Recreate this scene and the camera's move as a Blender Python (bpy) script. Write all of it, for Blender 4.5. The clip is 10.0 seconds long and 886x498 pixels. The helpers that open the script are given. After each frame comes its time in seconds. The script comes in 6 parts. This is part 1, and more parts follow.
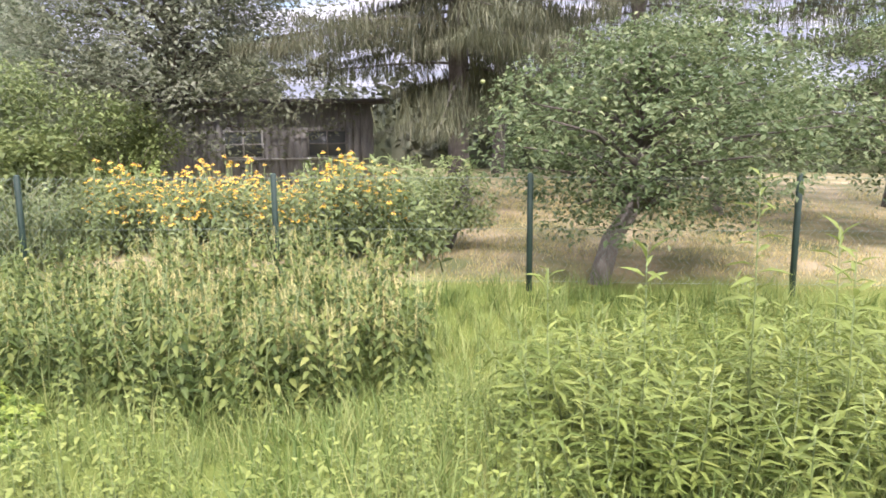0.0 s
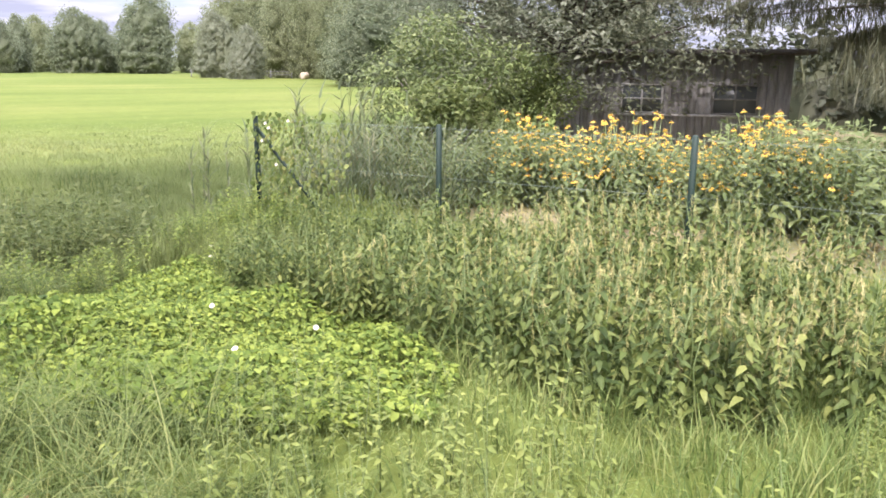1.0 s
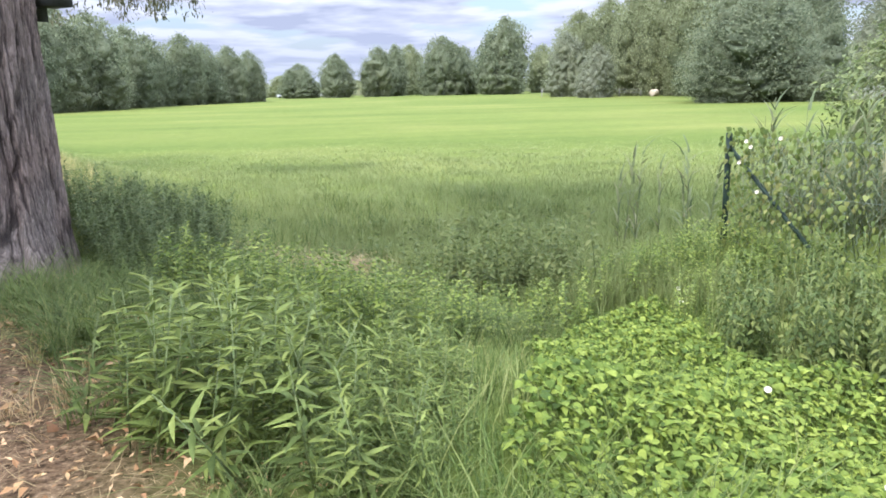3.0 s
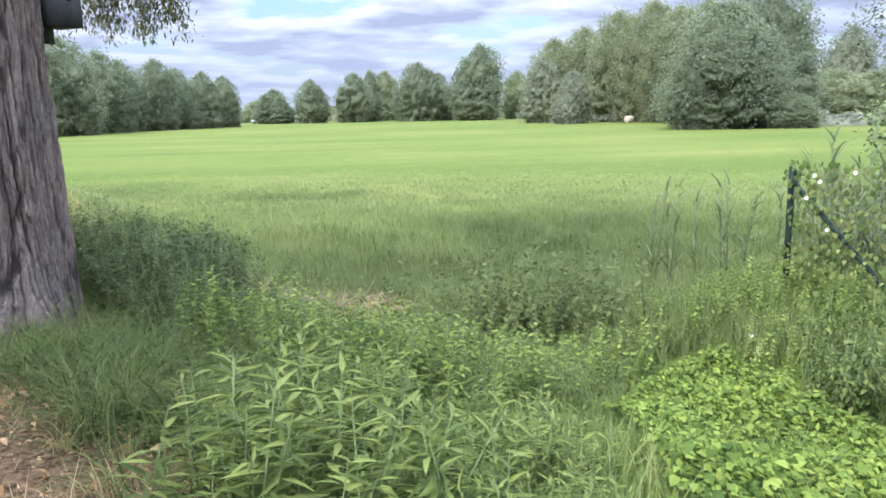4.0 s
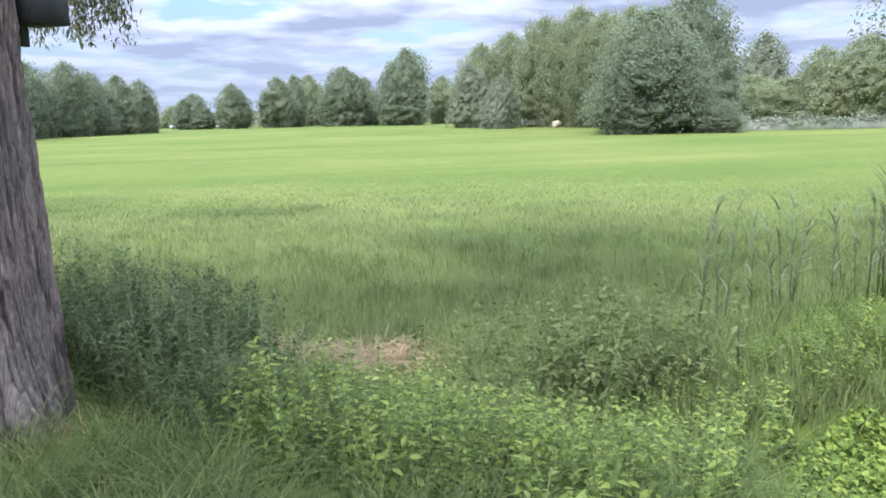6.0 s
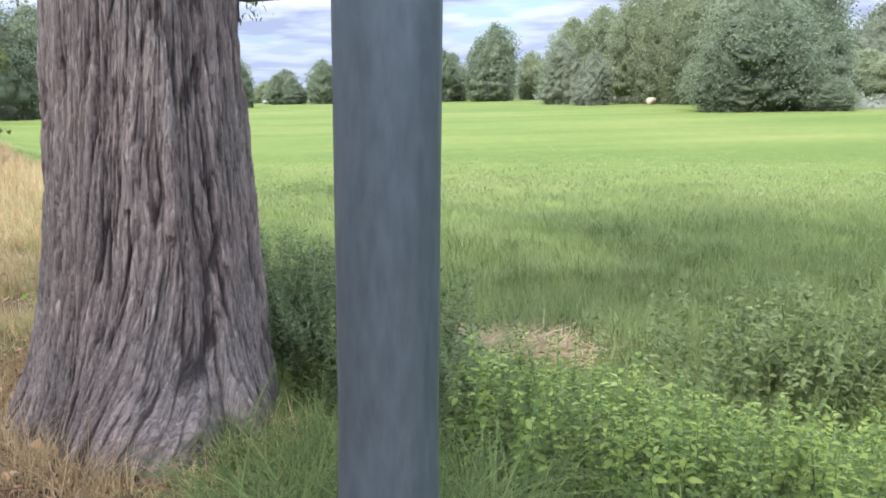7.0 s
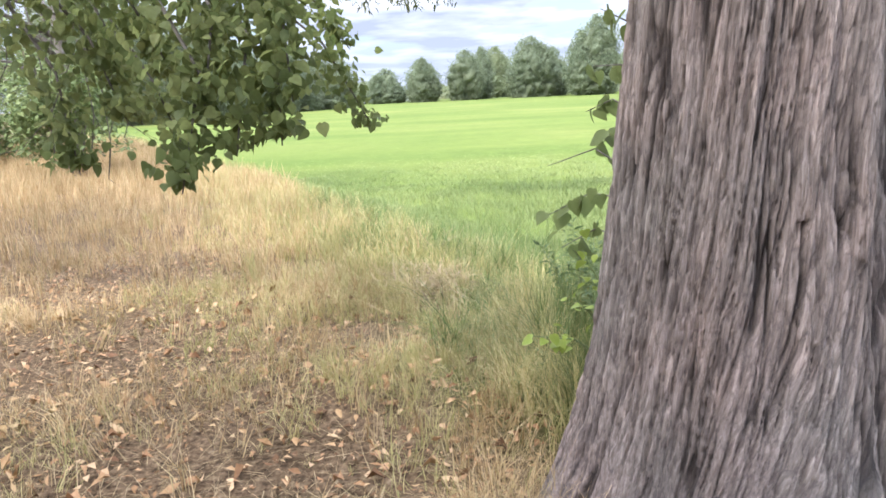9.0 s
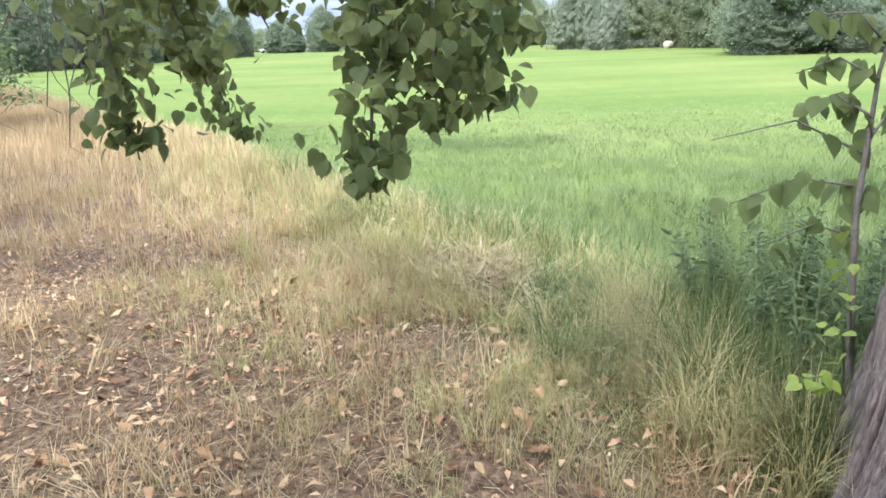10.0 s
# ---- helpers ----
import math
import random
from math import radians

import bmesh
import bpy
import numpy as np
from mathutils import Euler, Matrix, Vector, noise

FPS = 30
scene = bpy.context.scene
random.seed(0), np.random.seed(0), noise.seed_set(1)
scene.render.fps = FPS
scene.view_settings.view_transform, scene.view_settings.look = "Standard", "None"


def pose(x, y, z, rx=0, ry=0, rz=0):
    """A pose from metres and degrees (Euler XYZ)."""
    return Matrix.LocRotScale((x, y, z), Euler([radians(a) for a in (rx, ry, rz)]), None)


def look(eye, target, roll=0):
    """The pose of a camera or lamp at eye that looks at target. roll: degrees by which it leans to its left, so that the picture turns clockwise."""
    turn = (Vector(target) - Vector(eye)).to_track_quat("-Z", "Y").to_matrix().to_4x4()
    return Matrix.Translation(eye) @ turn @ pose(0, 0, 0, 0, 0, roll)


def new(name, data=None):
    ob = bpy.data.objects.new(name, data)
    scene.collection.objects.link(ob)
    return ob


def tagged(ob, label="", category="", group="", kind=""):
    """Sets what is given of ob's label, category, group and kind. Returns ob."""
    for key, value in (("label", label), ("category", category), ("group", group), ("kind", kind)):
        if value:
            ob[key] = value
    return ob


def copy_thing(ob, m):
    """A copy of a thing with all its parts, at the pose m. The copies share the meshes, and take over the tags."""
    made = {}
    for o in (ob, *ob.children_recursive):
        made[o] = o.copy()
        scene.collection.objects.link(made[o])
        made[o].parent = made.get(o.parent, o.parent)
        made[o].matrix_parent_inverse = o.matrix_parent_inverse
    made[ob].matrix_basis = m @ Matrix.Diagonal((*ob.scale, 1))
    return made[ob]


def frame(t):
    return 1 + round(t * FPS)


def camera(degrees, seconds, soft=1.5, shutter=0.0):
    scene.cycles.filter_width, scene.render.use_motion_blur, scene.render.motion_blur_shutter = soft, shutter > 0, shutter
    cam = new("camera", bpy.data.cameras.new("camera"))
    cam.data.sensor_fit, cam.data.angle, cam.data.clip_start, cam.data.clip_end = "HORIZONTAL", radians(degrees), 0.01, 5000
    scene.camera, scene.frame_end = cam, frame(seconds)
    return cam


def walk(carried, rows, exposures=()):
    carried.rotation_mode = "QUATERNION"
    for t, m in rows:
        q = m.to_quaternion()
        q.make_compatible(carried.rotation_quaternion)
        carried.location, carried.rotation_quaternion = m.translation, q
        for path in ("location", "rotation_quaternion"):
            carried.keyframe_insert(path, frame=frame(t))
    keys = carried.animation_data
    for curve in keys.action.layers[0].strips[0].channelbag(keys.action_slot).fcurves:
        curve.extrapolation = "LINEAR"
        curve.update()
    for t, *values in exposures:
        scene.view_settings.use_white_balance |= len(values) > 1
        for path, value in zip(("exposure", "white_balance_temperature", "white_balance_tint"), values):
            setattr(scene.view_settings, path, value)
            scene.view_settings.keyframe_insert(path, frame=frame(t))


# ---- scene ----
cam = camera(60.4, 10.0, soft=1.7)
PATH = [
    (0, (1.345, -3.55, 1.565), (3.039, -2.544, 1.218), -0.3),
    (0.5, (1.519, -3.11, 1.554), (2.916, -1.741, 1.135), 0.3),
    (1, (1.541, -2.796, 1.588), (2.571, -1.146, 1.119), 0.3),
    (1.5, (1.432, -2.439, 1.585), (2.141, -0.625, 1.133), 0.4),
    (2, (1.28, -1.985, 1.543), (1.706, -0.081, 1.102), -0.5),
    (2.5, (1.057, -1.517, 1.482), (1.324, 0.415, 1.039), -1.0),
    (3, (0.764, -1.022, 1.497), (1.002, 0.919, 1.081), -1.3),
    (4.3, (0.061, -0.093, 1.548), (0.421, 1.844, 1.208), -1.3),
    (4.5, (-0.045, 0.066, 1.538), (0.353, 1.997, 1.204), -1.5),
    (5, (-0.302, 0.478, 1.582), (0.179, 2.391, 1.255), -1.5),
    (5.2, (-0.414, 0.631, 1.588), (0.095, 2.537, 1.262), -1.6),
    (6.3, (-0.822, 1.391, 1.705), (-0.329, 3.296, 1.348), -0.8),
    (6.5, (-0.961, 1.491, 1.702), (-0.523, 3.408, 1.336), -1.0),
    (7, (-1.428, 1.74, 1.724), (-1.134, 3.677, 1.321), -1.0),
    (7.5, (-1.891, 2.121, 1.668), (-1.746, 4.066, 1.225), -1.0),
    (8, (-2.467, 2.479, 1.624), (-2.377, 4.427, 1.18), -1.6),
    (8.5, (-3.092, 2.875, 1.632), (-3.021, 4.837, 1.249), -3.0),
    (9, (-3.665, 3.349, 1.63), (-3.606, 5.307, 1.227), -2.7),
    (9.5, (-4.205, 3.867, 1.678), (-4.027, 5.795, 1.177), -1.7),
    (10, (-4.672, 4.425, 1.67), (-4.361, 6.328, 1.138), -1.7),
]
EXPOSURE = [(0, 1.16, 6250, 24), (1, 1.1, 6200, 23), (2.5, 0.96, 5880, 15), (5, 0.84, 5480, 12), (6.8, 0.8, 5480, 12), (7.4, 1.24, 5800, 14), (8.5, 1.24, 5800, 12), (9.5, 1.19, 5600, 11), (10, 1.17, 5380, 11)]
walk(cam, [(t, look(e, g, r)) for t, e, g, r in PATH], EXPOSURE)

# ---------------------------------------------------------------- light
SUN_TO = Vector((0.47, 0.46, -0.75)).normalized()
sun = new("sun", bpy.data.lights.new("sun", "SUN"))
sun.data.energy, sun.data.angle, sun.data.color = 3.2, radians(5.0), (1.0, 0.94, 0.84)
sun.matrix_world = look((0, 0, 60), Vector((0, 0, 60)) + SUN_TO)

world = bpy.data.worlds.new("sky")
scene.world = world
world.use_nodes = True


def nd(tree, kind, **kw):
    n = tree.nodes.new(kind)
    for k, v in kw.items():
        n.inputs[k].default_value = v
    return n


def build_sky():
    t = world.node_tree
    t.nodes.clear()
    L = t.links.new
    out = t.nodes.new("ShaderNodeOutputWorld")
    bg = nd(t, "ShaderNodeBackground", Strength=0.15)
    sky = t.nodes.new("ShaderNodeTexSky")
    sky.sky_type, sky.sun_disc = "NISHITA", False
    sky.sun_elevation = math.asin(-SUN_TO.z)
    sky.sun_rotation = math.atan2(-SUN_TO.x, -SUN_TO.y)
    sky.dust_density = 2.0
    geo = t.nodes.new("ShaderNodeTexCoord")
    sep = t.nodes.new("ShaderNodeSeparateXYZ")
    L(geo.outputs["Generated"], sep.inputs[0])
    # clouds lie on a flat layer: divide the direction by its height
    zz = nd(t, "ShaderNodeMath"); zz.operation = "MAXIMUM"; zz.inputs[1].default_value = 0.0
    L(sep.outputs["Z"], zz.inputs[0])
    add = nd(t, "ShaderNodeMath"); add.operation = "ADD"; add.inputs[1].default_value = 0.09
    L(zz.outputs[0], add.inputs[0])
    dx = nd(t, "ShaderNodeMath"); dx.operation = "DIVIDE"
    dy = nd(t, "ShaderNodeMath"); dy.operation = "DIVIDE"
    L(sep.outputs["X"], dx.inputs[0]); L(add.outputs[0], dx.inputs[1])
    L(sep.outputs["Y"], dy.inputs[0]); L(add.outputs[0], dy.inputs[1])
    com = t.nodes.new("ShaderNodeCombineXYZ")
    L(dx.outputs[0], com.inputs[0]); L(dy.outputs[0], com.inputs[1])
    n1 = nd(t, "ShaderNodeTexNoise", Scale=1.25, Detail=7.0, Roughness=0.52, Distortion=0.15)
    n2 = nd(t, "ShaderNodeTexNoise", Scale=1.25, Detail=7.0, Roughness=0.52, Distortion=0.15)
    # the same clouds a little higher up: where there is more of the cloud above, its grey underside is seen
    over = t.nodes.new("ShaderNodeVectorMath"); over.operation = "SCALE"; over.inputs["Scale"].default_value = 0.95
    L(com.outputs[0], over.inputs[0])
    L(com.outputs[0], n1.inputs["Vector"]); L(over.outputs[0], n2.inputs["Vector"])
    cover = t.nodes.new("ShaderNodeValToRGB")
    cover.color_ramp.elements[0].position, cover.color_ramp.elements[1].position = 0.37, 0.47
    L(n1.outputs["Fac"], cover.inputs[0])
    tone = t.nodes.new("ShaderNodeValToRGB")
    tone.color_ramp.elements[0].position, tone.color_ramp.elements[1].position = 0.42, 0.60
    tone.color_ramp.elements[0].color = (5.3, 5.3, 5.5, 1)
    tone.color_ramp.elements[1].color = (2.5, 2.65, 3.3, 1)
    L(n2.outputs["Fac"], tone.inputs[0])
    mix = t.nodes.new("ShaderNodeMixRGB")
    L(cover.outputs[0], mix.inputs[0]); L(sky.outputs[0], mix.inputs[1]); L(tone.outputs[0], mix.inputs[2])
    # pale haze near the horizon
    low = nd(t, "ShaderNodeMapRange"); low.inputs["From Min"].default_value = 0.0; low.inputs["From Max"].default_value = 0.13
    low.inputs["To Min"].default_value = 0.8; low.inputs["To Max"].default_value = 0.0
    L(zz.outputs[0], low.inputs["Value"])
    haze = t.nodes.new("ShaderNodeMixRGB"); haze.inputs[2].default_value = (4.0, 4.3, 5.1, 1)
    L(low.outputs[0], haze.inputs[0]); L(mix.outputs[0], haze.inputs[1])
    mix = haze
    # a clouded sky is brighter overhead than at the horizon
    lift = nd(t, "ShaderNodeMath"); lift.operation = "POWER"; lift.inputs[1].default_value = 1.7
    L(zz.outputs[0], lift.inputs[0])
    up = nd(t, "ShaderNodeMath"); up.operation = "MULTIPLY_ADD"; up.inputs[1].default_value = 5.5; up.inputs[2].default_value = 0.62
    L(lift.outputs[0], up.inputs[0])
    grad = t.nodes.new("ShaderNodeMixRGB"); grad.blend_type = "MULTIPLY"; grad.inputs[0].default_value = 1.0
    L(mix.outputs[0], grad.inputs[1]); L(up.outputs[0], grad.inputs[2])
    L(grad.outputs[0], bg.inputs["Color"]); L(bg.outputs[0], out.inputs[0])


build_sky()

# ---------------------------------------------------------------- materials


def base_material(name):
    m = bpy.data.materials.new(name)
    m.use_nodes = True
    t = m.node_tree
    b = t.nodes["Principled BSDF"]
    return m, t, b, t.links.new


def ramp(t, stops):
    r = t.nodes.new("ShaderNodeValToRGB")
    e = r.color_ramp.elements
    while len(e) < len(stops):
        e.new(0.5)
    for el, (p, c) in zip(e, stops):
        el.position, el.color = p, (*c, 1)
    return r


def muted(c, k=0.13):
    """Takes a little of the purity out of a colour."""
    y = 0.25 * c[0] + 0.6 * c[1] + 0.15 * c[2]
    r, g, b = (a * (1 - k) + y * k for a in c)
    return r * 1.12, g, b * 1.04


def leafy(name, colours, rough=0.55, through_light=0.4, patch=0.6, patch_tint=(0.75, 0.8, 0.6)):
    """Leaves and blades: colour varies leaf by leaf and in large patches; some light passes through."""
    m, t, b, L = base_material(name)
    geo = t.nodes.new("ShaderNodeNewGeometry")
    n = len(colours)
    colours = [muted(c) for c in colours]
    r = ramp(t, [(i / max(1, n - 1), c) for i, c in enumerate(colours)])
    L(geo.outputs["Random Per Island"], r.inputs[0])
    co = t.nodes.new("ShaderNodeTexCoord")
    noi = nd(t, "ShaderNodeTexNoise", Scale=patch, Detail=4.0)
    L(co.outputs["Object"], noi.inputs["Vector"])
    rr = ramp(t, [(0.35, patch_tint), (0.65, (1.12, 1.1, 1.05))])
    L(noi.outputs["Fac"], rr.inputs[0])
    mul = t.nodes.new("ShaderNodeMixRGB"); mul.blend_type = "MULTIPLY"; mul.inputs[0].default_value = 1.0
    L(r.outputs[0], mul.inputs[1]); L(rr.outputs[0], mul.inputs[2])
    fine = nd(t, "ShaderNodeTexNoise", Scale=60.0, Detail=2.0)
    L(co.outputs["Object"], fine.inputs["Vector"])
    fr = ramp(t, [(0.3, (0.86, 0.86, 0.86)), (0.7, (1.1, 1.1, 1.1))])
    L(fine.outputs["Fac"], fr.inputs[0])
    mul2 = t.nodes.new("ShaderNodeMixRGB"); mul2.blend_type = "MULTIPLY"; mul2.inputs[0].default_value = 1.0
    L(mul.outputs[0], mul2.inputs[1]); L(fr.outputs[0], mul2.inputs[2])
    L(mul2.outputs[0], b.inputs["Base Color"])
    b.inputs["Roughness"].default_value = rough
    b.inputs["Specular IOR Level"].default_value = 0.2
    tr = t.nodes.new("ShaderNodeBsdfTranslucent")
    L(mul2.outputs[0], tr.inputs["Color"])
    mx = t.nodes.new("ShaderNodeMixShader"); mx.inputs[0].default_value = through_light
    L(b.outputs[0], mx.inputs[1]); L(tr.outputs[0], mx.inputs[2])
    L(mx.outputs[0], t.nodes["Material Output"].inputs["Surface"])
    return m


def solid(name, colours, scale=8.0, rough=0.7, bump=0.3, metallic=0.0, stretch=(1, 1, 1), fine=60.0):
    """A hard surface: colour in stains and grain, with a fine relief."""
    m, t, b, L = base_material(name)
    co = t.nodes.new("ShaderNodeTexCoord")
    mp = t.nodes.new("ShaderNodeMapping"); mp.inputs["Scale"].default_value = stretch
    L(co.outputs["Object"], mp.inputs["Vector"])
    n1 = nd(t, "ShaderNodeTexNoise", Scale=scale, Detail=8.0, Roughness=0.65)
    n2 = nd(t, "ShaderNodeTexNoise", Scale=fine, Detail=4.0)
    L(mp.outputs[0], n1.inputs["Vector"]); L(mp.outputs[0], n2.inputs["Vector"])
    n = len(colours)
    r = ramp(t, [(0.3 + 0.4 * i / max(1, n - 1), c) for i, c in enumerate(colours)])
    L(n1.outputs["Fac"], r.inputs[0])
    fr = ramp(t, [(0.3, (0.8, 0.8, 0.8)), (0.7, (1.12, 1.12, 1.12))])
    L(n2.outputs["Fac"], fr.inputs[0])
    mul = t.nodes.new("ShaderNodeMixRGB"); mul.blend_type = "MULTIPLY"; mul.inputs[0].default_value = 1.0
    L(r.outputs[0], mul.inputs[1]); L(fr.outputs[0], mul.inputs[2])
    L(mul.outputs[0], b.inputs["Base Color"])
    b.inputs["Roughness"].default_value, b.inputs["Metallic"].default_value = rough, metallic
    bp = nd(t, "ShaderNodeBump", Strength=bump, Distance=0.01)
    L(n2.outputs["Fac"], bp.inputs["Height"]); L(bp.outputs[0], b.inputs["Normal"])
    return m


M = {}
M["meadow"] = leafy("meadow_grass", [(0.155, 0.225, 0.062), (0.18, 0.245, 0.072), (0.205, 0.265, 0.083)], rough=0.75, patch=0.12, patch_tint=(0.88, 0.92, 0.82))
M["verge"] = leafy("verge_grass", [(0.08, 0.14, 0.028), (0.13, 0.205, 0.042), (0.185, 0.265, 0.058), (0.27, 0.315, 0.095)], patch=0.9, patch_tint=(0.66, 0.76, 0.58))
M["dry"] = leafy("dry_grass", [(0.28, 0.20, 0.08), (0.44, 0.345, 0.15), (0.58, 0.475, 0.24), (0.28, 0.27, 0.10)], rough=0.7, through_light=0.25, patch=1.1, patch_tint=(0.72, 0.68, 0.58))
M["litter"] = leafy("dead_leaves", [(0.12, 0.062, 0.026), (0.30, 0.165, 0.068), (0.41, 0.26, 0.12), (0.54, 0.39, 0.21)], rough=0.75, through_light=0.05)
M["straw"] = leafy("straw", [(0.24, 0.18, 0.085), (0.41, 0.33, 0.175), (0.13, 0.09, 0.046)], rough=0.75, through_light=0.1)
M["hop"] = leafy("carpet_leaves", [(0.05, 0.10, 0.007), (0.103, 0.178, 0.012), (0.162, 0.245, 0.019), (0.232, 0.32, 0.028)], rough=0.65, through_light=0.35, patch_tint=(0.85, 0.9, 0.8))
M["broad"] = leafy("broad_weed_leaves", [(0.065, 0.12, 0.018), (0.13, 0.215, 0.03), (0.22, 0.32, 0.045), (0.30, 0.40, 0.065)], rough=0.6, through_light=0.45, patch=0.9)
M["nettle"] = leafy("nettle_leaves", [(0.04, 0.075, 0.014), (0.075, 0.125, 0.024), (0.125, 0.185, 0.036), (0.21, 0.265, 0.055)], patch_tint=(0.8, 0.86, 0.78))
M["nettle_seed"] = leafy("nettle_seed", [(0.33, 0.36, 0.115), (0.46, 0.455, 0.18), (0.42, 0.375, 0.16)], rough=0.8, through_light=0.2)
M["weed"] = leafy("weed_leaves", [(0.068, 0.112, 0.021), (0.122, 0.19, 0.035), (0.185, 0.265, 0.05), (0.255, 0.34, 0.07)], patch=1.0)
M["golden"] = leafy("goldenrod_leaves", [(0.105, 0.165, 0.028), (0.16, 0.23, 0.042), (0.24, 0.31, 0.062)], patch=1.0)
M["sedge"] = leafy("sedge_blades", [(0.045, 0.085, 0.015), (0.085, 0.14, 0.026), (0.13, 0.195, 0.04), (0.21, 0.265, 0.07)], patch=0.9)
M["yellow_grass"] = leafy("yellowing_grass", [(0.27, 0.29, 0.09), (0.40, 0.38, 0.14), (0.52, 0.45, 0.21)], patch=0.9)
M["dark"] = leafy("mugwort_leaves", [(0.056, 0.098, 0.033), (0.088, 0.14, 0.046), (0.145, 0.20, 0.07)], patch=1.1)
M["shrub"] = leafy("shrub_leaves", [(0.075, 0.118, 0.030), (0.115, 0.165, 0.043), (0.175, 0.225, 0.065)], patch=1.2)
M["reed"] = leafy("reed_leaves", [(0.09, 0.14, 0.06), (0.14, 0.20, 0.09), (0.20, 0.22, 0.11)])
M["vine"] = leafy("vine_leaves", [(0.08, 0.14, 0.03), (0.13, 0.20, 0.04), (0.19, 0.25, 0.06), (0.25, 0.27, 0.085)], patch=1.3)
M["petal"] = leafy("yellow_petals", [(0.78, 0.46, 0.02), (0.84, 0.60, 0.04), (0.74, 0.56, 0.03)], rough=0.6)
M["cone"] = solid("flower_cones", [(0.16, 0.10, 0.03), (0.26, 0.16, 0.04)], scale=40)
M["white_petal"] = leafy("white_petals", [(0.78, 0.78, 0.74), (0.85, 0.85, 0.82)], rough=0.6)
M["garden"] = leafy("garden_leaves", [(0.105, 0.165, 0.055), (0.155, 0.225, 0.075), (0.235, 0.305, 0.11)], patch=0.9)
M["apple"] = leafy("apple_leaves", [(0.075, 0.125, 0.045), (0.11, 0.17, 0.06), (0.19, 0.25, 0.10)], patch=1.3, patch_tint=(0.62, 0.7, 0.6))
M["apple_fruit"] = solid("apple_fruit", [(0.17, 0.21, 0.06), (0.24, 0.25, 0.09)], scale=12, rough=0.4)
# plum leaves lightened and greyed, the haze painted into their colour
M["plum"] = leafy("hazed_plum_leaves", [(0.125, 0.165, 0.11), (0.18, 0.225, 0.15), (0.23, 0.28, 0.19)], rough=0.7, through_light=0.45)
# green darkened to carry the shade deep between tall blades
M["shade_tinted_grass"] = leafy("shade_tinted_grass", [(0.06, 0.10, 0.022), (0.10, 0.15, 0.034), (0.19, 0.215, 0.07)], patch=1.1)
M["hay"] = solid("hay", [(0.30, 0.245, 0.17), (0.42, 0.35, 0.25), (0.50, 0.43, 0.32)], scale=6, rough=0.95, bump=0.6)
M["hedge"] = leafy("hedge_leaves", [(0.05, 0.07, 0.04), (0.075, 0.095, 0.055), (0.11, 0.13, 0.08)], rough=0.6, through_light=0.25)
M["spruce"] = leafy("spruce_needles", [(0.05, 0.066, 0.036), (0.08, 0.098, 0.052), (0.125, 0.138, 0.078)], through_light=0.08, patch=0.5)
M["lime"] = leafy("lime_leaves", [(0.11, 0.155, 0.05), (0.165, 0.215, 0.068), (0.23, 0.28, 0.09)], rough=0.5, through_light=0.62)
M["lime_young"] = leafy("young_lime_leaves", [(0.20, 0.30, 0.03), (0.30, 0.36, 0.05)], rough=0.45, through_light=0.4)
M["willow"] = leafy("willow_leaves", [(0.09, 0.11, 0.05), (0.13, 0.15, 0.08), (0.18, 0.19, 0.11)])
# distance haze is put into these leaf colours: paler, greyer greens
M["hazed_dark"] = leafy("hazed_alder_leaves", through_light=0.64, rough=0.9, colours=[(0.13, 0.175, 0.09), (0.215, 0.275, 0.148), (0.285, 0.35, 0.195)], patch=0.25, patch_tint=(0.8, 0.86, 0.85))
M["hazed_mid"] = leafy("hazed_maple_leaves", through_light=0.64, rough=0.9, colours=[(0.155, 0.20, 0.095), (0.26, 0.32, 0.155), (0.33, 0.39, 0.20)], patch=0.25, patch_tint=(0.8, 0.86, 0.8))
M["hazed_light"] = leafy("hazed_willow_leaves", [(0.17, 0.21, 0.15), (0.20, 0.245, 0.17), (0.23, 0.27, 0.18)], patch=0.25)
M["wood"] = solid("grey_wood", [(0.13, 0.125, 0.12), (0.21, 0.205, 0.195), (0.29, 0.28, 0.265)], scale=6, rough=0.85, stretch=(4, 4, 0.6))
M["white_wood"] = solid("white_paint", [(0.34, 0.34, 0.32), (0.50, 0.50, 0.48)], scale=9, rough=0.6)
M["twig"] = solid("twig_bark", [(0.06, 0.05, 0.038), (0.11, 0.092, 0.07)], scale=14, rough=0.85, bump=0.5)
M["branch"] = solid("branch_bark", [(0.10, 0.085, 0.07), (0.18, 0.155, 0.13), (0.25, 0.22, 0.19)], scale=9, rough=0.9, bump=0.7, stretch=(3, 3, 0.7))
M["rotten"] = solid("rotten_wood", [(0.09, 0.045, 0.025), (0.18, 0.095, 0.05), (0.27, 0.16, 0.09)], scale=12, rough=0.9, bump=0.6, stretch=(1, 3, 3))
M["spruce_bark"] = solid("spruce_bark", [(0.05, 0.042, 0.036), (0.09, 0.078, 0.066), (0.13, 0.115, 0.10)], scale=10, rough=0.95, bump=0.8, stretch=(2, 2, 1))
M["green_stem"] = solid("green_stems", [(0.10, 0.15, 0.04), (0.17, 0.20, 0.07)], scale=20, rough=0.6)
M["post"] = solid("green_post_paint", [(0.004, 0.018, 0.010), (0.008, 0.027, 0.015)], scale=10, rough=0.7, bump=0.1)
M["wire"] = solid("green_wire", [(0.16, 0.21, 0.17), (0.24, 0.29, 0.24)], scale=10, rough=0.5, metallic=0.2)
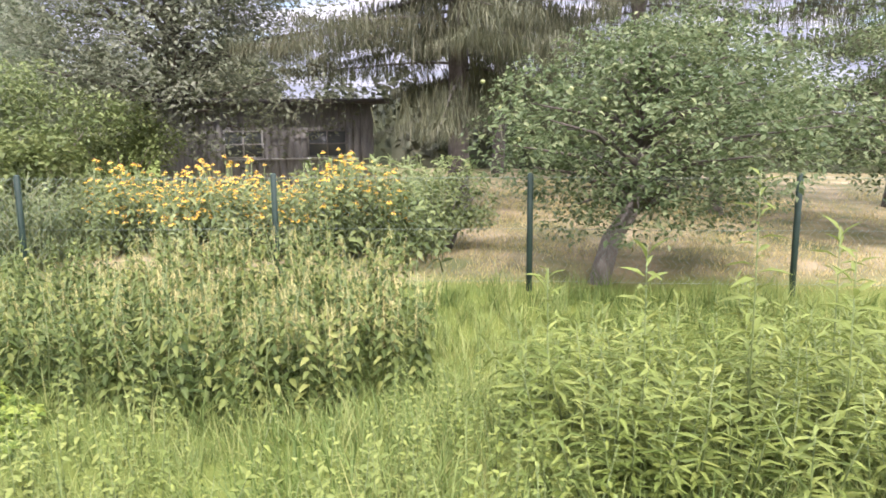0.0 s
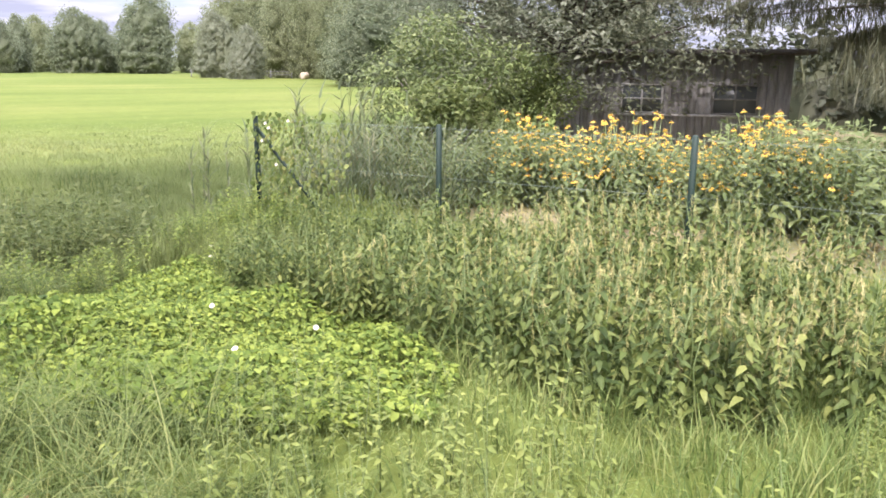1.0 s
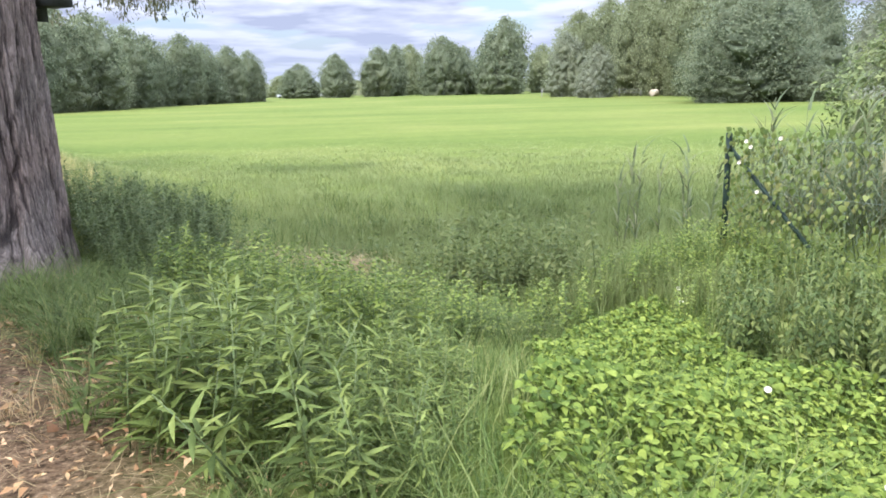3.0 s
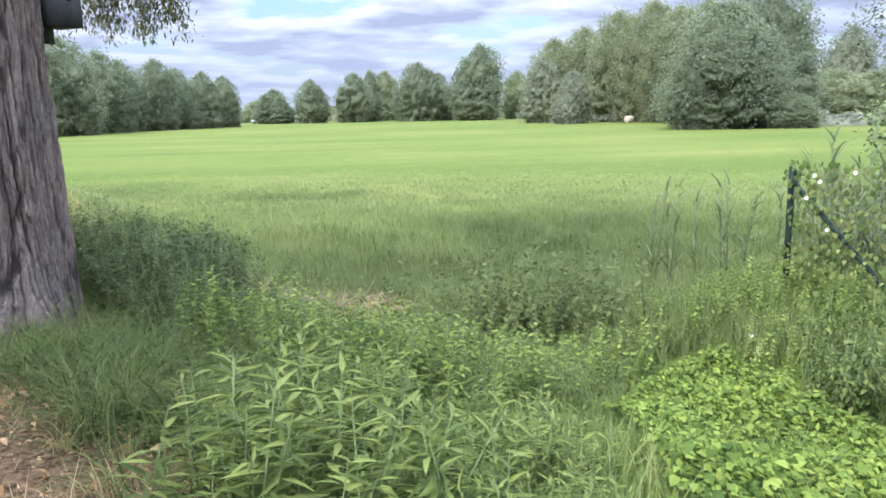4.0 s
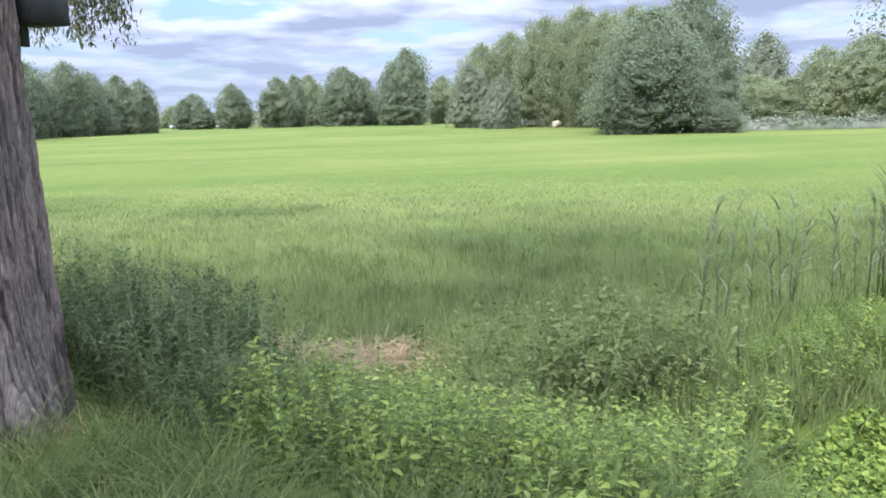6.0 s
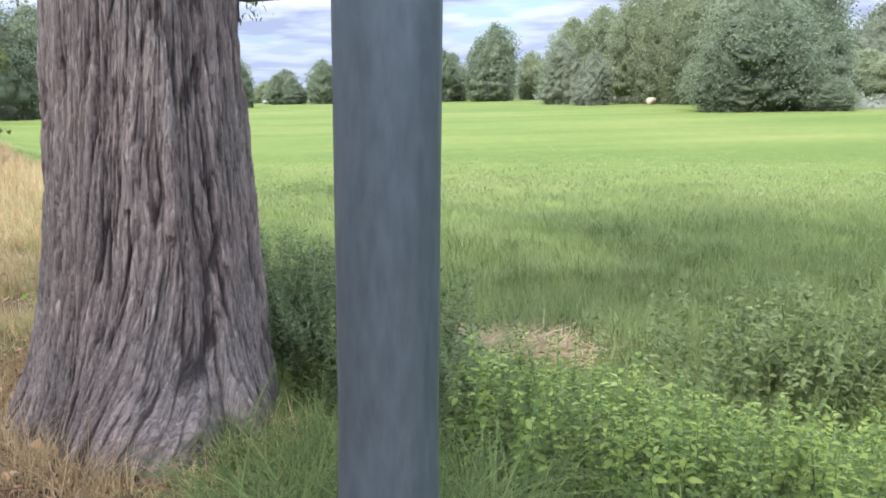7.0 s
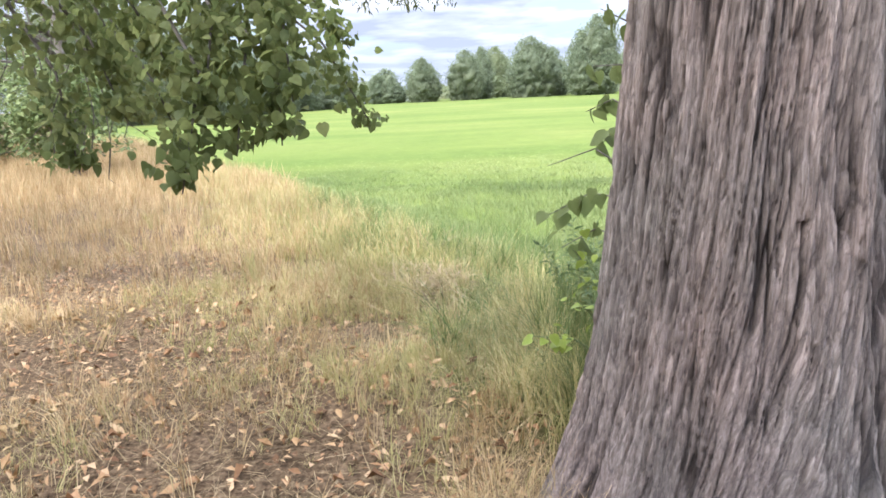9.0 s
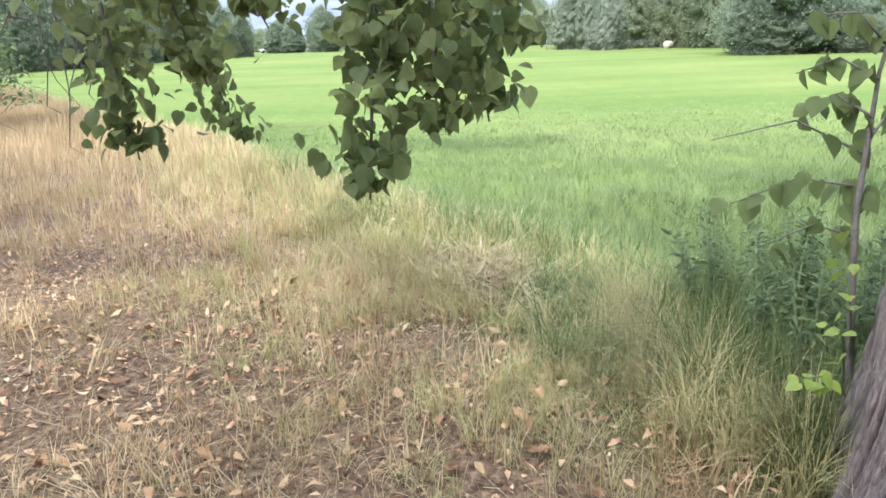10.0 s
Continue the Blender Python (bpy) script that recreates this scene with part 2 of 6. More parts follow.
M["pole"] = solid("galvanised_steel", [(0.066, 0.083, 0.090), (0.084, 0.103, 0.110), (0.10, 0.121, 0.128)], scale=7, rough=0.5, metallic=0.35, bump=0.08, stretch=(1, 1, 0.25), fine=120)
M["box_wood"] = solid("dark_box_wood", [(0.035, 0.038, 0.038), (0.06, 0.062, 0.06)], scale=9, rough=0.8)
M["roof"] = solid("roofing_felt", [(0.05, 0.05, 0.048), (0.10, 0.09, 0.085)], scale=5, rough=0.95)
M["dark_inside"] = solid("hole_shade", [(0.015, 0.013, 0.012), (0.025, 0.022, 0.02)], scale=4, rough=0.9)
M["red"] = solid("red_paint", [(0.30, 0.018, 0.03), (0.40, 0.03, 0.04)], scale=6, rough=0.5)
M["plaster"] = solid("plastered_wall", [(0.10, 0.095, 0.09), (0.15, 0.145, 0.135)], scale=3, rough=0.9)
M["car_paint"] = solid("car_paint", [(0.50, 0.52, 0.54), (0.62, 0.63, 0.65)], scale=2, rough=0.25, bump=0.0)
M["tyre"] = solid("tyre_rubber", [(0.02, 0.02, 0.02), (0.03, 0.03, 0.03)], rough=0.9)


def glass_material():
    m, t, b, L = base_material("dark_glass")
    b.inputs["Base Color"].default_value = (0.09, 0.10, 0.10, 1)
    b.inputs["Roughness"].default_value = 0.3
    return m


M["glass"] = glass_material()


def ground_material():
    """Three soils laid out by the map written on the ground sheet: dry litter path, meadow turf, garden lawn."""
    m, t, b, L = base_material("ground_soil")
    co = t.nodes.new("ShaderNodeTexCoord")
    big = nd(t, "ShaderNodeTexNoise", Scale=0.06, Detail=8.0, Roughness=0.6)
    mid = nd(t, "ShaderNodeTexNoise", Scale=1.3, Detail=8.0, Roughness=0.65)
    fine = nd(t, "ShaderNodeTexNoise", Scale=26.0, Detail=6.0, Roughness=0.7)
    # bands along the mowing lines
    mp = t.nodes.new("ShaderNodeMapping"); mp.inputs["Scale"].default_value = (0.02, 0.16, 1)
    L(co.outputs["Object"], mp.inputs["Vector"])
    band = nd(t, "ShaderNodeTexNoise", Scale=1.0, Detail=5.0)
    L(mp.outputs[0], band.inputs["Vector"])
    for n in (big, mid, fine):
        L(co.outputs["Object"], n.inputs["Vector"])

    def mixrgb(a, bb, fac, mode="MIX"):
        x = t.nodes.new("ShaderNodeMixRGB"); x.blend_type = mode
        if isinstance(fac, float):
            x.inputs[0].default_value = fac
        else:
            L(fac, x.inputs[0])
        L(a, x.inputs[1]); L(bb, x.inputs[2])
        return x.outputs[0]

    turf = ramp(t, [(0.30, (0.088, 0.117, 0.026)), (0.5, (0.106, 0.130, 0.031)), (0.70, (0.136, 0.147, 0.042))])
    L(big.outputs["Fac"], turf.inputs[0])
    tband = ramp(t, [(0.35, (0.82, 0.88, 0.75)), (0.65, (1.12, 1.08, 1.05))])
    L(band.outputs["Fac"], tband.inputs[0])
    tfine = ramp(t, [(0.3, (0.72, 0.75, 0.7)), (0.7, (1.15, 1.15, 1.1))])
    L(mid.outputs["Fac"], tfine.inputs[0])
    turf_c = mixrgb(mixrgb(turf.outputs[0], tband.outputs[0], 1.0, "MULTIPLY"), tfine.outputs[0], 0.6, "MULTIPLY")
    soil = ramp(t, [(0.34, (0.030, 0.019, 0.010)), (0.46, (0.095, 0.060, 0.033)), (0.58, (0.18, 0.118, 0.068)), (0.72, (0.30, 0.215, 0.13))])
    L(fine.outputs["Fac"], soil.inputs[0])
    soil_c = mixrgb(soil.outputs[0], tfine.outputs[0], 0.7, "MULTIPLY")
    lawn = ramp(t, [(0.35, (0.10, 0.11, 0.042)), (0.5, (0.175, 0.15, 0.075)), (0.66, (0.29, 0.235, 0.14))])
    L(mid.outputs["Fac"], lawn.inputs[0])
    zone = t.nodes.new("ShaderNodeVertexColor"); zone.layer_name = "zone"
    sep = t.nodes.new("ShaderNodeSeparateColor")
    L(zone.outputs["Color"], sep.inputs[0])
    c = mixrgb(turf_c, soil_c, sep.outputs["Red"])
    c = mixrgb(c, lawn.outputs[0], sep.outputs["Green"])
    L(c, b.inputs["Base Color"])
    b.inputs["Roughness"].default_value = 0.95
    b.inputs["Specular IOR Level"].default_value = 0.08
    bp = nd(t, "ShaderNodeBump", Strength=0.6, Distance=0.03)
    L(fine.outputs["Fac"], bp.inputs["Height"]); L(bp.outputs[0], b.inputs["Normal"])
    return m


M["ground"] = ground_material()


def bark_material():
    m, t, b, L = base_material("furrowed_bark")
    depth = t.nodes.new("ShaderNodeAttribute"); depth.attribute_name = "ridge"
    grain = t.nodes.new("ShaderNodeAttribute"); grain.attribute_name = "grain"
    co = t.nodes.new("ShaderNodeTexCoord")
    mp = t.nodes.new("ShaderNodeMapping"); mp.inputs["Scale"].default_value = (12, 12, 0.9)
    mq = t.nodes.new("ShaderNodeMapping"); mq.inputs["Scale"].default_value = (3, 3, 0.8)
    L(grain.outputs["Vector"], mp.inputs["Vector"]); L(grain.outputs["Vector"], mq.inputs["Vector"])
    n1 = nd(t, "ShaderNodeTexNoise", Scale=9.0, Detail=8.0, Roughness=0.68)
    n2 = nd(t, "ShaderNodeTexNoise", Scale=20.0, Detail=8.0, Roughness=0.72, Distortion=0.4)
    n3 = nd(t, "ShaderNodeTexNoise", Scale=1.6, Detail=5.0)
    L(mp.outputs[0], n1.inputs["Vector"]); L(mq.outputs[0], n2.inputs["Vector"]); L(co.outputs["Object"], n3.inputs["Vector"])
    r = ramp(t, [(0.30, (0.130, 0.106, 0.092)), (0.5, (0.212, 0.176, 0.155)), (0.70, (0.33, 0.282, 0.252))])
    L(n1.outputs["Fac"], r.inputs[0])
    # ridge tone: darker and browner in the furrows, paler on the ridges
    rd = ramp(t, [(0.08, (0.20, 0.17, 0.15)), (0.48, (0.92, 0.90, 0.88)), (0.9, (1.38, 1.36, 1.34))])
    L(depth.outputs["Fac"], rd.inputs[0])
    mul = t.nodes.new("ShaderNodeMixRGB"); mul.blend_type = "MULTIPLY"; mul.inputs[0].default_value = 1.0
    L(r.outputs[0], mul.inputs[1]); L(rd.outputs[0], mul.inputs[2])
    r3 = ramp(t, [(0.35, (1.06, 0.98, 0.94)), (0.65, (0.96, 0.99, 0.97))])
    L(n3.outputs["Fac"], r3.inputs[0])
    mul2 = t.nodes.new("ShaderNodeMixRGB"); mul2.blend_type = "MULTIPLY"; mul2.inputs[0].default_value = 1.0
    L(mul.outputs[0], mul2.inputs[1]); L(r3.outputs[0], mul2.inputs[2])
    # small flakes of dead bark, each a little lighter or darker
    mv = t.nodes.new("ShaderNodeMapping"); mv.inputs["Scale"].default_value = (40, 40, 5)
    L(grain.outputs["Vector"], mv.inputs["Vector"])
    bend = t.nodes.new("ShaderNodeMixRGB"); bend.blend_type = "ADD"; bend.inputs[0].default_value = 2.6
    L(mv.outputs[0], bend.inputs[1]); L(n2.outputs["Color"], bend.inputs[2])
    vor = t.nodes.new("ShaderNodeTexVoronoi"); vor.inputs["Scale"].default_value = 1.0
    L(bend.outputs[0], vor.inputs["Vector"])
    vsep = t.nodes.new("ShaderNodeSeparateColor"); L(vor.outputs["Color"], vsep.inputs[0])
    vr = ramp(t, [(0.0, (0.70, 0.69, 0.68)), (0.55, (0.98, 0.97, 0.96)), (0.85, (1.10, 1.09, 1.08)), (1.0, (1.55, 1.52, 1.50))])
    L(vsep.outputs["Red"], vr.inputs[0])
    mul3 = t.nodes.new("ShaderNodeMixRGB"); mul3.blend_type = "MULTIPLY"; mul3.inputs[0].default_value = 0.55
    L(mul2.outputs[0], mul3.inputs[1]); L(vr.outputs[0], mul3.inputs[2])
    edge = t.nodes.new("ShaderNodeTexVoronoi"); edge.feature = "DISTANCE_TO_EDGE"; edge.inputs["Scale"].default_value = 1.0
    L(bend.outputs[0], edge.inputs["Vector"])
    er = ramp(t, [(0.0, (0.42, 0.38, 0.36)), (0.07, (0.85, 0.84, 0.83)), (0.16, (1.04, 1.04, 1.04))])
    L(edge.outputs["Distance"], er.inputs[0])
    mul4 = t.nodes.new("ShaderNodeMixRGB"); mul4.blend_type = "MULTIPLY"; mul4.inputs[0].default_value = 0.6
    L(mul3.outputs[0], mul4.inputs[1]); L(er.outputs[0], mul4.inputs[2])
    L(mul4.outputs[0], b.inputs["Base Color"])
    b.inputs["Roughness"].default_value = 0.8
    both = nd(t, "ShaderNodeMath"); both.operation = "ADD"
    L(n1.outputs["Fac"], both.inputs[0]); L(vsep.outputs["Red"], both.inputs[1])
    bp = nd(t, "ShaderNodeBump", Strength=0.9, Distance=0.014)
    L(both.outputs[0], bp.inputs["Height"]); L(bp.outputs[0], b.inputs["Normal"])
    return m


M["bark"] = bark_material()

# ---------------------------------------------------------------- mesh tools
rng = np.random.default_rng(7)


def mesh_np(name, V, T, mat, smooth=False, slots=None):
    """A mesh of triangles from numpy arrays."""
    me = bpy.data.meshes.new(name)
    V = np.ascontiguousarray(V, dtype=np.float32)
    T = np.ascontiguousarray(T, dtype=np.int32)
    me.vertices.add(len(V)); me.vertices.foreach_set("co", V.ravel())
    me.loops.add(T.size); me.loops.foreach_set("vertex_index", T.ravel())
    me.polygons.add(len(T)); me.polygons.foreach_set("loop_start", np.arange(0, T.size, 3, dtype=np.int32))
    for m in (mat if isinstance(mat, (list, tuple)) else [mat]):
        me.materials.append(m)
    if slots is not None:
        me.polygons.foreach_set("material_index", np.ascontiguousarray(slots, dtype=np.int32))
    if smooth:
        me.polygons.foreach_set("use_smooth", np.ones(len(T), dtype=bool))
    me.update(calc_edges=True)
    return me


def part(name, me, parent, label=""):
    ob = new(name, me)
    ob.parent = parent
    if label:
        ob["label"] = label
    return ob


def thing(name, where=(0, 0, 0), turn=0.0):
    ob = new(name)
    ob.empty_display_size = 0.1
    ob.location, ob.rotation_euler = where, (0, 0, turn)
    return ob


def join(*bits):
    """Joins (V, T) or (V, T, slot) bits into V, T, slots."""
    V, T, S, n = [], [], [], 0
    for bit in bits:
        v, t = bit[0], bit[1]
        s = bit[2] if len(bit) > 2 else 0
        V.append(v); T.append(t + n); n += len(v)
        S.append(np.full(len(t), s) if np.isscalar(s) else s)
    return np.concatenate(V), np.concatenate(T), np.concatenate(S)


def rot_z(a):
    c, s, o, i = np.cos(a), np.sin(a), np.zeros_like(a), np.ones_like(a)
    return np.stack([np.stack([c, -s, o], -1), np.stack([s, c, o], -1), np.stack([o, o, i], -1)], -2)


def rot_x(a):
    c, s, o, i = np.cos(a), np.sin(a), np.zeros_like(a), np.ones_like(a)
    return np.stack([np.stack([i, o, o], -1), np.stack([o, c, -s], -1), np.stack([o, s, c], -1)], -2)


def spread(templates, P, R, S):
    """Places a template, taken at random, at every point P with turn R and size S; returns V, T, slots."""
    P = np.asarray(P, float)
    S = np.broadcast_to(np.asarray(S, float).reshape(len(P), -1) if np.ndim(S) else np.full((len(P), 1), S), (len(P), 3))
    pick = rng.integers(0, len(templates), len(P))
    bits = []
    for k, tp in enumerate(templates):
        idx = np.nonzero(pick == k)[0]
        if not len(idx):
            continue
        v, t = tp[0], tp[1]
        s = tp[2] if len(tp) > 2 else np.zeros(len(t), int)
        vv = np.einsum("kij,knj->kni", R[idx], v[None] * S[idx][:, None]) + P[idx][:, None]
        tt = t[None] + (np.arange(len(idx)) * len(v))[:, None, None]
        bits.append((vv.reshape(-1, 3), tt.reshape(-1, 3), np.tile(s, len(idx))))
    return join(*bits)


def any_turn(n, tilt=0.2):
    return rot_z(rng.uniform(0, 6.283, n)) @ rot_x(rng.normal(0, tilt, n)) @ rot_z(rng.uniform(0, 6.283, n))


def leaf(length=1.0, width=0.5, fold=0.12, droop=0.15, wide_at=0.4):
    """A leaf along +y, folded at its midrib, with the tip drooping."""
    w = width / 2
    V = np.array([(0, 0, 0), (-w, wide_at, fold), (w, wide_at, fold), (0, wide_at + 0.05, -0.02),
                  (-w * 0.62, 0.72, fold * 0.5 - droop * 0.4), (w * 0.62, 0.72, fold * 0.5 - droop * 0.4), (0, 1, -droop)]) * length
    T = np.array([(0, 3, 1), (0, 2, 3), (1, 3, 4), (3, 2, 5), (4, 3, 6), (3, 5, 6)])
    return V, T


def heart_leaf(length=1.0):
    """A broad heart-shaped leaf."""
    h = [(-0.16, -0.10), (-0.44, 0.10), (-0.50, 0.38), (-0.34, 0.68), (0, 1.08)]
    rim = [(x, y, 0.10 * abs(x) * 2 - 0.22 * y * y) for x, y in h] + [(-x, y, 0.10 * abs(x) * 2 - 0.22 * y * y) for x, y in h[-2::-1]]
    V = np.array([(0, 0, 0), (0, 0.5, -0.06)] + rim) * length
    T = [(1, i + 1, i) for i in range(2, 10)] + [(0, 1, 2), (0, 10, 1)]
    return V, np.array(T)


def blade(h=1.0, w=0.02, bend=0.4, n=3):
    """A tapered grass blade that leans over towards +y."""
    V, T = [], []
    for i in range(n):
        f = i / n
        V += [(-w * (1 - f * 0.75) / 2, bend * f ** 2, h * (f - 0.25 * bend * f ** 2)), (w * (1 - f * 0.75) / 2, bend * f ** 2, h * (f - 0.25 * bend * f ** 2))]
    V.append((0, bend, h * (1 - 0.25 * bend)))
    for i in range(n - 1):
        a = 2 * i
        T += [(a, a + 1, a + 3), (a, a + 3, a + 2)]
    T.append((2 * n - 2, 2 * n - 1, 2 * n))
    return np.array(V), np.array(T)


def arch_blade(length=1.0, w=0.008, start=0.25, end=2.2, n=6):
    """A long blade that rises and then bows right over towards +y."""
    V, T, y, z = [], [], 0.0, 0.0
    for i in range(n):
        f = i / n
        V += [(-w * (1 - f * 0.8) / 2, y, z), (w * (1 - f * 0.8) / 2, y, z)]
        a = start + (end - start) * f
        y += math.sin(a) * length / n
        z += math.cos(a) * length / n
    V.append((0, y, z))
    for i in range(n - 1):
        a = 2 * i
        T += [(a, a + 1, a + 3), (a, a + 3, a + 2)]
    T.append((2 * n - 2, 2 * n - 1, 2 * n))
    return np.array(V), np.array(T)


def place(tp, p=(0, 0, 0), yaw=0.0, pitch=0.0, s=1.0, slot=None, roll=0.0):
    v, t = tp[0], tp[1]
    m = np.array(Euler((pitch, roll, 0)).to_matrix())
    m = np.array(Euler((0, 0, yaw)).to_matrix()) @ m
    out = (v * s) @ m.T + np.array(p)
    return out, t, (tp[2] if slot is None and len(tp) > 2 else (slot or 0))


def tube(points, radii, sides=6):
    """A tapered tube along points, closed at its tip."""
    P = [Vector(p) for p in points]
    V, T = [], []
    for i, p in enumerate(P):
        d = (P[min(i + 1, len(P) - 1)] - P[max(i - 1, 0)]).normalized()
        a = d.orthogonal().normalized() if i == 0 else (a - d * a.dot(d)).normalized()
        b = d.cross(a)
        for k in range(sides):
            q = 2 * math.pi * k / sides
            V.append(p + (a * math.cos(q) + b * math.sin(q)) * radii[i])
    n = len(P)
    for i in range(n - 1):
        for k in range(sides):
            a0, a1 = i * sides + k, i * sides + (k + 1) % sides
            T += [(a0, a1, a1 + sides), (a0, a1 + sides, a0 + sides)]
    for k in range(1, sides - 1):
        T += [((n - 1) * sides, (n - 1) * sides + k, (n - 1) * sides + k + 1), (0, k + 1, k)]
    return np.array([tuple(v) for v in V]), np.array(T)


def box(x0, y0, z0, x1, y1, z1, bevel=0.0):
    bm = bmesh.new()
    bmesh.ops.create_cube(bm, size=1)
    for v in bm.verts:
        v.co = Vector(((x0 + x1) / 2 + v.co.x * (x1 - x0), (y0 + y1) / 2 + v.co.y * (y1 - y0), (z0 + z1) / 2 + v.co.z * (z1 - z0)))
    if bevel:
        bmesh.ops.bevel(bm, geom=bm.edges[:], offset=bevel, segments=2, affect="EDGES")
    bmesh.ops.triangulate(bm, faces=bm.faces[:])
    bm.verts.index_update()
    V = np.array([tuple(v.co) for v in bm.verts])
    T = np.array([[v.index for v in f.verts] for f in bm.faces])
    bm.free()
    return V, T


def ball(r=1.0, sub=1):
    bm = bmesh.new()
    bmesh.ops.create_icosphere(bm, subdivisions=sub, radius=r)
    bm.verts.index_update()
    V = np.array([tuple(v.co) for v in bm.verts])
    T = np.array([[v.index for v in f.verts] for f in bm.faces])
    bm.free()
    return V, T


def stuff(name, VTS, mats, label, category):
    ob = new(name, mesh_np(name, VTS[0], VTS[1], mats, slots=VTS[2] if len(VTS) > 2 else None))
    return tagged(ob, label, category, kind="stuff")


# ---------------------------------------------------------------- the lie of the land
EDGE_Y = np.array([-40, -8, -4, 0.0, 1.8, 2.7, 3.8, 4.5, 6.8, 8.2, 10.4, 13.4, 16.2, 19, 26, 30, 60, 300.0])
EDGE_X = np.array([27, 5.2, 2.5, 0.78, -0.1, -0.57, -1.16, -1.7, -3.1, -3.8, -4.5, -5.8, -6.9, -8.0, -11.8, -13.5, -28, -140.0])
FENCE_A, FENCE_E = Vector((4.44, 6.0)), Vector((9.15, -2.75))
FENCE_DIR = (FENCE_E - FENCE_A).normalized()
FENCE_OUT = Vector((-FENCE_DIR.y, FENCE_DIR.x))      # into the garden


def smooth(a, b, x):
    f = np.clip((x - a) / (b - a), 0, 1)
    return f * f * (3 - 2 * f)


def off_path(x, y):
    """Metres from the edge of the trodden path towards the meadow."""
    return (x - np.interp(y, EDGE_Y, EDGE_X)) * 0.82


def along_fence(x, y):
    return (x - FENCE_A.x) * FENCE_DIR.x + (y - FENCE_A.y) * FENCE_DIR.y


def in_garden(x, y):
    """Metres behind the fence."""
    return (x - FENCE_A.x) * FENCE_OUT.x + (y - FENCE_A.y) * FENCE_OUT.y


def land(x, y):
    x, y = np.asarray(x, float), np.asarray(y, float)
    e, a, g = off_path(x, y), along_fence(x, y), in_garden(x, y)
    low = -0.42 - 0.50 * smooth(-2.5, 2.0, -a)
    z = low * smooth(0.4, 4.2, e)
    yard = smooth(-1.8, 0.2, g) * smooth(-2.5, 0.0, a)
    z = z * (1 - yard) - 0.15 * yard
    z = z - 0.24 * np.exp(-((x + 2.25) ** 2 + (y - 5.55) ** 2) / 0.7)
    far = np.hypot(x, y)
    z = z + 0.5 * smooth(60, 220, far) * (e > 0)
    near = 1 - smooth(12, 40, far)
    z = z + near * (0.03 * np.sin(x * 2.1 + y * 1.3) + 0.025 * np.sin(x * 0.9 - y * 2.7))
    return z


def ground_sheet():
    def axis(c, near, step, far):
        a = list(np.arange(-near, near + 1e-6, step))
        s, p = step, near
        while p < far:
            s *= 1.18
            p += s
            a.append(p); a.insert(0, -p)
        return np.array(a) + c
    X, Y = np.meshgrid(axis(0, 22, 0.3, 2500), axis(8, 24, 0.3, 2500), indexing="xy")
    x, y = X.ravel(), Y.ravel()
    V = np.stack([x, y, land(x, y)], -1)
    ny, nx = X.shape
    i = (np.arange(ny - 1)[:, None] * nx + np.arange(nx - 1)[None]).ravel()
    T = np.concatenate([np.stack([i, i + 1, i + nx + 1], -1), np.stack([i, i + nx + 1, i + nx], -1)])
    me = mesh_np("ground", V, T, M["ground"], smooth=True)
    e, a, g = off_path(x, y), along_fence(x, y), in_garden(x, y)
    wob = 0.35 * np.sin(x * 1.7 + 0.6 * np.sin(y * 1.1)) + 0.3 * np.sin(y * 2.3 + x)
    dry = 1 - smooth(-0.35, 0.75, e + wob * 0.6)
    lawn = smooth(0.3, 1.2, g) * smooth(1.0, 2.5, a)
    col = np.stack([dry, lawn, np.zeros_like(dry), np.ones_like(dry)], -1).astype(np.float32)
    at = me.color_attributes.new("zone", "FLOAT_COLOR", "POINT")
    at.data.foreach_set("color", col.ravel())
    return tagged(new("ground", me), "sloping ground of dry litter path, green meadow and pale lawn", "ground", kind="structure")


ground_sheet()


def on_land(x, y, dz=0.0):
    return np.stack([x, y, land(x, y) + dz], -1)


def inside(poly, x, y):
    hit = np.zeros(len(x), bool)
    for (x0, y0), (x1, y1) in zip(poly, poly[1:] + poly[:1]):
        c = ((y0 > y) != (y1 > y)) & (x < (x1 - x0) * (y - y0) / (y1 - y0 + 1e-9) + x0)
        hit ^= c
    return hit


def scatter_in(poly, n):
    p = np.array(poly)
    x = rng.uniform(p[:, 0].min(), p[:, 0].max(), n * 4)
    y = rng.uniform(p[:, 1].min(), p[:, 1].max(), n * 4)
    k = inside(poly, x, y)
    return x[k][:n], y[k][:n]


# ---------------------------------------------------------------- the old tree by the path
TREE = (-2.46, 6.27)


def fbm(x, y, octaves=4, seed=0):
    """Smooth random relief on a periodic grid in x (period 1) and free y."""
    out, amp, tot = np.zeros_like(x), 1.0, 0.0
    r = np.random.default_rng(seed)
    for o in range(octaves):
        n = 2 ** o
        g = r.uniform(-1, 1, (128, 128))
        px, py = (x * 8 * n) % (8 * n), y * 4 * n
        ix, iy = np.floor(px).astype(int), np.floor(py).astype(int)
        fx, fy = px - ix, py - iy
        fx, fy = fx * fx * (3 - 2 * fx), fy * fy * (3 - 2 * fy)
        w = 8 * n
        def at(a, b):
            return g[(a % w) % 128, b % 128]
        v = (at(ix, iy) * (1 - fx) + at(ix + 1, iy) * fx) * (1 - fy) + (at(ix, iy + 1) * (1 - fx) + at(ix + 1, iy + 1) * fx) * fy
        out += v * amp; tot += amp; amp *= 0.5
    return out / tot


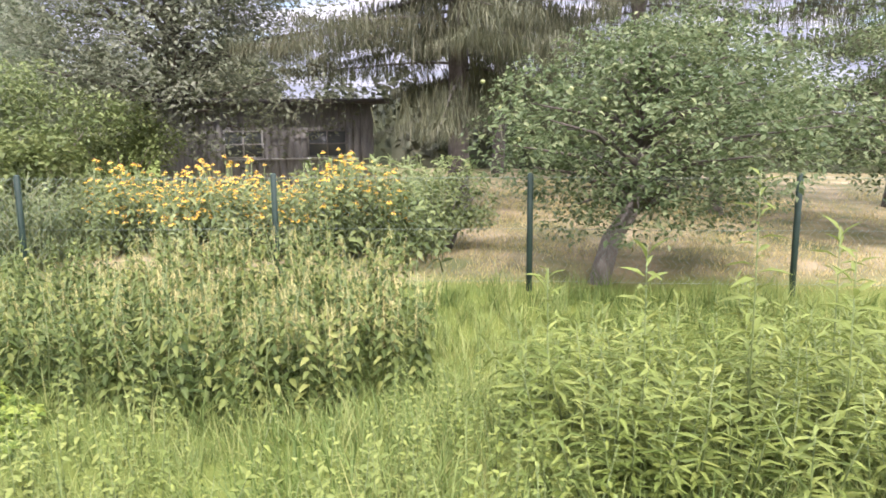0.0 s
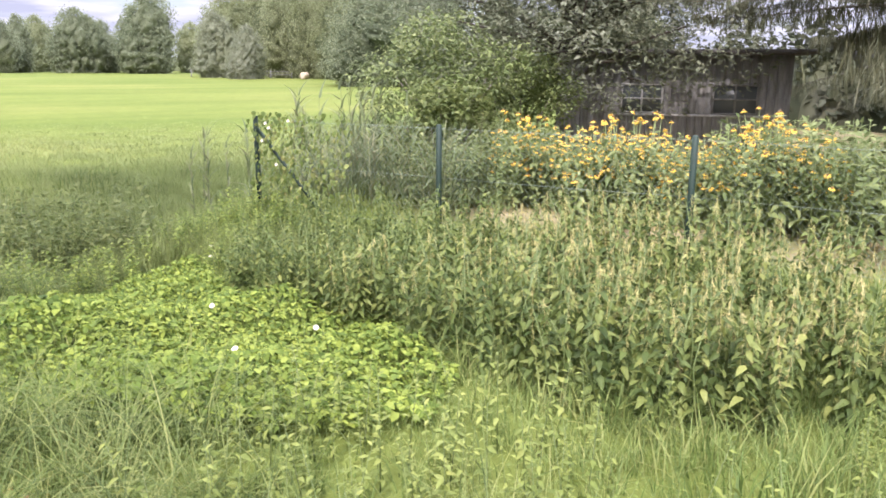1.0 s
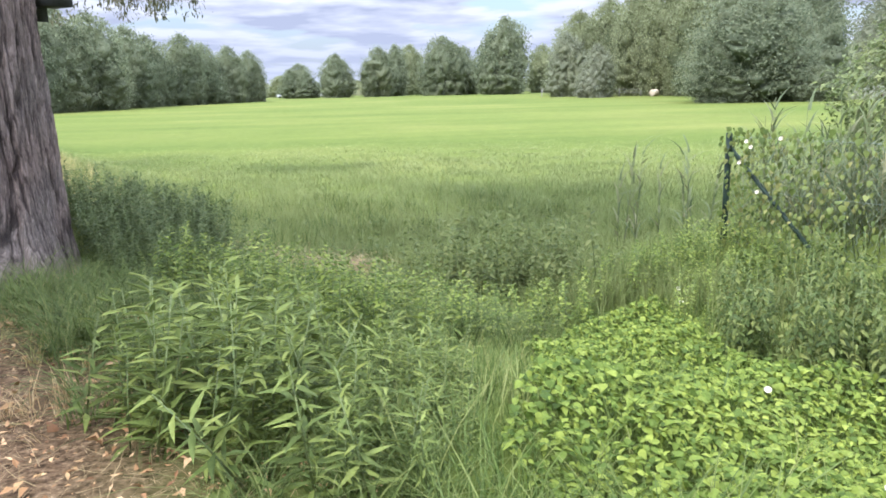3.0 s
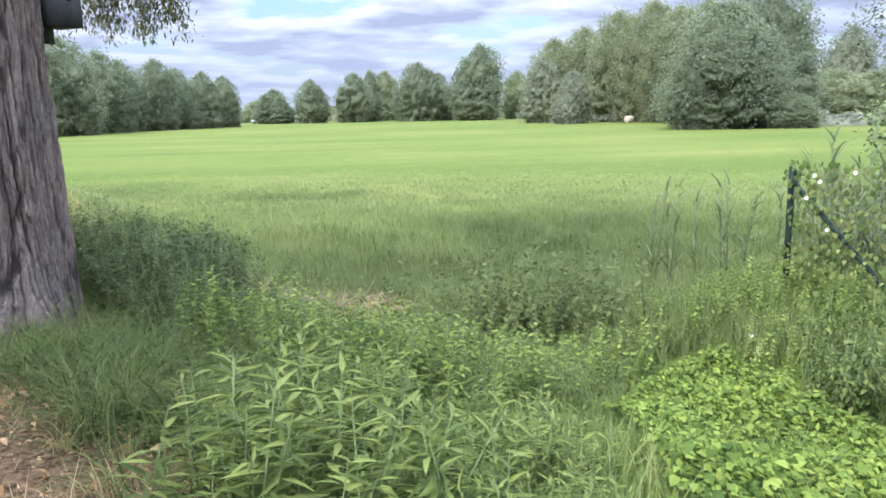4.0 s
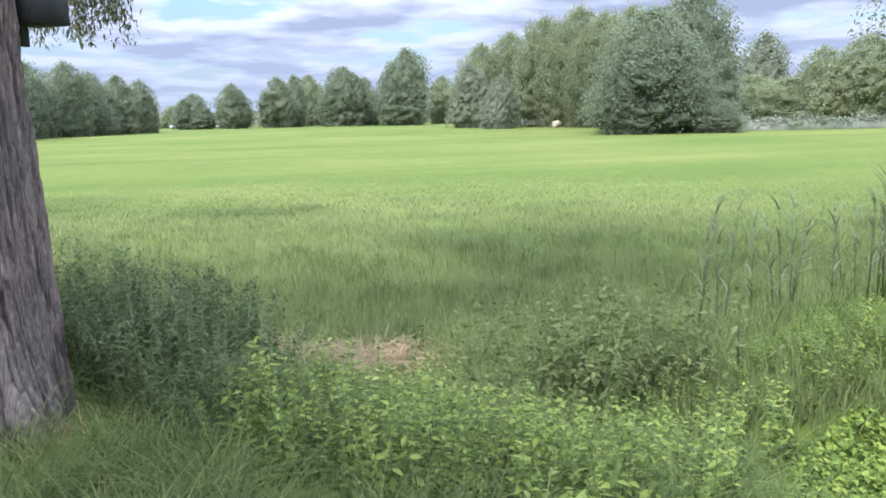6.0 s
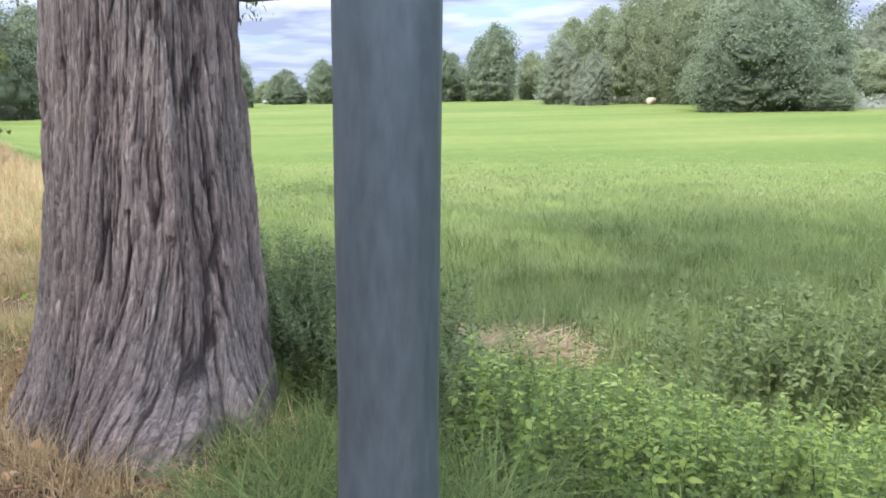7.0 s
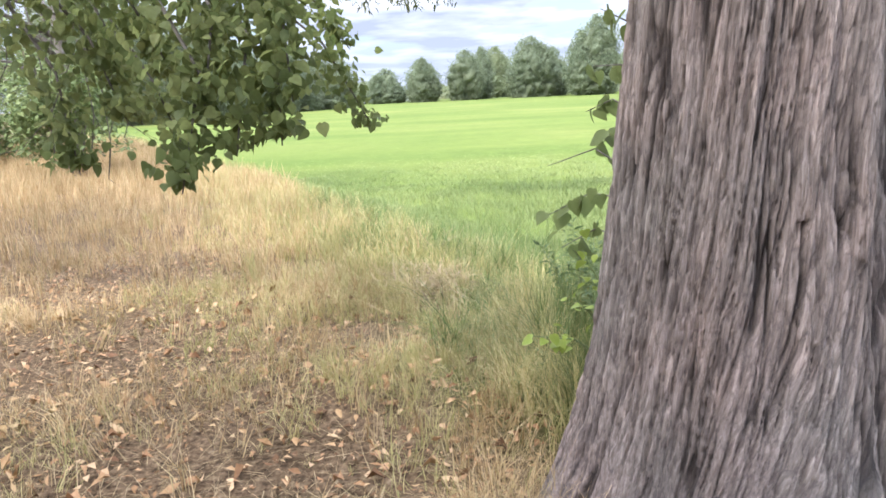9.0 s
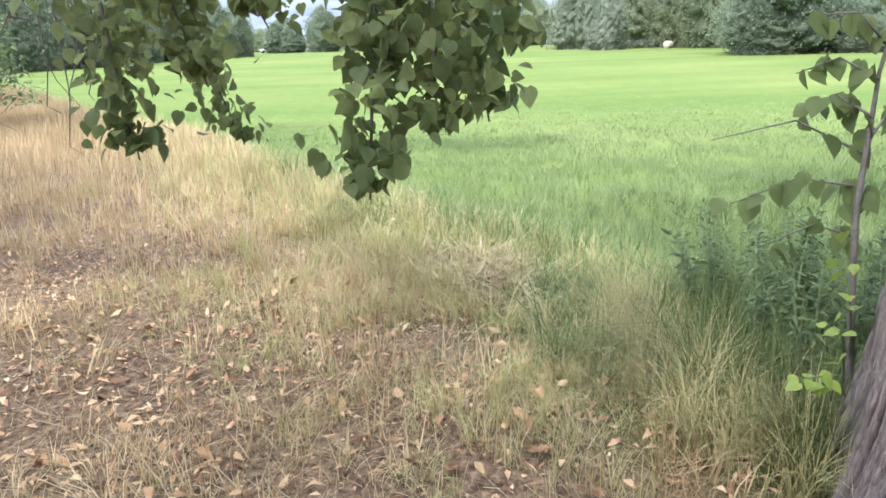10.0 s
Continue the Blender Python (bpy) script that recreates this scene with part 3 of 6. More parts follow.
def cells(u, z, k, length, seed):
    """Long bark plates: k columns round the stem. Gives the nearness to a plate's edge (0..1) and a number for each plate."""
    r = np.random.default_rng(seed)
    jx, jz, val = r.uniform(0.1, 0.9, (k, 64)), r.uniform(0.0, 1.0, (k, 64)), r.random((k, 64))
    shift = r.random(k)
    px, pz = (u % 1) * k, z / length + 8
    cx = np.floor(px).astype(int)
    f1, f2, who = np.full(u.shape, 9.0), np.full(u.shape, 9.0), np.zeros(u.shape)
    for dx in (-1, 0, 1):
        col = (cx + dx) % k
        zz = pz + shift[col]
        cz = np.floor(zz).astype(int)
        for dz in (-1, 0, 1):
            row = (cz + dz) % 64
            d = np.hypot(cx + dx + jx[col, row] - px, cz + dz + jz[col, row] - zz)
            closer = d < f1
            f2 = np.where(closer, f1, np.minimum(f2, d))
            who = np.where(closer, val[col, row], who)
            f1 = np.minimum(f1, d)
    return f2 - f1, who


def trunk_mesh():
    c0 = 0.732
    A1 = np.concatenate([np.linspace(c0 - 0.5, c0 - 0.4, 9, endpoint=False), np.linspace(c0 - 0.4, c0 + 0.4, 520, endpoint=False), np.linspace(c0 + 0.4, c0 + 0.5, 9, endpoint=False)])
    na, nz = len(A1), 380
    z = np.concatenate([np.linspace(-0.45, 2.6, nz - 40, endpoint=False), np.linspace(2.6, 3.6, 40)])
    A, Z = np.meshgrid(A1, z, indexing="xy")
    th = A * 2 * math.pi
    zz = np.maximum(Z, -0.2)
    r = 0.60 - 0.05 * np.clip(zz, 0, 4)

    def bump_at(a0, wd):
        return np.exp(-(np.angle(np.exp(1j * (th - a0))) / wd) ** 2)
    r = r + 0.12 * np.exp(-np.maximum(zz, 0) / 0.42) * (1 - 0.6 * bump_at(0.1, 0.6))
    # root flares, and the hollows between them that run up the stem
    fl = np.exp(-np.maximum(zz + 0.1, 0) / 0.5)
    for a0, k, wd in ((3.5, 0.17, 0.42), (5.85, 0.04, 0.30), (1.5, 0.12, 0.45), (4.65, 0.16, 0.42)):
        r = r + k * fl * bump_at(a0, wd)
    r = r - 0.17 * bump_at(2.6, 0.5)
    up = np.exp(-np.maximum(zz, 0) / 2.2)
    sway = 0.05 * np.sin(Z * 2.3)
    r = r - 0.060 * up * bump_at(4.08 + sway, 0.10) - 0.055 * (0.5 + 0.5 * fl) * bump_at(5.38 - sway, 0.09) - 0.016 * bump_at(4.95 - 0.25 * fl + sway, 0.06) * smooth(0.5, 1.6, Z) - 0.03 * bump_at(3.62 + sway, 0.08)
    r = r + 0.016 * np.sin(5 * th + 0.5 * Z) + 0.012 * np.sin(9 * th - 0.35 * Z + 1) + 0.010 * np.sin(16 * th + 0.6 * Z)
    # the grain leans out over the root flares
    lean_g = 0.09 * np.exp(-np.maximum(Z, -0.2) / 1.1) * np.exp(-((th - 4.45) / 0.85) ** 2) - 0.03 * np.exp(-np.maximum(Z, -0.2) / 0.5) * np.exp(-((th - 5.7) / 0.35) ** 2)
    u = A + lean_g + 0.006 * fbm(A, Z * 0.35, 3, 3) + 0.0022 * fbm(A * 5 % 1, Z * 0.9, 2, 5)
    e1, w1 = cells(u, Z, 50, 1.25, 12)
    e2, w2 = cells(u + 0.0015 * fbm(A * 9 % 1, Z * 1.4, 2, 6), Z, 124, 0.62, 13)
    e3, w3 = cells(u + 0.002 * fbm(A * 13 % 1, Z * 2.5, 2, 7), Z, 240, 0.16, 17)
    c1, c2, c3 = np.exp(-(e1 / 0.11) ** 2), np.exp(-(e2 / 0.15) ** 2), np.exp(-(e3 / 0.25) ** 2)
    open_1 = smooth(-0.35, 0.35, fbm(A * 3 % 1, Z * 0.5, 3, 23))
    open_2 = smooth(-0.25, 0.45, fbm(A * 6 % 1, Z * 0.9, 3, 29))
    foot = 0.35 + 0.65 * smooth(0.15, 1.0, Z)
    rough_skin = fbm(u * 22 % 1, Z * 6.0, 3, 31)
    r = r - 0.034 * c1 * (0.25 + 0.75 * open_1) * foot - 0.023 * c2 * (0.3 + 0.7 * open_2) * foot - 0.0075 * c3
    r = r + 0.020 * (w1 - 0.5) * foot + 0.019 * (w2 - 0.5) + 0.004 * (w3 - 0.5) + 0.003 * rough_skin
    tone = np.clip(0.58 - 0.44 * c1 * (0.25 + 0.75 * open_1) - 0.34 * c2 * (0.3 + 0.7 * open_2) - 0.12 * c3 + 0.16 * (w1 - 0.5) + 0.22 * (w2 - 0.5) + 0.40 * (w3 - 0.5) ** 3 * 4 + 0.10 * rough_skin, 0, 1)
    lean = 0.05 * np.clip(Z, 0, 4)
    V = np.stack([r * np.cos(th) + 0.6 * lean, r * np.sin(th), Z], -1).reshape(-1, 3)
    i = np.arange(nz - 1)[:, None] * na + np.arange(na)[None]
    j = np.arange(nz - 1)[:, None] * na + (np.arange(na)[None] + 1) % na
    i, j = i.ravel(), j.ravel()
    T = np.concatenate([np.stack([i, j, j + na], -1), np.stack([i, j + na, i + na], -1)])
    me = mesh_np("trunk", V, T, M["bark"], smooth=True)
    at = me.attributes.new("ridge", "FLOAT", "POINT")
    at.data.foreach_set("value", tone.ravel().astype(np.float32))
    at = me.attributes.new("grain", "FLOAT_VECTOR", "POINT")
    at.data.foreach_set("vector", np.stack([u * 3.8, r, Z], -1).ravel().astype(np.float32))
    return me


def leaf_cloud(centre, radii, n, size, tp, drop=0.3):
    """Leaves round the shell and inside of one lobe of a crown."""
    d = rng.normal(size=(n, 3)); d /= np.linalg.norm(d, axis=1)[:, None]
    r = rng.uniform(0.45, 1.05, n) ** 0.6
    P = np.array(centre) + d * r[:, None] * np.array(radii)
    yaw = np.arctan2(d[:, 1], d[:, 0]) - math.pi / 2 + rng.normal(0, 0.7, n)
    pitch = -drop + rng.normal(0, 0.5, n)
    R = rot_z(yaw) @ rot_x(pitch) @ any_turn(n, 0.25)
    return spread([tp] if isinstance(tp, tuple) else tp, P, R, size * rng.uniform(0.65, 1.25, n))


def old_tree():
    t = thing("old_poplar_tree", (TREE[0], TREE[1], 0))
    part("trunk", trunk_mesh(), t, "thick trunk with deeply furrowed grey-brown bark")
    up = tube([(0, 0, 3.5), (0.05, 0.1, 5.5), (0.1, 0.1, 8), (0.0, 0.2, 11.5), (0.1, 0.1, 15.0)], [0.52, 0.45, 0.36, 0.22, 0.05], 14)
    part("stem", mesh_np("stem", *up[:2], M["branch"], smooth=True), t)
    ends = []
    for k in range(13):
        a = k * 2.4 + 0.3
        z0 = 4.6 + k * 0.72
        L = 4.6 - 0.18 * k
        e = (L * math.cos(a), L * math.sin(a), z0 + 1.6 + 0.1 * k)
        pts = [(0.05, 0.1, z0), (e[0] * 0.35, e[1] * 0.35, z0 + 0.9), (e[0] * 0.7, e[1] * 0.7, z0 + 1.5), e]
        limb = tube(pts, [0.17, 0.12, 0.07, 0.02], 7)
        part("limb", mesh_np("limb", *limb[:2], M["branch"], smooth=True), t)
        ends += [pts[1], pts[2], e]
    lf = leaf(1, 0.62, 0.1, 0.2)
    bits = []
    for e in ends:
        bits.append(leaf_cloud((e[0], e[1], e[2] + 0.3), (1.35, 1.35, 0.95), 260, 0.17, lf))
    V, T, S = join(*bits)
    part("crown", mesh_np("crown", V, T, M["lime"]), t, "crown of small green leaves high above the path")
    return tagged(t, "old tree with a thick furrowed grey-brown trunk beside the path", "tree")


old_tree()


def bird_box():
    t = thing("nest_box", (TREE[0] + 0.55, TREE[1] + 0.32, 2.28), radians(-32))
    part("body", mesh_np("body", *box(-0.02, -0.13, 0, 0.24, 0.13, 0.34, 0.006), M["box_wood"]), t)
    part("roof", mesh_np("roof", *box(-0.06, -0.17, 0.34, 0.32, 0.17, 0.375, 0.006), M["box_wood"]), t, "overhanging flat board roof")
    part("back_board", mesh_np("back_board", *box(-0.06, -0.06, -0.12, -0.02, 0.06, 0.46, 0.004), M["box_wood"]), t)
    # no opening is cut: a black disc paints the shade inside the hole
    hole = tube([(0.238, 0, 0.22), (0.246, 0, 0.22)], [0.024, 0.024], 16)
    part("entrance_hole", mesh_np("entrance_hole", *hole[:2], M["dark_inside"]), t, "round black disc for the shaded entrance hole")
    tagged(t, "dark wooden nest box fixed to the old tree trunk", "nest box")


bird_box()


def root_sprout():
    """A sapling with heart-shaped leaves that rises behind the foot of the trunk."""
    g = (-2.70, 6.86, float(land(-2.70, 6.86)))
    t = thing("lime_sapling", g)
    def rel(*p):
        return tuple(np.array(p) - np.array(g))
    stem = tube([rel(*p) for p in ((-2.70, 6.86, -0.2), (-2.73, 6.80, 0.4), (-2.72, 6.86, 0.8), (-2.68, 6.93, 1.02), (-2.61, 7.0, 1.22), (-2.58, 7.02, 1.5), (-2.50, 7.03, 1.85), (-2.40, 7.05, 2.15))], [0.017, 0.015, 0.013, 0.012, 0.011, 0.008, 0.006, 0.003], 7)
    part("stem", mesh_np("stem", *stem[:2], M["twig"], smooth=True), t)
    hl = heart_leaf(1.0)
    # start, bend and tip of each side shoot, with its number of leaves
    shoots = [((-2.61, 7.0, 1.20), (-2.74, 7.26, 1.31), (-2.93, 7.58, 1.20), 2), ((-2.63, 6.97, 1.08), (-2.80, 7.12, 1.10), (-2.98, 7.30, 0.97), 11),
              ((-2.68, 6.92, 0.90), (-2.80, 7.0, 0.94), (-2.95, 7.11, 0.83), 10), ((-2.60, 7.0, 1.34), (-2.66, 7.14, 1.42), (-2.70, 7.28, 1.33), 10),
              ((-2.59, 7.01, 1.48), (-2.69, 7.10, 1.56), (-2.80, 7.20, 1.50), 9), ((-2.56, 7.02, 1.60), (-2.66, 7.06, 1.72), (-2.78, 7.12, 1.72), 8),
              ((-2.52, 7.03, 1.78), (-2.64, 7.04, 1.92), (-2.76, 7.05, 1.98), 9), ((-2.46, 7.04, 1.98), (-2.56, 7.08, 2.14), (-2.66, 7.1, 2.26), 9),
              ((-2.55, 7.02, 1.66), (-2.40, 7.12, 1.74), (-2.28, 7.2, 1.66), 8), ((-2.60, 7.0, 1.26), (-2.44, 7.12, 1.34), (-2.30, 7.2, 1.25), 8),
              ((-2.66, 6.95, 1.0), (-2.52, 7.1, 1.05), (-2.42, 7.25, 0.95), 6)]
    lv = mesh_np("leaf", hl[0], hl[1], M["lime"])
    for *q, count in shoots:
        part("twig", mesh_np("twig", *tube([rel(*p) for p in q], [0.006, 0.004, 0.002], 5)[:2], M["twig"]), t)
        for j in range(count):
            f = (j + 0.7) / count if count > 2 else 0.1 + 0.12 * j
            p = Vector(q[0]).lerp(Vector(q[1]), f * 2) if f < 0.5 else Vector(q[1]).lerp(Vector(q[2]), min(1, f * 2 - 1))
            ob = part("leaf", lv, t)
            ob.location = p - Vector(g) + Vector(rng.normal(0, 0.022, 3))
            ob.rotation_euler = (rng.uniform(-1.9, -0.5), rng.normal(0, 0.35), rng.uniform(0, 6.28))
            k = rng.uniform(0.062, 0.105)
            ob.scale = (k, k, k)
    # young shoots at the foot
    young = mesh_np("leaf", hl[0], hl[1], M["lime_young"])
    for a, b, count in (((-2.80, 6.72, 0.35), (-3.20, 6.42, 0.60), 14), ((-2.78, 6.74, 0.5), (-2.95, 6.62, 0.92), 9), ((-2.8, 6.74, 0.4), (-3.02, 6.52, 0.74), 8)):
        a, b = Vector(a), Vector(b)
        part("twig", mesh_np("twig", *tube([rel(*a), rel(*(a.lerp(b, 0.5) + Vector((0, 0, 0.05)))), rel(*b)], [0.005, 0.004, 0.002], 5)[:2], M["green_stem"]), t)
        for k in range(count):
            ob = part("leaf", young, t, "yellow-green young leaf")
            ob.location = a.lerp(b, 0.5 + 0.5 * k / (count - 1)) + Vector((0, 0, 0.02)) + Vector(rng.normal(0, 0.03, 3)) - Vector(g)
            ob.rotation_euler = (rng.uniform(-0.9, 0.2), rng.normal(0, 0.3), rng.uniform(0, 6.28))
            q = rng.uniform(0.032, 0.055)
            ob.scale = (q, q, q)
    tagged(t, "slim lime sapling with heart-shaped leaves behind the trunk", "sapling")


root_sprout()


def hanging_branch():
    """The low outer branches of a lime that stands beside the path, just past the old tree."""
    base = Vector((-10.6, 9.3, 0))
    t = thing("lime_tree", base + Vector((0.22, 0.12, 0)))
    trunk = tube([(0, 0, -0.3), (0.05, 0, 1.2), (0.1, 0.05, 3.2), (0.0, 0.1, 6), (0.1, 0, 10)], [0.34, 0.24, 0.2, 0.14, 0.04], 14)
    part("trunk", mesh_np("trunk", *trunk[:2], M["branch"], smooth=True), t)
    hl = heart_leaf(1.0)
    tips = [((-6.6, 7.6, 3.6), (-5.2, 6.8, 2.55), (-4.72, 6.35, 1.75), (-4.77, 6.12, 1.30)),
            ((-6.4, 7.8, 3.7), (-5.0, 7.3, 2.75), (-4.45, 6.6, 2.05), (-4.42, 6.35, 1.45)),
            ((-6.6, 8.2, 3.6), (-5.2, 8.0, 2.65), (-4.4, 7.9, 1.95), (-4.12, 7.9, 1.42)),
            ((-6.8, 8.5, 3.4), (-5.9, 8.2, 2.5), (-5.4, 7.9, 1.75), (-5.2, 7.8, 1.24)),
            ((-6.8, 7.4, 3.4), (-5.9, 6.9, 2.5), (-5.5, 6.85, 1.8), (-5.44, 6.82, 1.33)),
            ((-6.2, 7.5, 3.8), (-4.9, 6.9, 2.9), (-4.2, 6.8, 2.45), (-3.95, 6.7, 2.15)),
            ((-6.9, 8.8, 3.6), (-6.2, 8.9, 2.6), (-5.9, 8.9, 1.9), (-5.85, 8.9, 1.5)),
            ((-6.5, 8.9, 3.8), (-5.3, 8.8, 3.0), (-4.6, 8.7, 2.4), (-4.3, 8.7, 1.95)),
            ((-6.9, 9.5, 3.6), (-6.3, 9.8, 2.8), (-6.0, 10.0, 2.2), (-5.9, 10.0, 1.8)),
            ((-6.4, 7.7, 3.7), (-5.0, 7.0, 2.65), (-4.55, 6.5, 1.9), (-4.58, 6.24, 1.43)),
            ((-6.4, 7.7, 3.7), (-4.95, 7.0, 2.75), (-4.42, 6.55, 2.2), (-4.36, 6.34, 1.62)),
            ((-6.4, 7.7, 3.7), (-5.05, 6.9, 2.6), (-4.68, 6.5, 2.0), (-4.70, 6.3, 1.62)),
            ((-6.7, 7.4, 3.4), (-5.8, 7.0, 2.5), (-5.35, 6.9, 1.95), (-5.22, 6.9, 1.55)),
            ((-6.7, 7.6, 3.5), (-5.6, 7.2, 2.6), (-5.2, 7.1, 2.1), (-5.02, 7.1, 1.72)),
            ((-6.5, 7.8, 3.6), (-5.4, 7.4, 2.8), (-4.95, 7.2, 2.3), (-4.75, 7.1, 1.95))]
    P = []
    for q in tips:
        limb = [(0.05, 0.05, 3.0)] + [tuple(Vector(p) - base) for p in q]
        part("limb", mesh_np("limb", *tube(limb, [0.07, 0.028, 0.013, 0.007, 0.003], 6)[:2], M["twig"], smooth=True), t)
        pts = [Vector(p) for p in q]
        for s in range(3):
            a, b = pts[s], pts[s + 1]
            for k in range((100, 215, 175)[s]):
                f = rng.random()
                p = a.lerp(b, f) + Vector(rng.normal(0, 0.55, 3)) * (0.25, 0.18, 0.10)[s]
                p.z = max(p.z, pts[3].z + 0.04 + 0.9 * (p - pts[3]).xy.length * rng.random())
                P.append(p - base)
    # bare twigs that hang at the outer edge
    bow = [Vector((-8.6, 9.6, 3.4)), Vector((-7.3, 9.95, 2.6)), Vector((-6.4, 10.1, 2.25))]
    part("limb", mesh_np("limb", *tube([(0.05, 0.05, 3.0)] + [tuple(p - base) for p in bow], [0.06, 0.03, 0.016, 0.006], 6)[:2], M["twig"], smooth=True), t)
    for k in range(13):
        f = 0.25 + 0.75 * k / 12
        a = bow[0].lerp(bow[1], f * 2) if f < 0.5 else bow[1].lerp(bow[2], f * 2 - 1)
        ln, sw = rng.uniform(0.6, 1.45), rng.normal(0, 0.16)
        q = [a, a + Vector((0.06, 0, -ln * 0.35)), a + Vector((0.05 + sw * 0.5, 0.05, -ln * 0.7)), a + Vector((sw, 0, -ln * 0.95)), a + Vector((sw * 1.9 + 0.06, 0.02, -ln))]
        part("twig", mesh_np("twig", *tube([tuple(p - base) for p in q], [0.007, 0.006, 0.005, 0.004, 0.002], 5)[:2], M["twig"], smooth=True), t)
        b = [q[2], q[2] + Vector((rng.normal(0, 0.12), 0.03, -0.12)), q[2] + Vector((rng.normal(0, 0.2), 0.05, -0.3))]
        part("twig", mesh_np("twig", *tube([tuple(p - base) for p in b], [0.004, 0.003, 0.002], 4)[:2], M["twig"], smooth=True), t)
    P = np.array([tuple(p) for p in P])
    n = len(P)
    R = rot_z(rng.uniform(0, 6.283, n)) @ rot_x(rng.uniform(-1.9, -0.2, n)) @ rot_z(rng.normal(0, 0.7, n))
    lv = mesh_np("leaf", hl[0], hl[1], M["lime"])
    low = np.argsort(P[:, 2])
    for i in low[:290]:
        ob = part("leaf", lv, t)
        ob.matrix_basis = Matrix.LocRotScale(Vector(P[i]), Matrix(R[i].tolist()).to_euler(), [rng.uniform(0.032, 0.058)] * 3)
    rest = low[290:]
    V, T, S = spread([hl], P[rest], R[rest], rng.uniform(0.032, 0.058, len(rest)))
    bits = [(V, T, S)]
    for k in range(16):
        a, h = rng.uniform(0, 6.28), rng.uniform(3.4, 6.2)
        rad = rng.uniform(0.8, 3.0) * (1.1 - h / 14)
        bits.append(leaf_cloud((rad * math.cos(a) - 1.6, rad * math.sin(a) + 0.8, h), (1.1, 1.1, 0.8), 170, 0.13, hl))
    V, T, S = join(*bits)
    tagged(part("crown", mesh_np("crown", V, T, M["lime"]), t), kind="stuff")
    tagged(t, "lime tree whose low leafy branches hang over the path", "tree")


hanging_branch()


def sign_pole():
    t = thing("steel_pole", (-1.426, 2.345, 0))
    t.rotation_euler = (0, radians(1.6), 0)
    part("shaft", mesh_np("shaft", *tube([(0, 0, -0.3), (0, 0, 0.9), (0, 0, 2.0), (0, 0, 2.9)], [0.0425] * 4, 32)[:2], M["pole"], smooth=True), t)
    part("collar", mesh_np("collar", *tube([(0, 0, 0.02), (0, 0, 1.0), (0, 0, 1.22), (0, 0, 1.34), (0, 0, 1.44), (0, 0, 1.5)], [0.0475, 0.0475, 0.0465, 0.0452, 0.0427, 0.0405], 32)[:2], M["pole"], smooth=True), t, "slightly wider lower sleeve")
    part("cap", mesh_np("cap", *tube([(0, 0, 2.9), (0, 0, 2.93), (0, 0, 2.945)], [0.047, 0.047, 0.02], 24)[:2], M["tyre"], smooth=True), t, "black plastic cap")
    tagged(t, "round grey galvanised steel pole standing beside the path", "pole")


sign_pole()

# ---------------------------------------------------------------- grass


def tuft(n, h, w, bend, spread_r, seed, seg=3):
    r = np.random.default_rng(seed)
    bits = []
    for k in range(n):
        b = blade(h * r.uniform(0.55, 1.1), w * r.uniform(0.7, 1.2), bend * r.uniform(0.3, 1.2), seg)
        a = r.uniform(0, 6.28)
        bits.append(place(b, (spread_r * r.normal(), spread_r * r.normal(), 0), yaw=a, pitch=r.normal(0, 0.15)))
    return join(*bits)


def arch_tuft(n, length, w, seed, root=0.06):
    r = np.random.default_rng(seed)
    bits = []
    for k in range(n):
        b = arch_blade(length * r.uniform(0.5, 1.1), w * r.uniform(0.7, 1.2), r.uniform(0.05, 0.35), r.uniform(1.3, 2.5))
        bits.append(place(b, (root * r.normal(), root * r.normal(), 0), yaw=r.uniform(0, 6.28)))
    return join(*bits)


def near_straw(x, y):
    return (((x - 0.1) / 1.15) ** 2 + ((y - 8.45) / 0.7) ** 2 < 1) | (((x + 3.58) / 0.34) ** 2 + ((y - 9.4) / 0.5) ** 2 < 1)


def meadow():
    tp = [tuft(10, 0.20, 0.0115, 0.10, 0.12, s, 2) for s in range(5)]
    # thinner with distance
    n = 24000
    d = 6.5 + 34 * rng.random(n) ** 1.4
    a = np.radians(rng.uniform(-32, 62, n))
    x, y = -1.2 + d * np.sin(a), 1.0 + d * np.cos(a)
    k = (off_path(x, y) > rng.uniform(0.5, 2.5, n)) & (rng.random(n) > smooth(17, 40, d)) & ~((in_garden(x, y) > -0.6) & (along_fence(x, y) > -1.2)) & ~near_straw(x, y)
    x, y, d = x[k], y[k], d[k]
    s = np.stack([1 + d / 26, 1 + d / 26, rng.uniform(0.75, 1.25, len(x)) * np.clip(1.40 * (1 - smooth(8, 41, d)), 0.05, 2)], -1)
    stuff("meadow_grass", spread(tp, on_land(x, y, -0.02), any_turn(len(x), 0.06), s), M["meadow"], "even green meadow grass stretching to the far trees", "grass")
    # taller, rougher tufts along the near edge of the meadow
    tp = [tuft(18, 0.50, 0.014, 0.30, 0.07, 40 + s) for s in range(3)] + [arch_tuft(20, 0.6, 0.012, 60 + s) for s in range(3)]
    n = 2600
    x, y = rng.uniform(-7, 6.5, n), rng.uniform(7.5, 16, n)
    e = off_path(x, y)
    k = ~near_straw(x, y) & (e > 0.8) & (rng.random(n) < np.exp(-np.maximum(0, e - 7) / 2.2)) & (np.sin(x * 2.1 + np.sin(y * 1.3)) + np.sin(y * 2.7 + x) + rng.normal(0, 0.5, n) > -0.1) & ~((in_garden(x, y) > -0.3) & (along_fence(x, y) > -0.5))
    x, y = x[k], y[k]
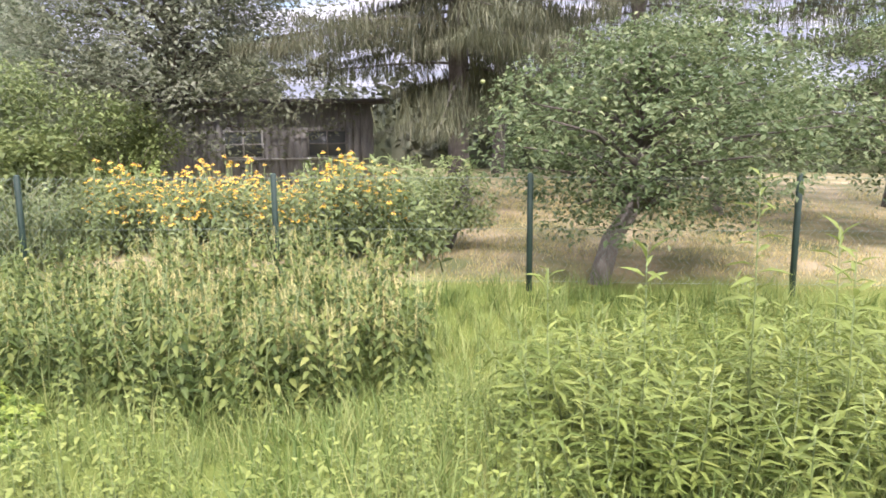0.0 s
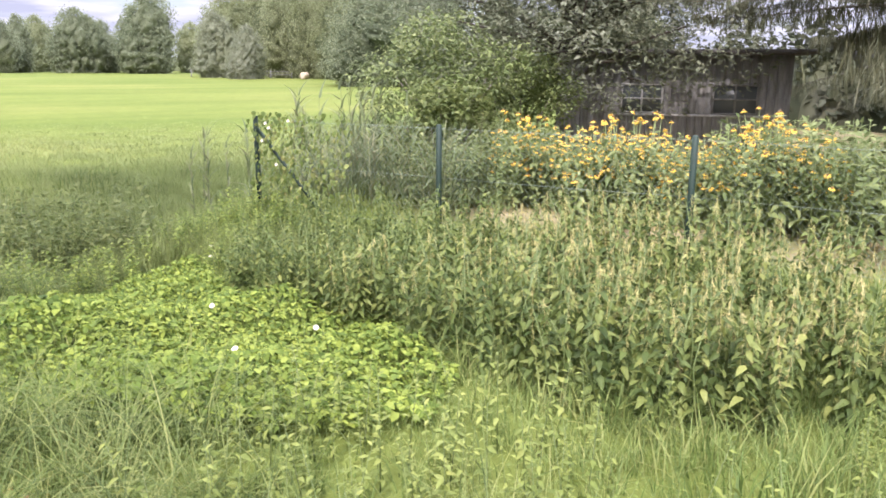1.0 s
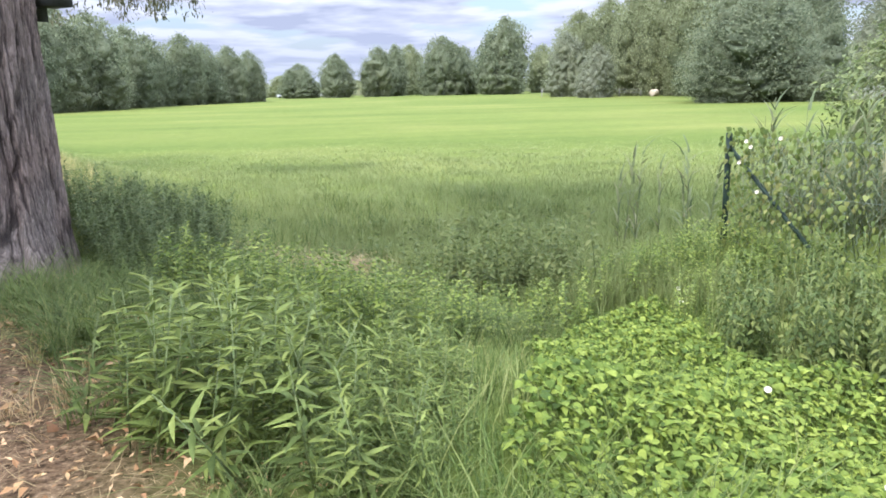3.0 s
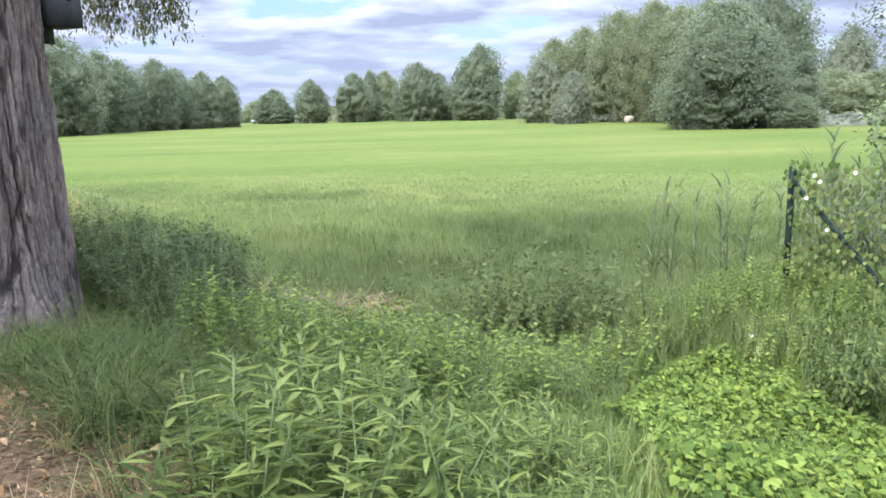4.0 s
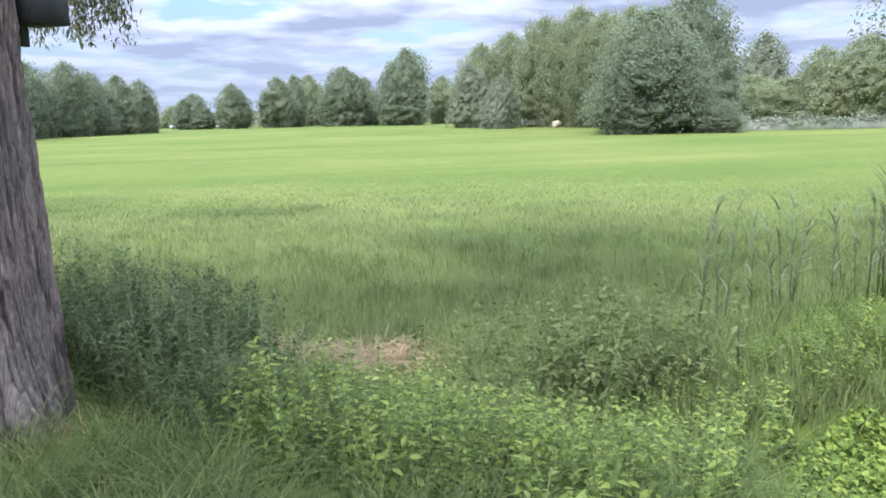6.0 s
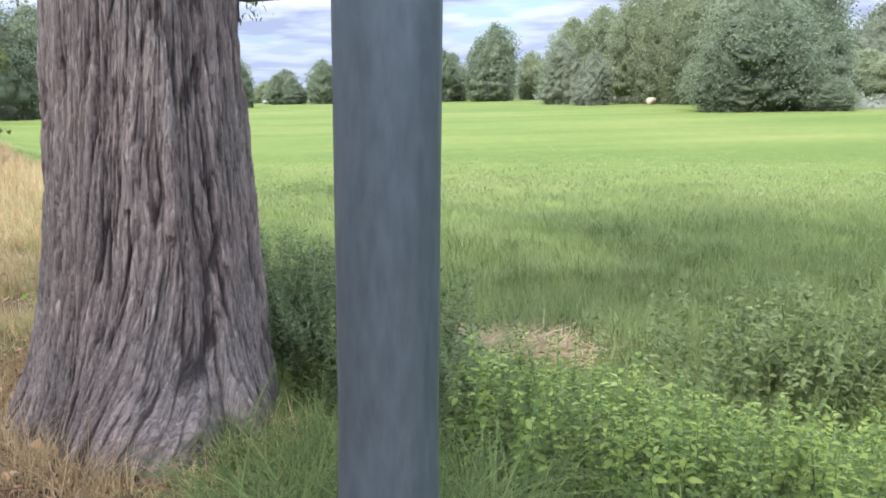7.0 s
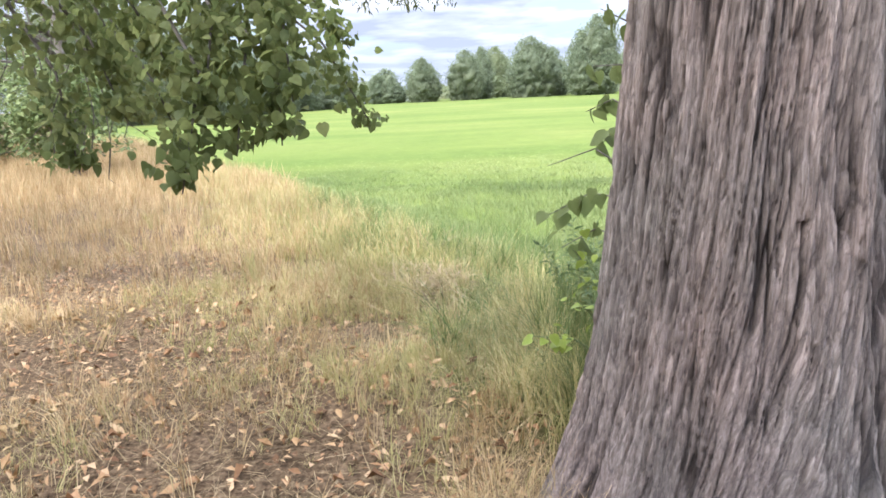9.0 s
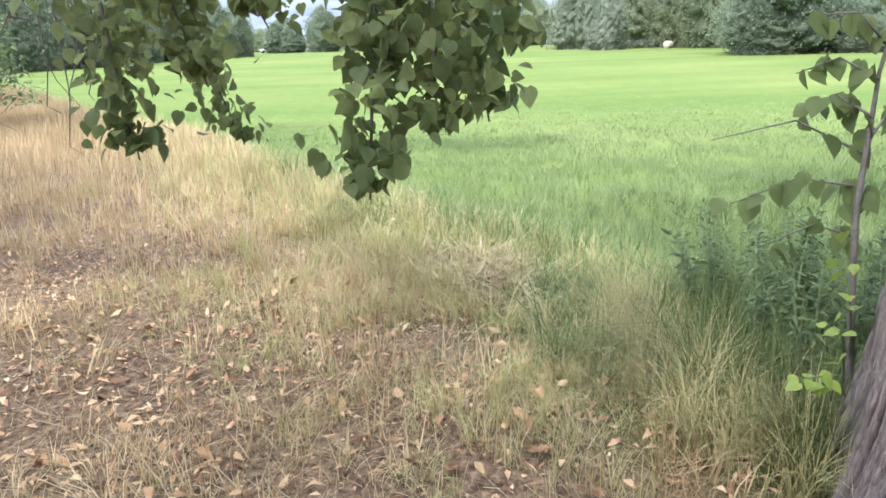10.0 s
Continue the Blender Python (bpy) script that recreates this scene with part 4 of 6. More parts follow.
    stuff("meadow_edge_grass", spread(tp, on_land(x, y, -0.03), any_turn(len(x), 0.1), rng.uniform(0.5, 1.0, len(x))), M["sedge"], "taller rough green grass along the meadow edge", "grass")


meadow()


def verge():
    tp = [tuft(12, 0.36, 0.013, 0.30, 0.06, 80 + s, 2) for s in range(6)]
    n = 9000
    y = rng.uniform(-6.5, 14.5, n)
    x = np.interp(y, EDGE_Y, EDGE_X) + rng.uniform(0.0, 7.0, n)
    e = off_path(x, y)
    g = in_garden(x, y)
    k = (e > 0.25 + 0.2 * np.sin(y * 3.1)) & ~((g > 0.15) & (along_fence(x, y) > 0.6))
    k &= ~near_straw(x, y)
    k &= ~(np.hypot(x - TREE[0], y - TREE[1]) < 0.85)
    x, y, e = x[k], y[k], e[k]
    s = rng.uniform(0.45, 1.0, len(x)) * np.clip(0.45 + e * 0.5, 0.4, 1)
    hop = inside(HOP, x, y) & (rng.random(len(x)) < 0.9)
    x, y, s = x[~hop], y[~hop], s[~hop]
    s[(x > -1.9) & (x < 3.6) & (y > 3.2)] *= 0.55
    s[(x > 1.8) & (x < 4.0) & (y > -1.4) & (y < 0.7)] *= 0.72
    s[(x < 0.6) & (y > 1.6) & (y < 3.2)] *= 0.6
    stuff("verge_grass", spread(tp, on_land(x, y, -0.02), any_turn(len(x), 0.16), s), M["verge"], "uncut green grass on the bank beside the path", "grass")
    # short turf under all of it
    tq = [tuft(11, 0.15, 0.008, 0.10, 0.07, 140 + s, 2) for s in range(4)]
    n = 7200
    x, y = rng.uniform(-4, 8.6, n), rng.uniform(-5.5, 11.5, n)
    k = (off_path(x, y) > 0.2) & (np.hypot(x - TREE[0], y - TREE[1]) > 0.8) & ~((in_garden(x, y) > 0) & (along_fence(x, y) > 0.3))
    x, y = x[k], y[k]
    stuff("low_turf", spread(tq, on_land(x, y, -0.01), any_turn(len(x), 0.2), rng.uniform(0.6, 1.2, len(x))), M["verge"], "short green turf on the bank", "grass")
    # long sedge that leans over in swathes
    tp = [arch_tuft(46, 0.95, 0.0085, 120 + s) for s in range(4)]
    spots = [(1.5, 0.7, 0.35, 22), (1.9, 0.0, 0.4, 20), (0.7, 1.7, 0.3, 12), (2.6, -0.6, 0.4, 10), (-1.0, 4.7, 0.38, 24), (-0.35, 4.0, 0.32, 10), (-1.55, 5.0, 0.25, 20), (1.7, 4.3, 0.22, 9), (-1.15, 3.9, 0.2, 18), (-0.75, 3.5, 0.25, 18), (-1.65, 4.5, 0.2, 14), (-0.25, 3.2, 0.3, 16), (-0.7, 6.4, 0.4, 8), (-1.7, 6.2, 0.18, 6), (-1.7, 5.55, 0.2, 9), (-0.7, 7.4, 0.4, 14), (-3.1, 7.9, 0.4, 10), (-2.6, 8.6, 0.5, 12), (-1.6, 8.9, 0.6, 16), (0.6, 5.0, 0.5, 15), (-0.4, 5.7, 0.3, 12), (0.1, 5.4, 0.3, 12), (-0.75, 6.1, 0.3, 10), (1.2, 5.6, 0.5, 15), (0.2, 6.2, 0.4, 13), (2.0, 5.2, 0.4, 10), (1.0, 6.6, 0.5, 14), (2.7, 6.0, 0.4, 12), (0.8, 4.2, 0.35, 8), (3.3, 6.6, 0.5, 12)]
    P = []
    for sx, sy, sr, m in spots:
        P += [(sx + rng.normal(0, sr), sy + rng.normal(0, sr)) for _ in range(m)]
    P = np.array(P)
    P = P[(off_path(P[:, 0], P[:, 1]) > -0.08) & (np.hypot(P[:, 0] - TREE[0], P[:, 1] - TREE[1]) > 0.85)]
    stuff("sedge_tufts", spread(tp, on_land(P[:, 0], P[:, 1], -0.03), any_turn(len(P), 0.15), np.stack([rng.uniform(0.5, 0.9, len(P)) * 1.1] * 2 + [rng.uniform(0.5, 0.9, len(P)) * np.where(P[:, 1] > 3.0, 0.74, 0.8)], -1)), M["sedge"], "long green sedge leaning over in swathes", "grass")


HOP = [(2.05, 4.48), (2.6, 5.05), (3.5, 5.45), (3.4, 4.2), (3.4, 3.6), (3.8, 2.5), (4.0, 1.8), (3.9, 0.8), (3.2, 0.05), (2.3, 0.4), (1.65, 1.0), (1.35, 1.9), (1.6, 2.5), (1.9, 3.4)]
verge()


def in_hollow(x, y):
    """The green hollow behind the trunk, where no dry grass grows."""
    return (x > -3.22) & (y > 6.4) & (y < 8.4)


def dry_bank():
    tp = [tuft(15, 0.42, 0.010, 0.20, 0.06, 200 + s, 2) for s in range(6)]
    n = 7000
    y = 5.5 + 34 * rng.random(n) ** 1.5
    edge = np.interp(y, EDGE_Y, EDGE_X)
    x = edge + rng.uniform(-7, 1.4, n)
    # the trodden strip stays open near the camera
    keep = rng.random(n) < np.clip((y - 7.0) / 6.0, 0.05, 1) * np.clip(1.2 - (edge - x) / 9, 0.15, 1)
    keep |= (rng.random(n) < 0.5) & (np.abs(edge - x) < 0.7)
    keep &= ~(np.hypot(x - TREE[0], y - TREE[1]) < 0.72) & ~in_hollow(x, y)
    x, y = x[keep], y[keep]
    far = np.clip((y - 6) / 12, 0, 1)
    s = rng.uniform(0.45, 1.0, len(x)) * (0.55 + 0.85 * far)
    stuff("dry_grass", spread(tp, on_land(x, y, -0.02), any_turn(len(x), 0.16), s), M["dry"], "tall sun-bleached straw-coloured grass along the path", "grass")
    # short dry tufts round the foot of the tree and over the trodden strip
    tp = [tuft(12, 0.24, 0.008, 0.24, 0.045, 260 + s, 2) for s in range(5)]
    tall = [tuft(13, 0.46, 0.0045, 0.34, 0.09, 240 + s) for s in range(4)]
    a = rng.uniform(3.35, 4.75, 120)
    r = rng.uniform(0.82, 1.3, 120)
    x, y = TREE[0] + r * np.cos(a), TREE[1] + r * np.sin(a)
    stuff("trunk_foot_grass", spread(tall, on_land(x, y, -0.02), any_turn(120, 0.5), rng.uniform(0.3, 0.85, 120)), M["dry"], "wisps of dry grass round the foot of the old tree", "grass")
    a = rng.uniform(0, 6.28, 420)
    r = rng.uniform(0.62, 1.15, 420)
    x, y = TREE[0] + r * np.cos(a), TREE[1] + r * np.sin(a)
    k = (off_path(x, y) < 0.75) & ~in_hollow(x, y)
    x2, y2 = rng.uniform(-9, 1.0, 8000), rng.uniform(0, 12, 8000)
    k2 = ~in_hollow(x2, y2) & ((y2 > 2.4) | (rng.random(8000) < 0.2)) & (off_path(x2, y2) < 0.5) & (off_path(x2, y2) > -5) & (np.sin(x2 * 2.3 + 1.1 * np.sin(y2 * 1.9)) + np.sin(y2 * 2.9 - x2) + rng.normal(0, 0.6, 8000) > 0.5)
    x, y = np.concatenate([x[k], x2[k2]]), np.concatenate([y[k], y2[k2]])
    stuff("short_dry_grass", spread(tp, on_land(x, y, -0.02), any_turn(len(x), 0.3), rng.uniform(0.35, 1.0, len(x))), M["dry"], "short dead grass tufts on the trodden path", "grass")


dry_bank()


def yellow_edge():
    """Half-dry grass where the bank passes into the meadow."""
    tp = [tuft(15, 0.42, 0.009, 0.28, 0.045, 280 + s) for s in range(4)] + [arch_tuft(15, 0.5, 0.009, 290 + s) for s in range(3)]
    n = 1700
    y = 6.6 + 14 * rng.random(n) ** 1.3
    x = np.interp(y, EDGE_Y, EDGE_X) + rng.normal(0.75, 0.75, n)
    k = (np.hypot(x - TREE[0], y - TREE[1]) > 0.95) & ((off_path(x, y) > 0.12) | (y > 9.5)) & ~((x > -3.1) & (y < 8.4))
    x, y = x[k], y[k]
    stuff("yellowing_grass", spread(tp, on_land(x, y, -0.02), any_turn(len(x), 0.15), rng.uniform(0.5, 1.05, len(x))), M["yellow_grass"], "half-dry yellow-green grass between path and meadow", "grass")
    n = 2600
    x, y = rng.uniform(-8, 0, n), rng.uniform(3, 12, n)
    e = off_path(x, y)
    k = (e < 0.4) & (e > -4) & (np.sin(x * 1.7 + y) + np.sin(y * 2.1) > 0.2)
    x, y = x[k], y[k]
    n = 1500
    y2 = 6.6 + 3.6 * rng.random(n)
    x2 = np.interp(y2, EDGE_Y, EDGE_X) - rng.exponential(0.6, n) + 0.3
    k = (np.hypot(x2 - TREE[0], y2 - TREE[1]) > 0.95) & (np.sin(x2 * 2.6 + y2) + np.sin(y2 * 3.1 - x2) + rng.normal(0, 0.6, n) > -0.5) & (rng.random(n) < smooth(6.4, 8.0, y2) + 0.1)
    x, y = np.concatenate([x, x2[k]]), np.concatenate([y, y2[k]])
    k = ~in_hollow(x, y)
    x, y = x[k], y[k]
    stuff("path_grass", spread(tp, on_land(x, y, -0.02), any_turn(len(x), 0.3), rng.uniform(0.2, 0.58, len(x))), M["yellow_grass"], "sparse greenish tufts on the dry path", "grass")


yellow_edge()


def litter():
    lf = [leaf(1, 0.5, 0.12, 0.1), leaf(1, 0.36, -0.08, -0.15), leaf(1, 0.55, 0.16, 0.2, 0.5), leaf(1, 0.3, 0.12, -0.12, 0.55)]
    n = 21000
    y = -1.0 + 13 * rng.random(n)
    x = np.interp(y, EDGE_Y, EDGE_X) + 0.9 - 6.5 * rng.random(n) ** 0.9
    k = ~(np.hypot(x - TREE[0], y - TREE[1]) < 0.62)
    x, y = x[k], y[k]
    stuff("fallen_leaves", spread(lf, on_land(x, y, 0.026), any_turn(len(x), 0.33), (0.024 + 0.050 * rng.random(len(x)) ** 1.6) * np.where(y < 3.5, 0.85, 1.0)), M["litter"], "brown fallen leaves strewn over the dry path", "leaves")
    # larger curled leaves on top
    big = [leaf(1, 0.55, 0.35, 0.35, 0.5), leaf(1, 0.45, 0.30, -0.3, 0.45), leaf(1, 0.6, -0.3, 0.4, 0.45)]
    n = 600
    y = 2.0 + 7.5 * rng.random(n)
    x = np.interp(y, EDGE_Y, EDGE_X) + 0.3 - 5.0 * rng.random(n) ** 0.8
    k = ~(np.hypot(x - TREE[0], y - TREE[1]) < 0.7)
    x, y = x[k], y[k]
    stuff("curled_leaves", spread(big, on_land(x, y, 0.045), any_turn(len(x), 0.45), rng.uniform(0.055, 0.10, len(x))), M["litter"], "curled brown leaves lying on the litter", "leaves")
    st = [blade(1, 0.016, 0.12, 2), blade(1, 0.022, 0.4, 2), blade(1, 0.014, -0.3, 2)]
    n = 22000
    y = -1.0 + 12.5 * rng.random(n)
    x = np.interp(y, EDGE_Y, EDGE_X) + 0.7 - 6.2 * rng.random(n)
    k = ~(np.hypot(x - TREE[0], y - TREE[1]) < 0.62) & ((y > 3.5) | (rng.random(n) < 0.8))
    x, y = x[k], y[k]
    m = len(x)
    R = rot_z(rng.uniform(0, 6.28, m)) @ rot_x(rng.normal(1.42, 0.2, m))
    stuff("dead_stalks", spread(st, on_land(x, y, 0.012), R, rng.uniform(0.08, 0.30, m) * np.where(y < 3.5, 0.75, 1.0)), M["straw"], "dry grass stalks lying on the path", "straw")


litter()


def fallen_branch():
    t = thing("fallen_branch", (-3.13, 5.02, float(land(-3.13, 5.02))))
    stem = tube([(-0.36, 0.06, 0.03), (-0.16, 0.03, 0.05), (0.05, 0.0, 0.045), (0.22, -0.06, 0.03), (0.34, -0.13, 0.02)], [0.022, 0.036, 0.040, 0.030, 0.012], 10)
    part("stem", mesh_np("stem", *stem[:2], M["rotten"], smooth=True), t)
    for s in ([(-0.1, 0.02, 0.06), (-0.16, 0.14, 0.08), (-0.30, 0.24, 0.05)], [(0.1, 0.0, 0.05), (0.16, 0.1, 0.06), (0.30, 0.16, 0.03)]):
        part("twig", mesh_np("twig", *tube(s, [0.010, 0.007, 0.003], 6)[:2], M["rotten"], smooth=True), t)
    tagged(t, "short rotten brown branch lying on the dry litter", "branch")


fallen_branch()


def straw_heap():
    st = [blade(1, 0.034, 0.06, 2), blade(1, 0.026, 0.25, 2)]
    bits = []
    for cx, cy, rx, ry, m in ((-0.6, 8.3, 0.22, 0.2, 350), (-0.25, 8.35, 0.42, 0.34, 1000), (0.5, 8.65, 0.45, 0.34, 1000), (-3.58, 9.45, 0.24, 0.36, 420), (-3.2, 11.6, 0.35, 0.5, 200)):
        x, y = cx + rx * rng.normal(size=m) * 0.75, cy + ry * rng.normal(size=m) * 0.75
        z = land(x, y) + 0.04 + 0.13 * rng.random(m)
        R = rot_z(rng.uniform(0, 6.28, m)) @ rot_x(rng.normal(1.54, 0.06, m))
        bits.append(spread(st, np.stack([x, y, z], -1), R, rng.uniform(0.15, 0.5, m)))
    stuff("cut_stalks", join(*bits), M["straw"], "flattened patches of pale cut stalks in the grass", "straw")


straw_heap()

# ---------------------------------------------------------------- plants of the bank


def nettle_plant(seed, tassels=115):
    r = np.random.default_rng(seed)
    h = 1.0
    lf = leaf(1, 0.44, 0.07, 0.3, 0.3)
    bits = [(*tube([(0, 0, 0), (r.normal(0, .03), r.normal(0, .03), 0.55), (r.normal(0, .05), r.normal(0, .05), h)], [0.007, 0.005, 0.002], 3)[:2], 2)]
    for k in range(16):
        z = 0.12 + 0.85 * k / 16
        size = 0.125 * (1 - 0.5 * (k / 16)) * r.uniform(0.8, 1.15)
        a = (k % 2) * math.pi / 2 + r.normal(0, 0.3)
        for s in (0, math.pi):
            bits.append(place(lf, (0, 0, z), yaw=a + s, pitch=-0.4 + r.normal(0, 0.35), s=size, slot=0, roll=r.normal(0, 0.35)))
    tas = blade(1, 0.055, 0.8, 2)
    for k in range(tassels):
        z = 1.0 - 0.5 * r.random() ** 1.3
        bits.append(place(tas, (0, 0, z), yaw=r.uniform(0, 6.28), pitch=-1.9 + r.normal(0, 0.35), s=r.uniform(0.022, 0.055), slot=1))
    return join(*bits)


def nettles():
    tp = [nettle_plant(300 + k) for k in range(7)]
    poly = [(3.3, 4.0), (3.8, 2.2), (4.0, 1.2), (4.2, 0.1), (4.75, -0.55), (5.7, -0.95), (6.9, 0.2), (6.6, 1.9), (5.5, 3.6), (4.75, 4.9), (3.9, 4.9)]
    x, y = scatter_in(poly, 640)
    s = rng.uniform(0.68, 1.0, len(x)) * (1 - 0.28 * smooth(1.2, 4.2, y))
    young = [nettle_plant(320 + k, 4) for k in range(5)]
    green = (y > 2.6) | (rng.random(len(x)) < smooth(5.2, 4.0, x) * 0.6)
    bits = [spread(tpl, on_land(x[k], y[k], -0.02), any_turn(int(k.sum()), 0.17), np.stack([s[k] * 1.1, s[k] * 1.1, s[k] * 0.93], -1)) for tpl, k in ((tp, ~green), (young, green))]
    stuff("nettle_stand", join(*bits), [M["nettle"], M["nettle_seed"], M["green_stem"]], "dense stand of stinging nettles with pale seed tassels", "nettles")


nettles()


def lance_plant(seed, leaves=26, ll=0.15, lw=0.2, up=0.25):
    r = np.random.default_rng(seed)
    lf = leaf(1, lw, 0.05, 0.25, 0.4)
    lx, ly = r.normal(0, 0.06, 2)
    bits = [(*tube([(0, 0, 0), (lx * .4, ly * .4, 0.5), (lx, ly, 1.0)], [0.007, 0.005, 0.002], 3)[:2], 1)]
    for k in range(leaves):
        f = 0.12 + 0.88 * k / leaves
        bits.append(place(lf, (lx * f * f, ly * f * f, f), yaw=k * 2.4 + r.normal(0, 0.2), pitch=up - 0.3 * (1 - f) + r.normal(0, 0.35) + 0.5 * (f > 0.9), s=ll * r.uniform(0.7, 1.2) * (1.1 - 0.5 * f), slot=0, roll=r.normal(0, 0.45)))
    return join(*bits)


def weeds():
    tp = [lance_plant(400 + k, 36, 0.17, 0.19, 0.45) for k in range(6)]
    tw = [lance_plant(410 + k, 30, 0.165, 0.19, 0.5) for k in range(6)]
    # low thicket that borders the carpet of leaves
    x, y = scatter_in([(-0.55, 2.35), (0.1, 1.75), (0.75, 1.45), (1.25, 1.75), (1.4, 2.8), (1.2, 3.5), (0.0, 3.3)], 190)
    s = rng.uniform(0.5, 0.95, len(x)) * (1.08 - 0.42 * smooth(0.2, 1.2, x))
    first = []
    for V, T, S in tw:
        t = thing("willowherb", (0, 0, 0))
        for name, k, mat in (("foliage", 0, "weed"), ("stem", 1, "green_stem")):
            keep = np.unique(T[S == k])
            index = np.zeros(len(V), int); index[keep] = np.arange(len(keep))
            ob = part(name, mesh_np(name, V[keep], index[T[S == k]], M[mat]), t)
            if k == 0:
                tagged(ob, kind="stuff")
        first.append(tagged(t, "green willowherb plant with narrow pointed leaves", "weed", "willowherb on the bank"))
    for i in reversed(range(len(x))):
        m = pose(x[i], y[i], float(land(x[i], y[i])) - 0.02, rng.normal(0, 11), rng.normal(0, 11), rng.uniform(0, 360)) @ Matrix.Diagonal((s[i] * 1.15, s[i] * 1.15, s[i] * 0.72, 1))
        if i < 6:
            first[i].matrix_world = m
        else:
            copy_thing(first[i % 6], m)
    x, y = scatter_in([(4.2, -2.5), (4.6, -3.6), (5.6, -4.9), (7.6, -4.6), (7.4, -2.6), (6.2, -1.7), (5.0, -1.8)], 330)
    s = rng.uniform(0.6, 1.0, len(x))
    V = spread(tp, on_land(x, y, -0.02), any_turn(len(x), 0.28), np.stack([s * 1.15, s * 1.15, s * 0.78], -1))
    stuff("goldenrod_thicket", V, [M["golden"], M["green_stem"]], "tall bright green goldenrod thicket before the fence", "weeds")
    # single shoots that stand above the thicket
    lf = leaf(1, 0.22, 0.05, 0.25, 0.4)
    leaf_mesh = mesh_np("leaf", lf[0], lf[1], M["golden"])
    stem_mesh = mesh_np("stem", *tube([(0, 0, 0), (0.008, 0.005, 0.5), (0.03, 0.02, 1.0)], [0.007, 0.005, 0.002], 5)[:2], M["green_stem"])
    for px, py, h in ((5.35, -3.0, 1.55), (5.0, -2.55, 1.2), (4.95, -2.05, 1.05), (5.75, -3.35, 1.25), (5.2, -3.45, 1.15)):
        t = thing("goldenrod_shoot", (px, py, float(land(px, py)) - 0.02))
        part("stem", stem_mesh, t).scale = (1, 1, h)
        for k in range(40):
            f = 0.12 + 0.88 * k / 40
            ob = part("leaf", leaf_mesh, t)
            ob.location = (0.03 * f * f, 0.02 * f * f, f * h)
            ob.rotation_euler = (0.55 - 0.9 * (1 - f) + rng.normal(0, 0.3) + 0.4 * (f > 0.9), rng.normal(0, 0.3), k * 2.4 + rng.normal(0, 0.2))
            q = 0.21 * rng.uniform(0.7, 1.15) * (1.1 - 0.5 * f); ob.scale = (q, q, q)
        tagged(t, "tall single goldenrod shoot with narrow leaves", "weed", "shoots above the thicket")
    # mixed broad-leaved growth in front of the meadow
    tb = [lance_plant(460 + k, 34, 0.10, 0.5) for k in range(6)]
    x, y = scatter_in([(-1.0, 5.4), (0.6, 3.6), (1.6, 4.0), (2.0, 4.8), (3.6, 5.7), (5.0, 6.2), (5.2, 7.6), (2.6, 8.0), (1.2, 8.0), (-0.2, 7.6)], 850)
    x2, y2 = scatter_in([(3.4, 4.6), (4.4, 4.8), (5.0, 5.2), (4.45, 6.1), (3.6, 5.8)], 120)
    x3, y3 = scatter_in([(-0.95, 5.35), (0.3, 4.4), (1.3, 4.9), (0.8, 6.4), (-0.2, 6.8), (-0.6, 6.2)], 240)
    s = np.concatenate([rng.uniform(0.3, 0.6, len(x)) * (1 - 0.5 * smooth(5.6, 7.0, y)), rng.uniform(0.25, 0.42, len(x2)), (0.16 + 0.5 * rng.random(len(x3)) ** 1.4)])
    x, y = np.concatenate([x, x2, x3]), np.concatenate([y, y2, y3])
    stuff("broadleaf_weeds", spread(tb, on_land(x, y, -0.02), any_turn(len(x), 0.2), np.stack([s * 1.4, s * 1.4, s], -1)), [M["broad"], M["green_stem"]], "low bright green broad-leaved weeds on the bank", "weeds")
    # low light weeds mixed into the grass before the nettles
    tl = [lance_plant(470 + k, 26, 0.115, 0.42) for k in range(5)]
    x, y = scatter_in([(1.9, -1.6), (3.0, -3.0), (4.6, -3.2), (5.6, -1.6), (4.3, -0.2), (3.8, 0.7), (2.6, 0.4), (1.9, 0.3)], 420)
    k = np.sin(x * 2.9 + y * 1.3) + np.sin(y * 3.7 - x) + rng.normal(0, 0.6, len(x)) > -0.4
    x, y = x[k], y[k]
    s = rng.uniform(0.22, 0.46, len(x))
    stuff("ground_elder", spread(tl, on_land(x, y, -0.02), any_turn(len(x), 0.25), np.stack([s * 1.2, s * 1.2, s * 1.2], -1)), [M["golden"], M["green_stem"]], "low light green weeds among the grass", "weeds")


weeds()


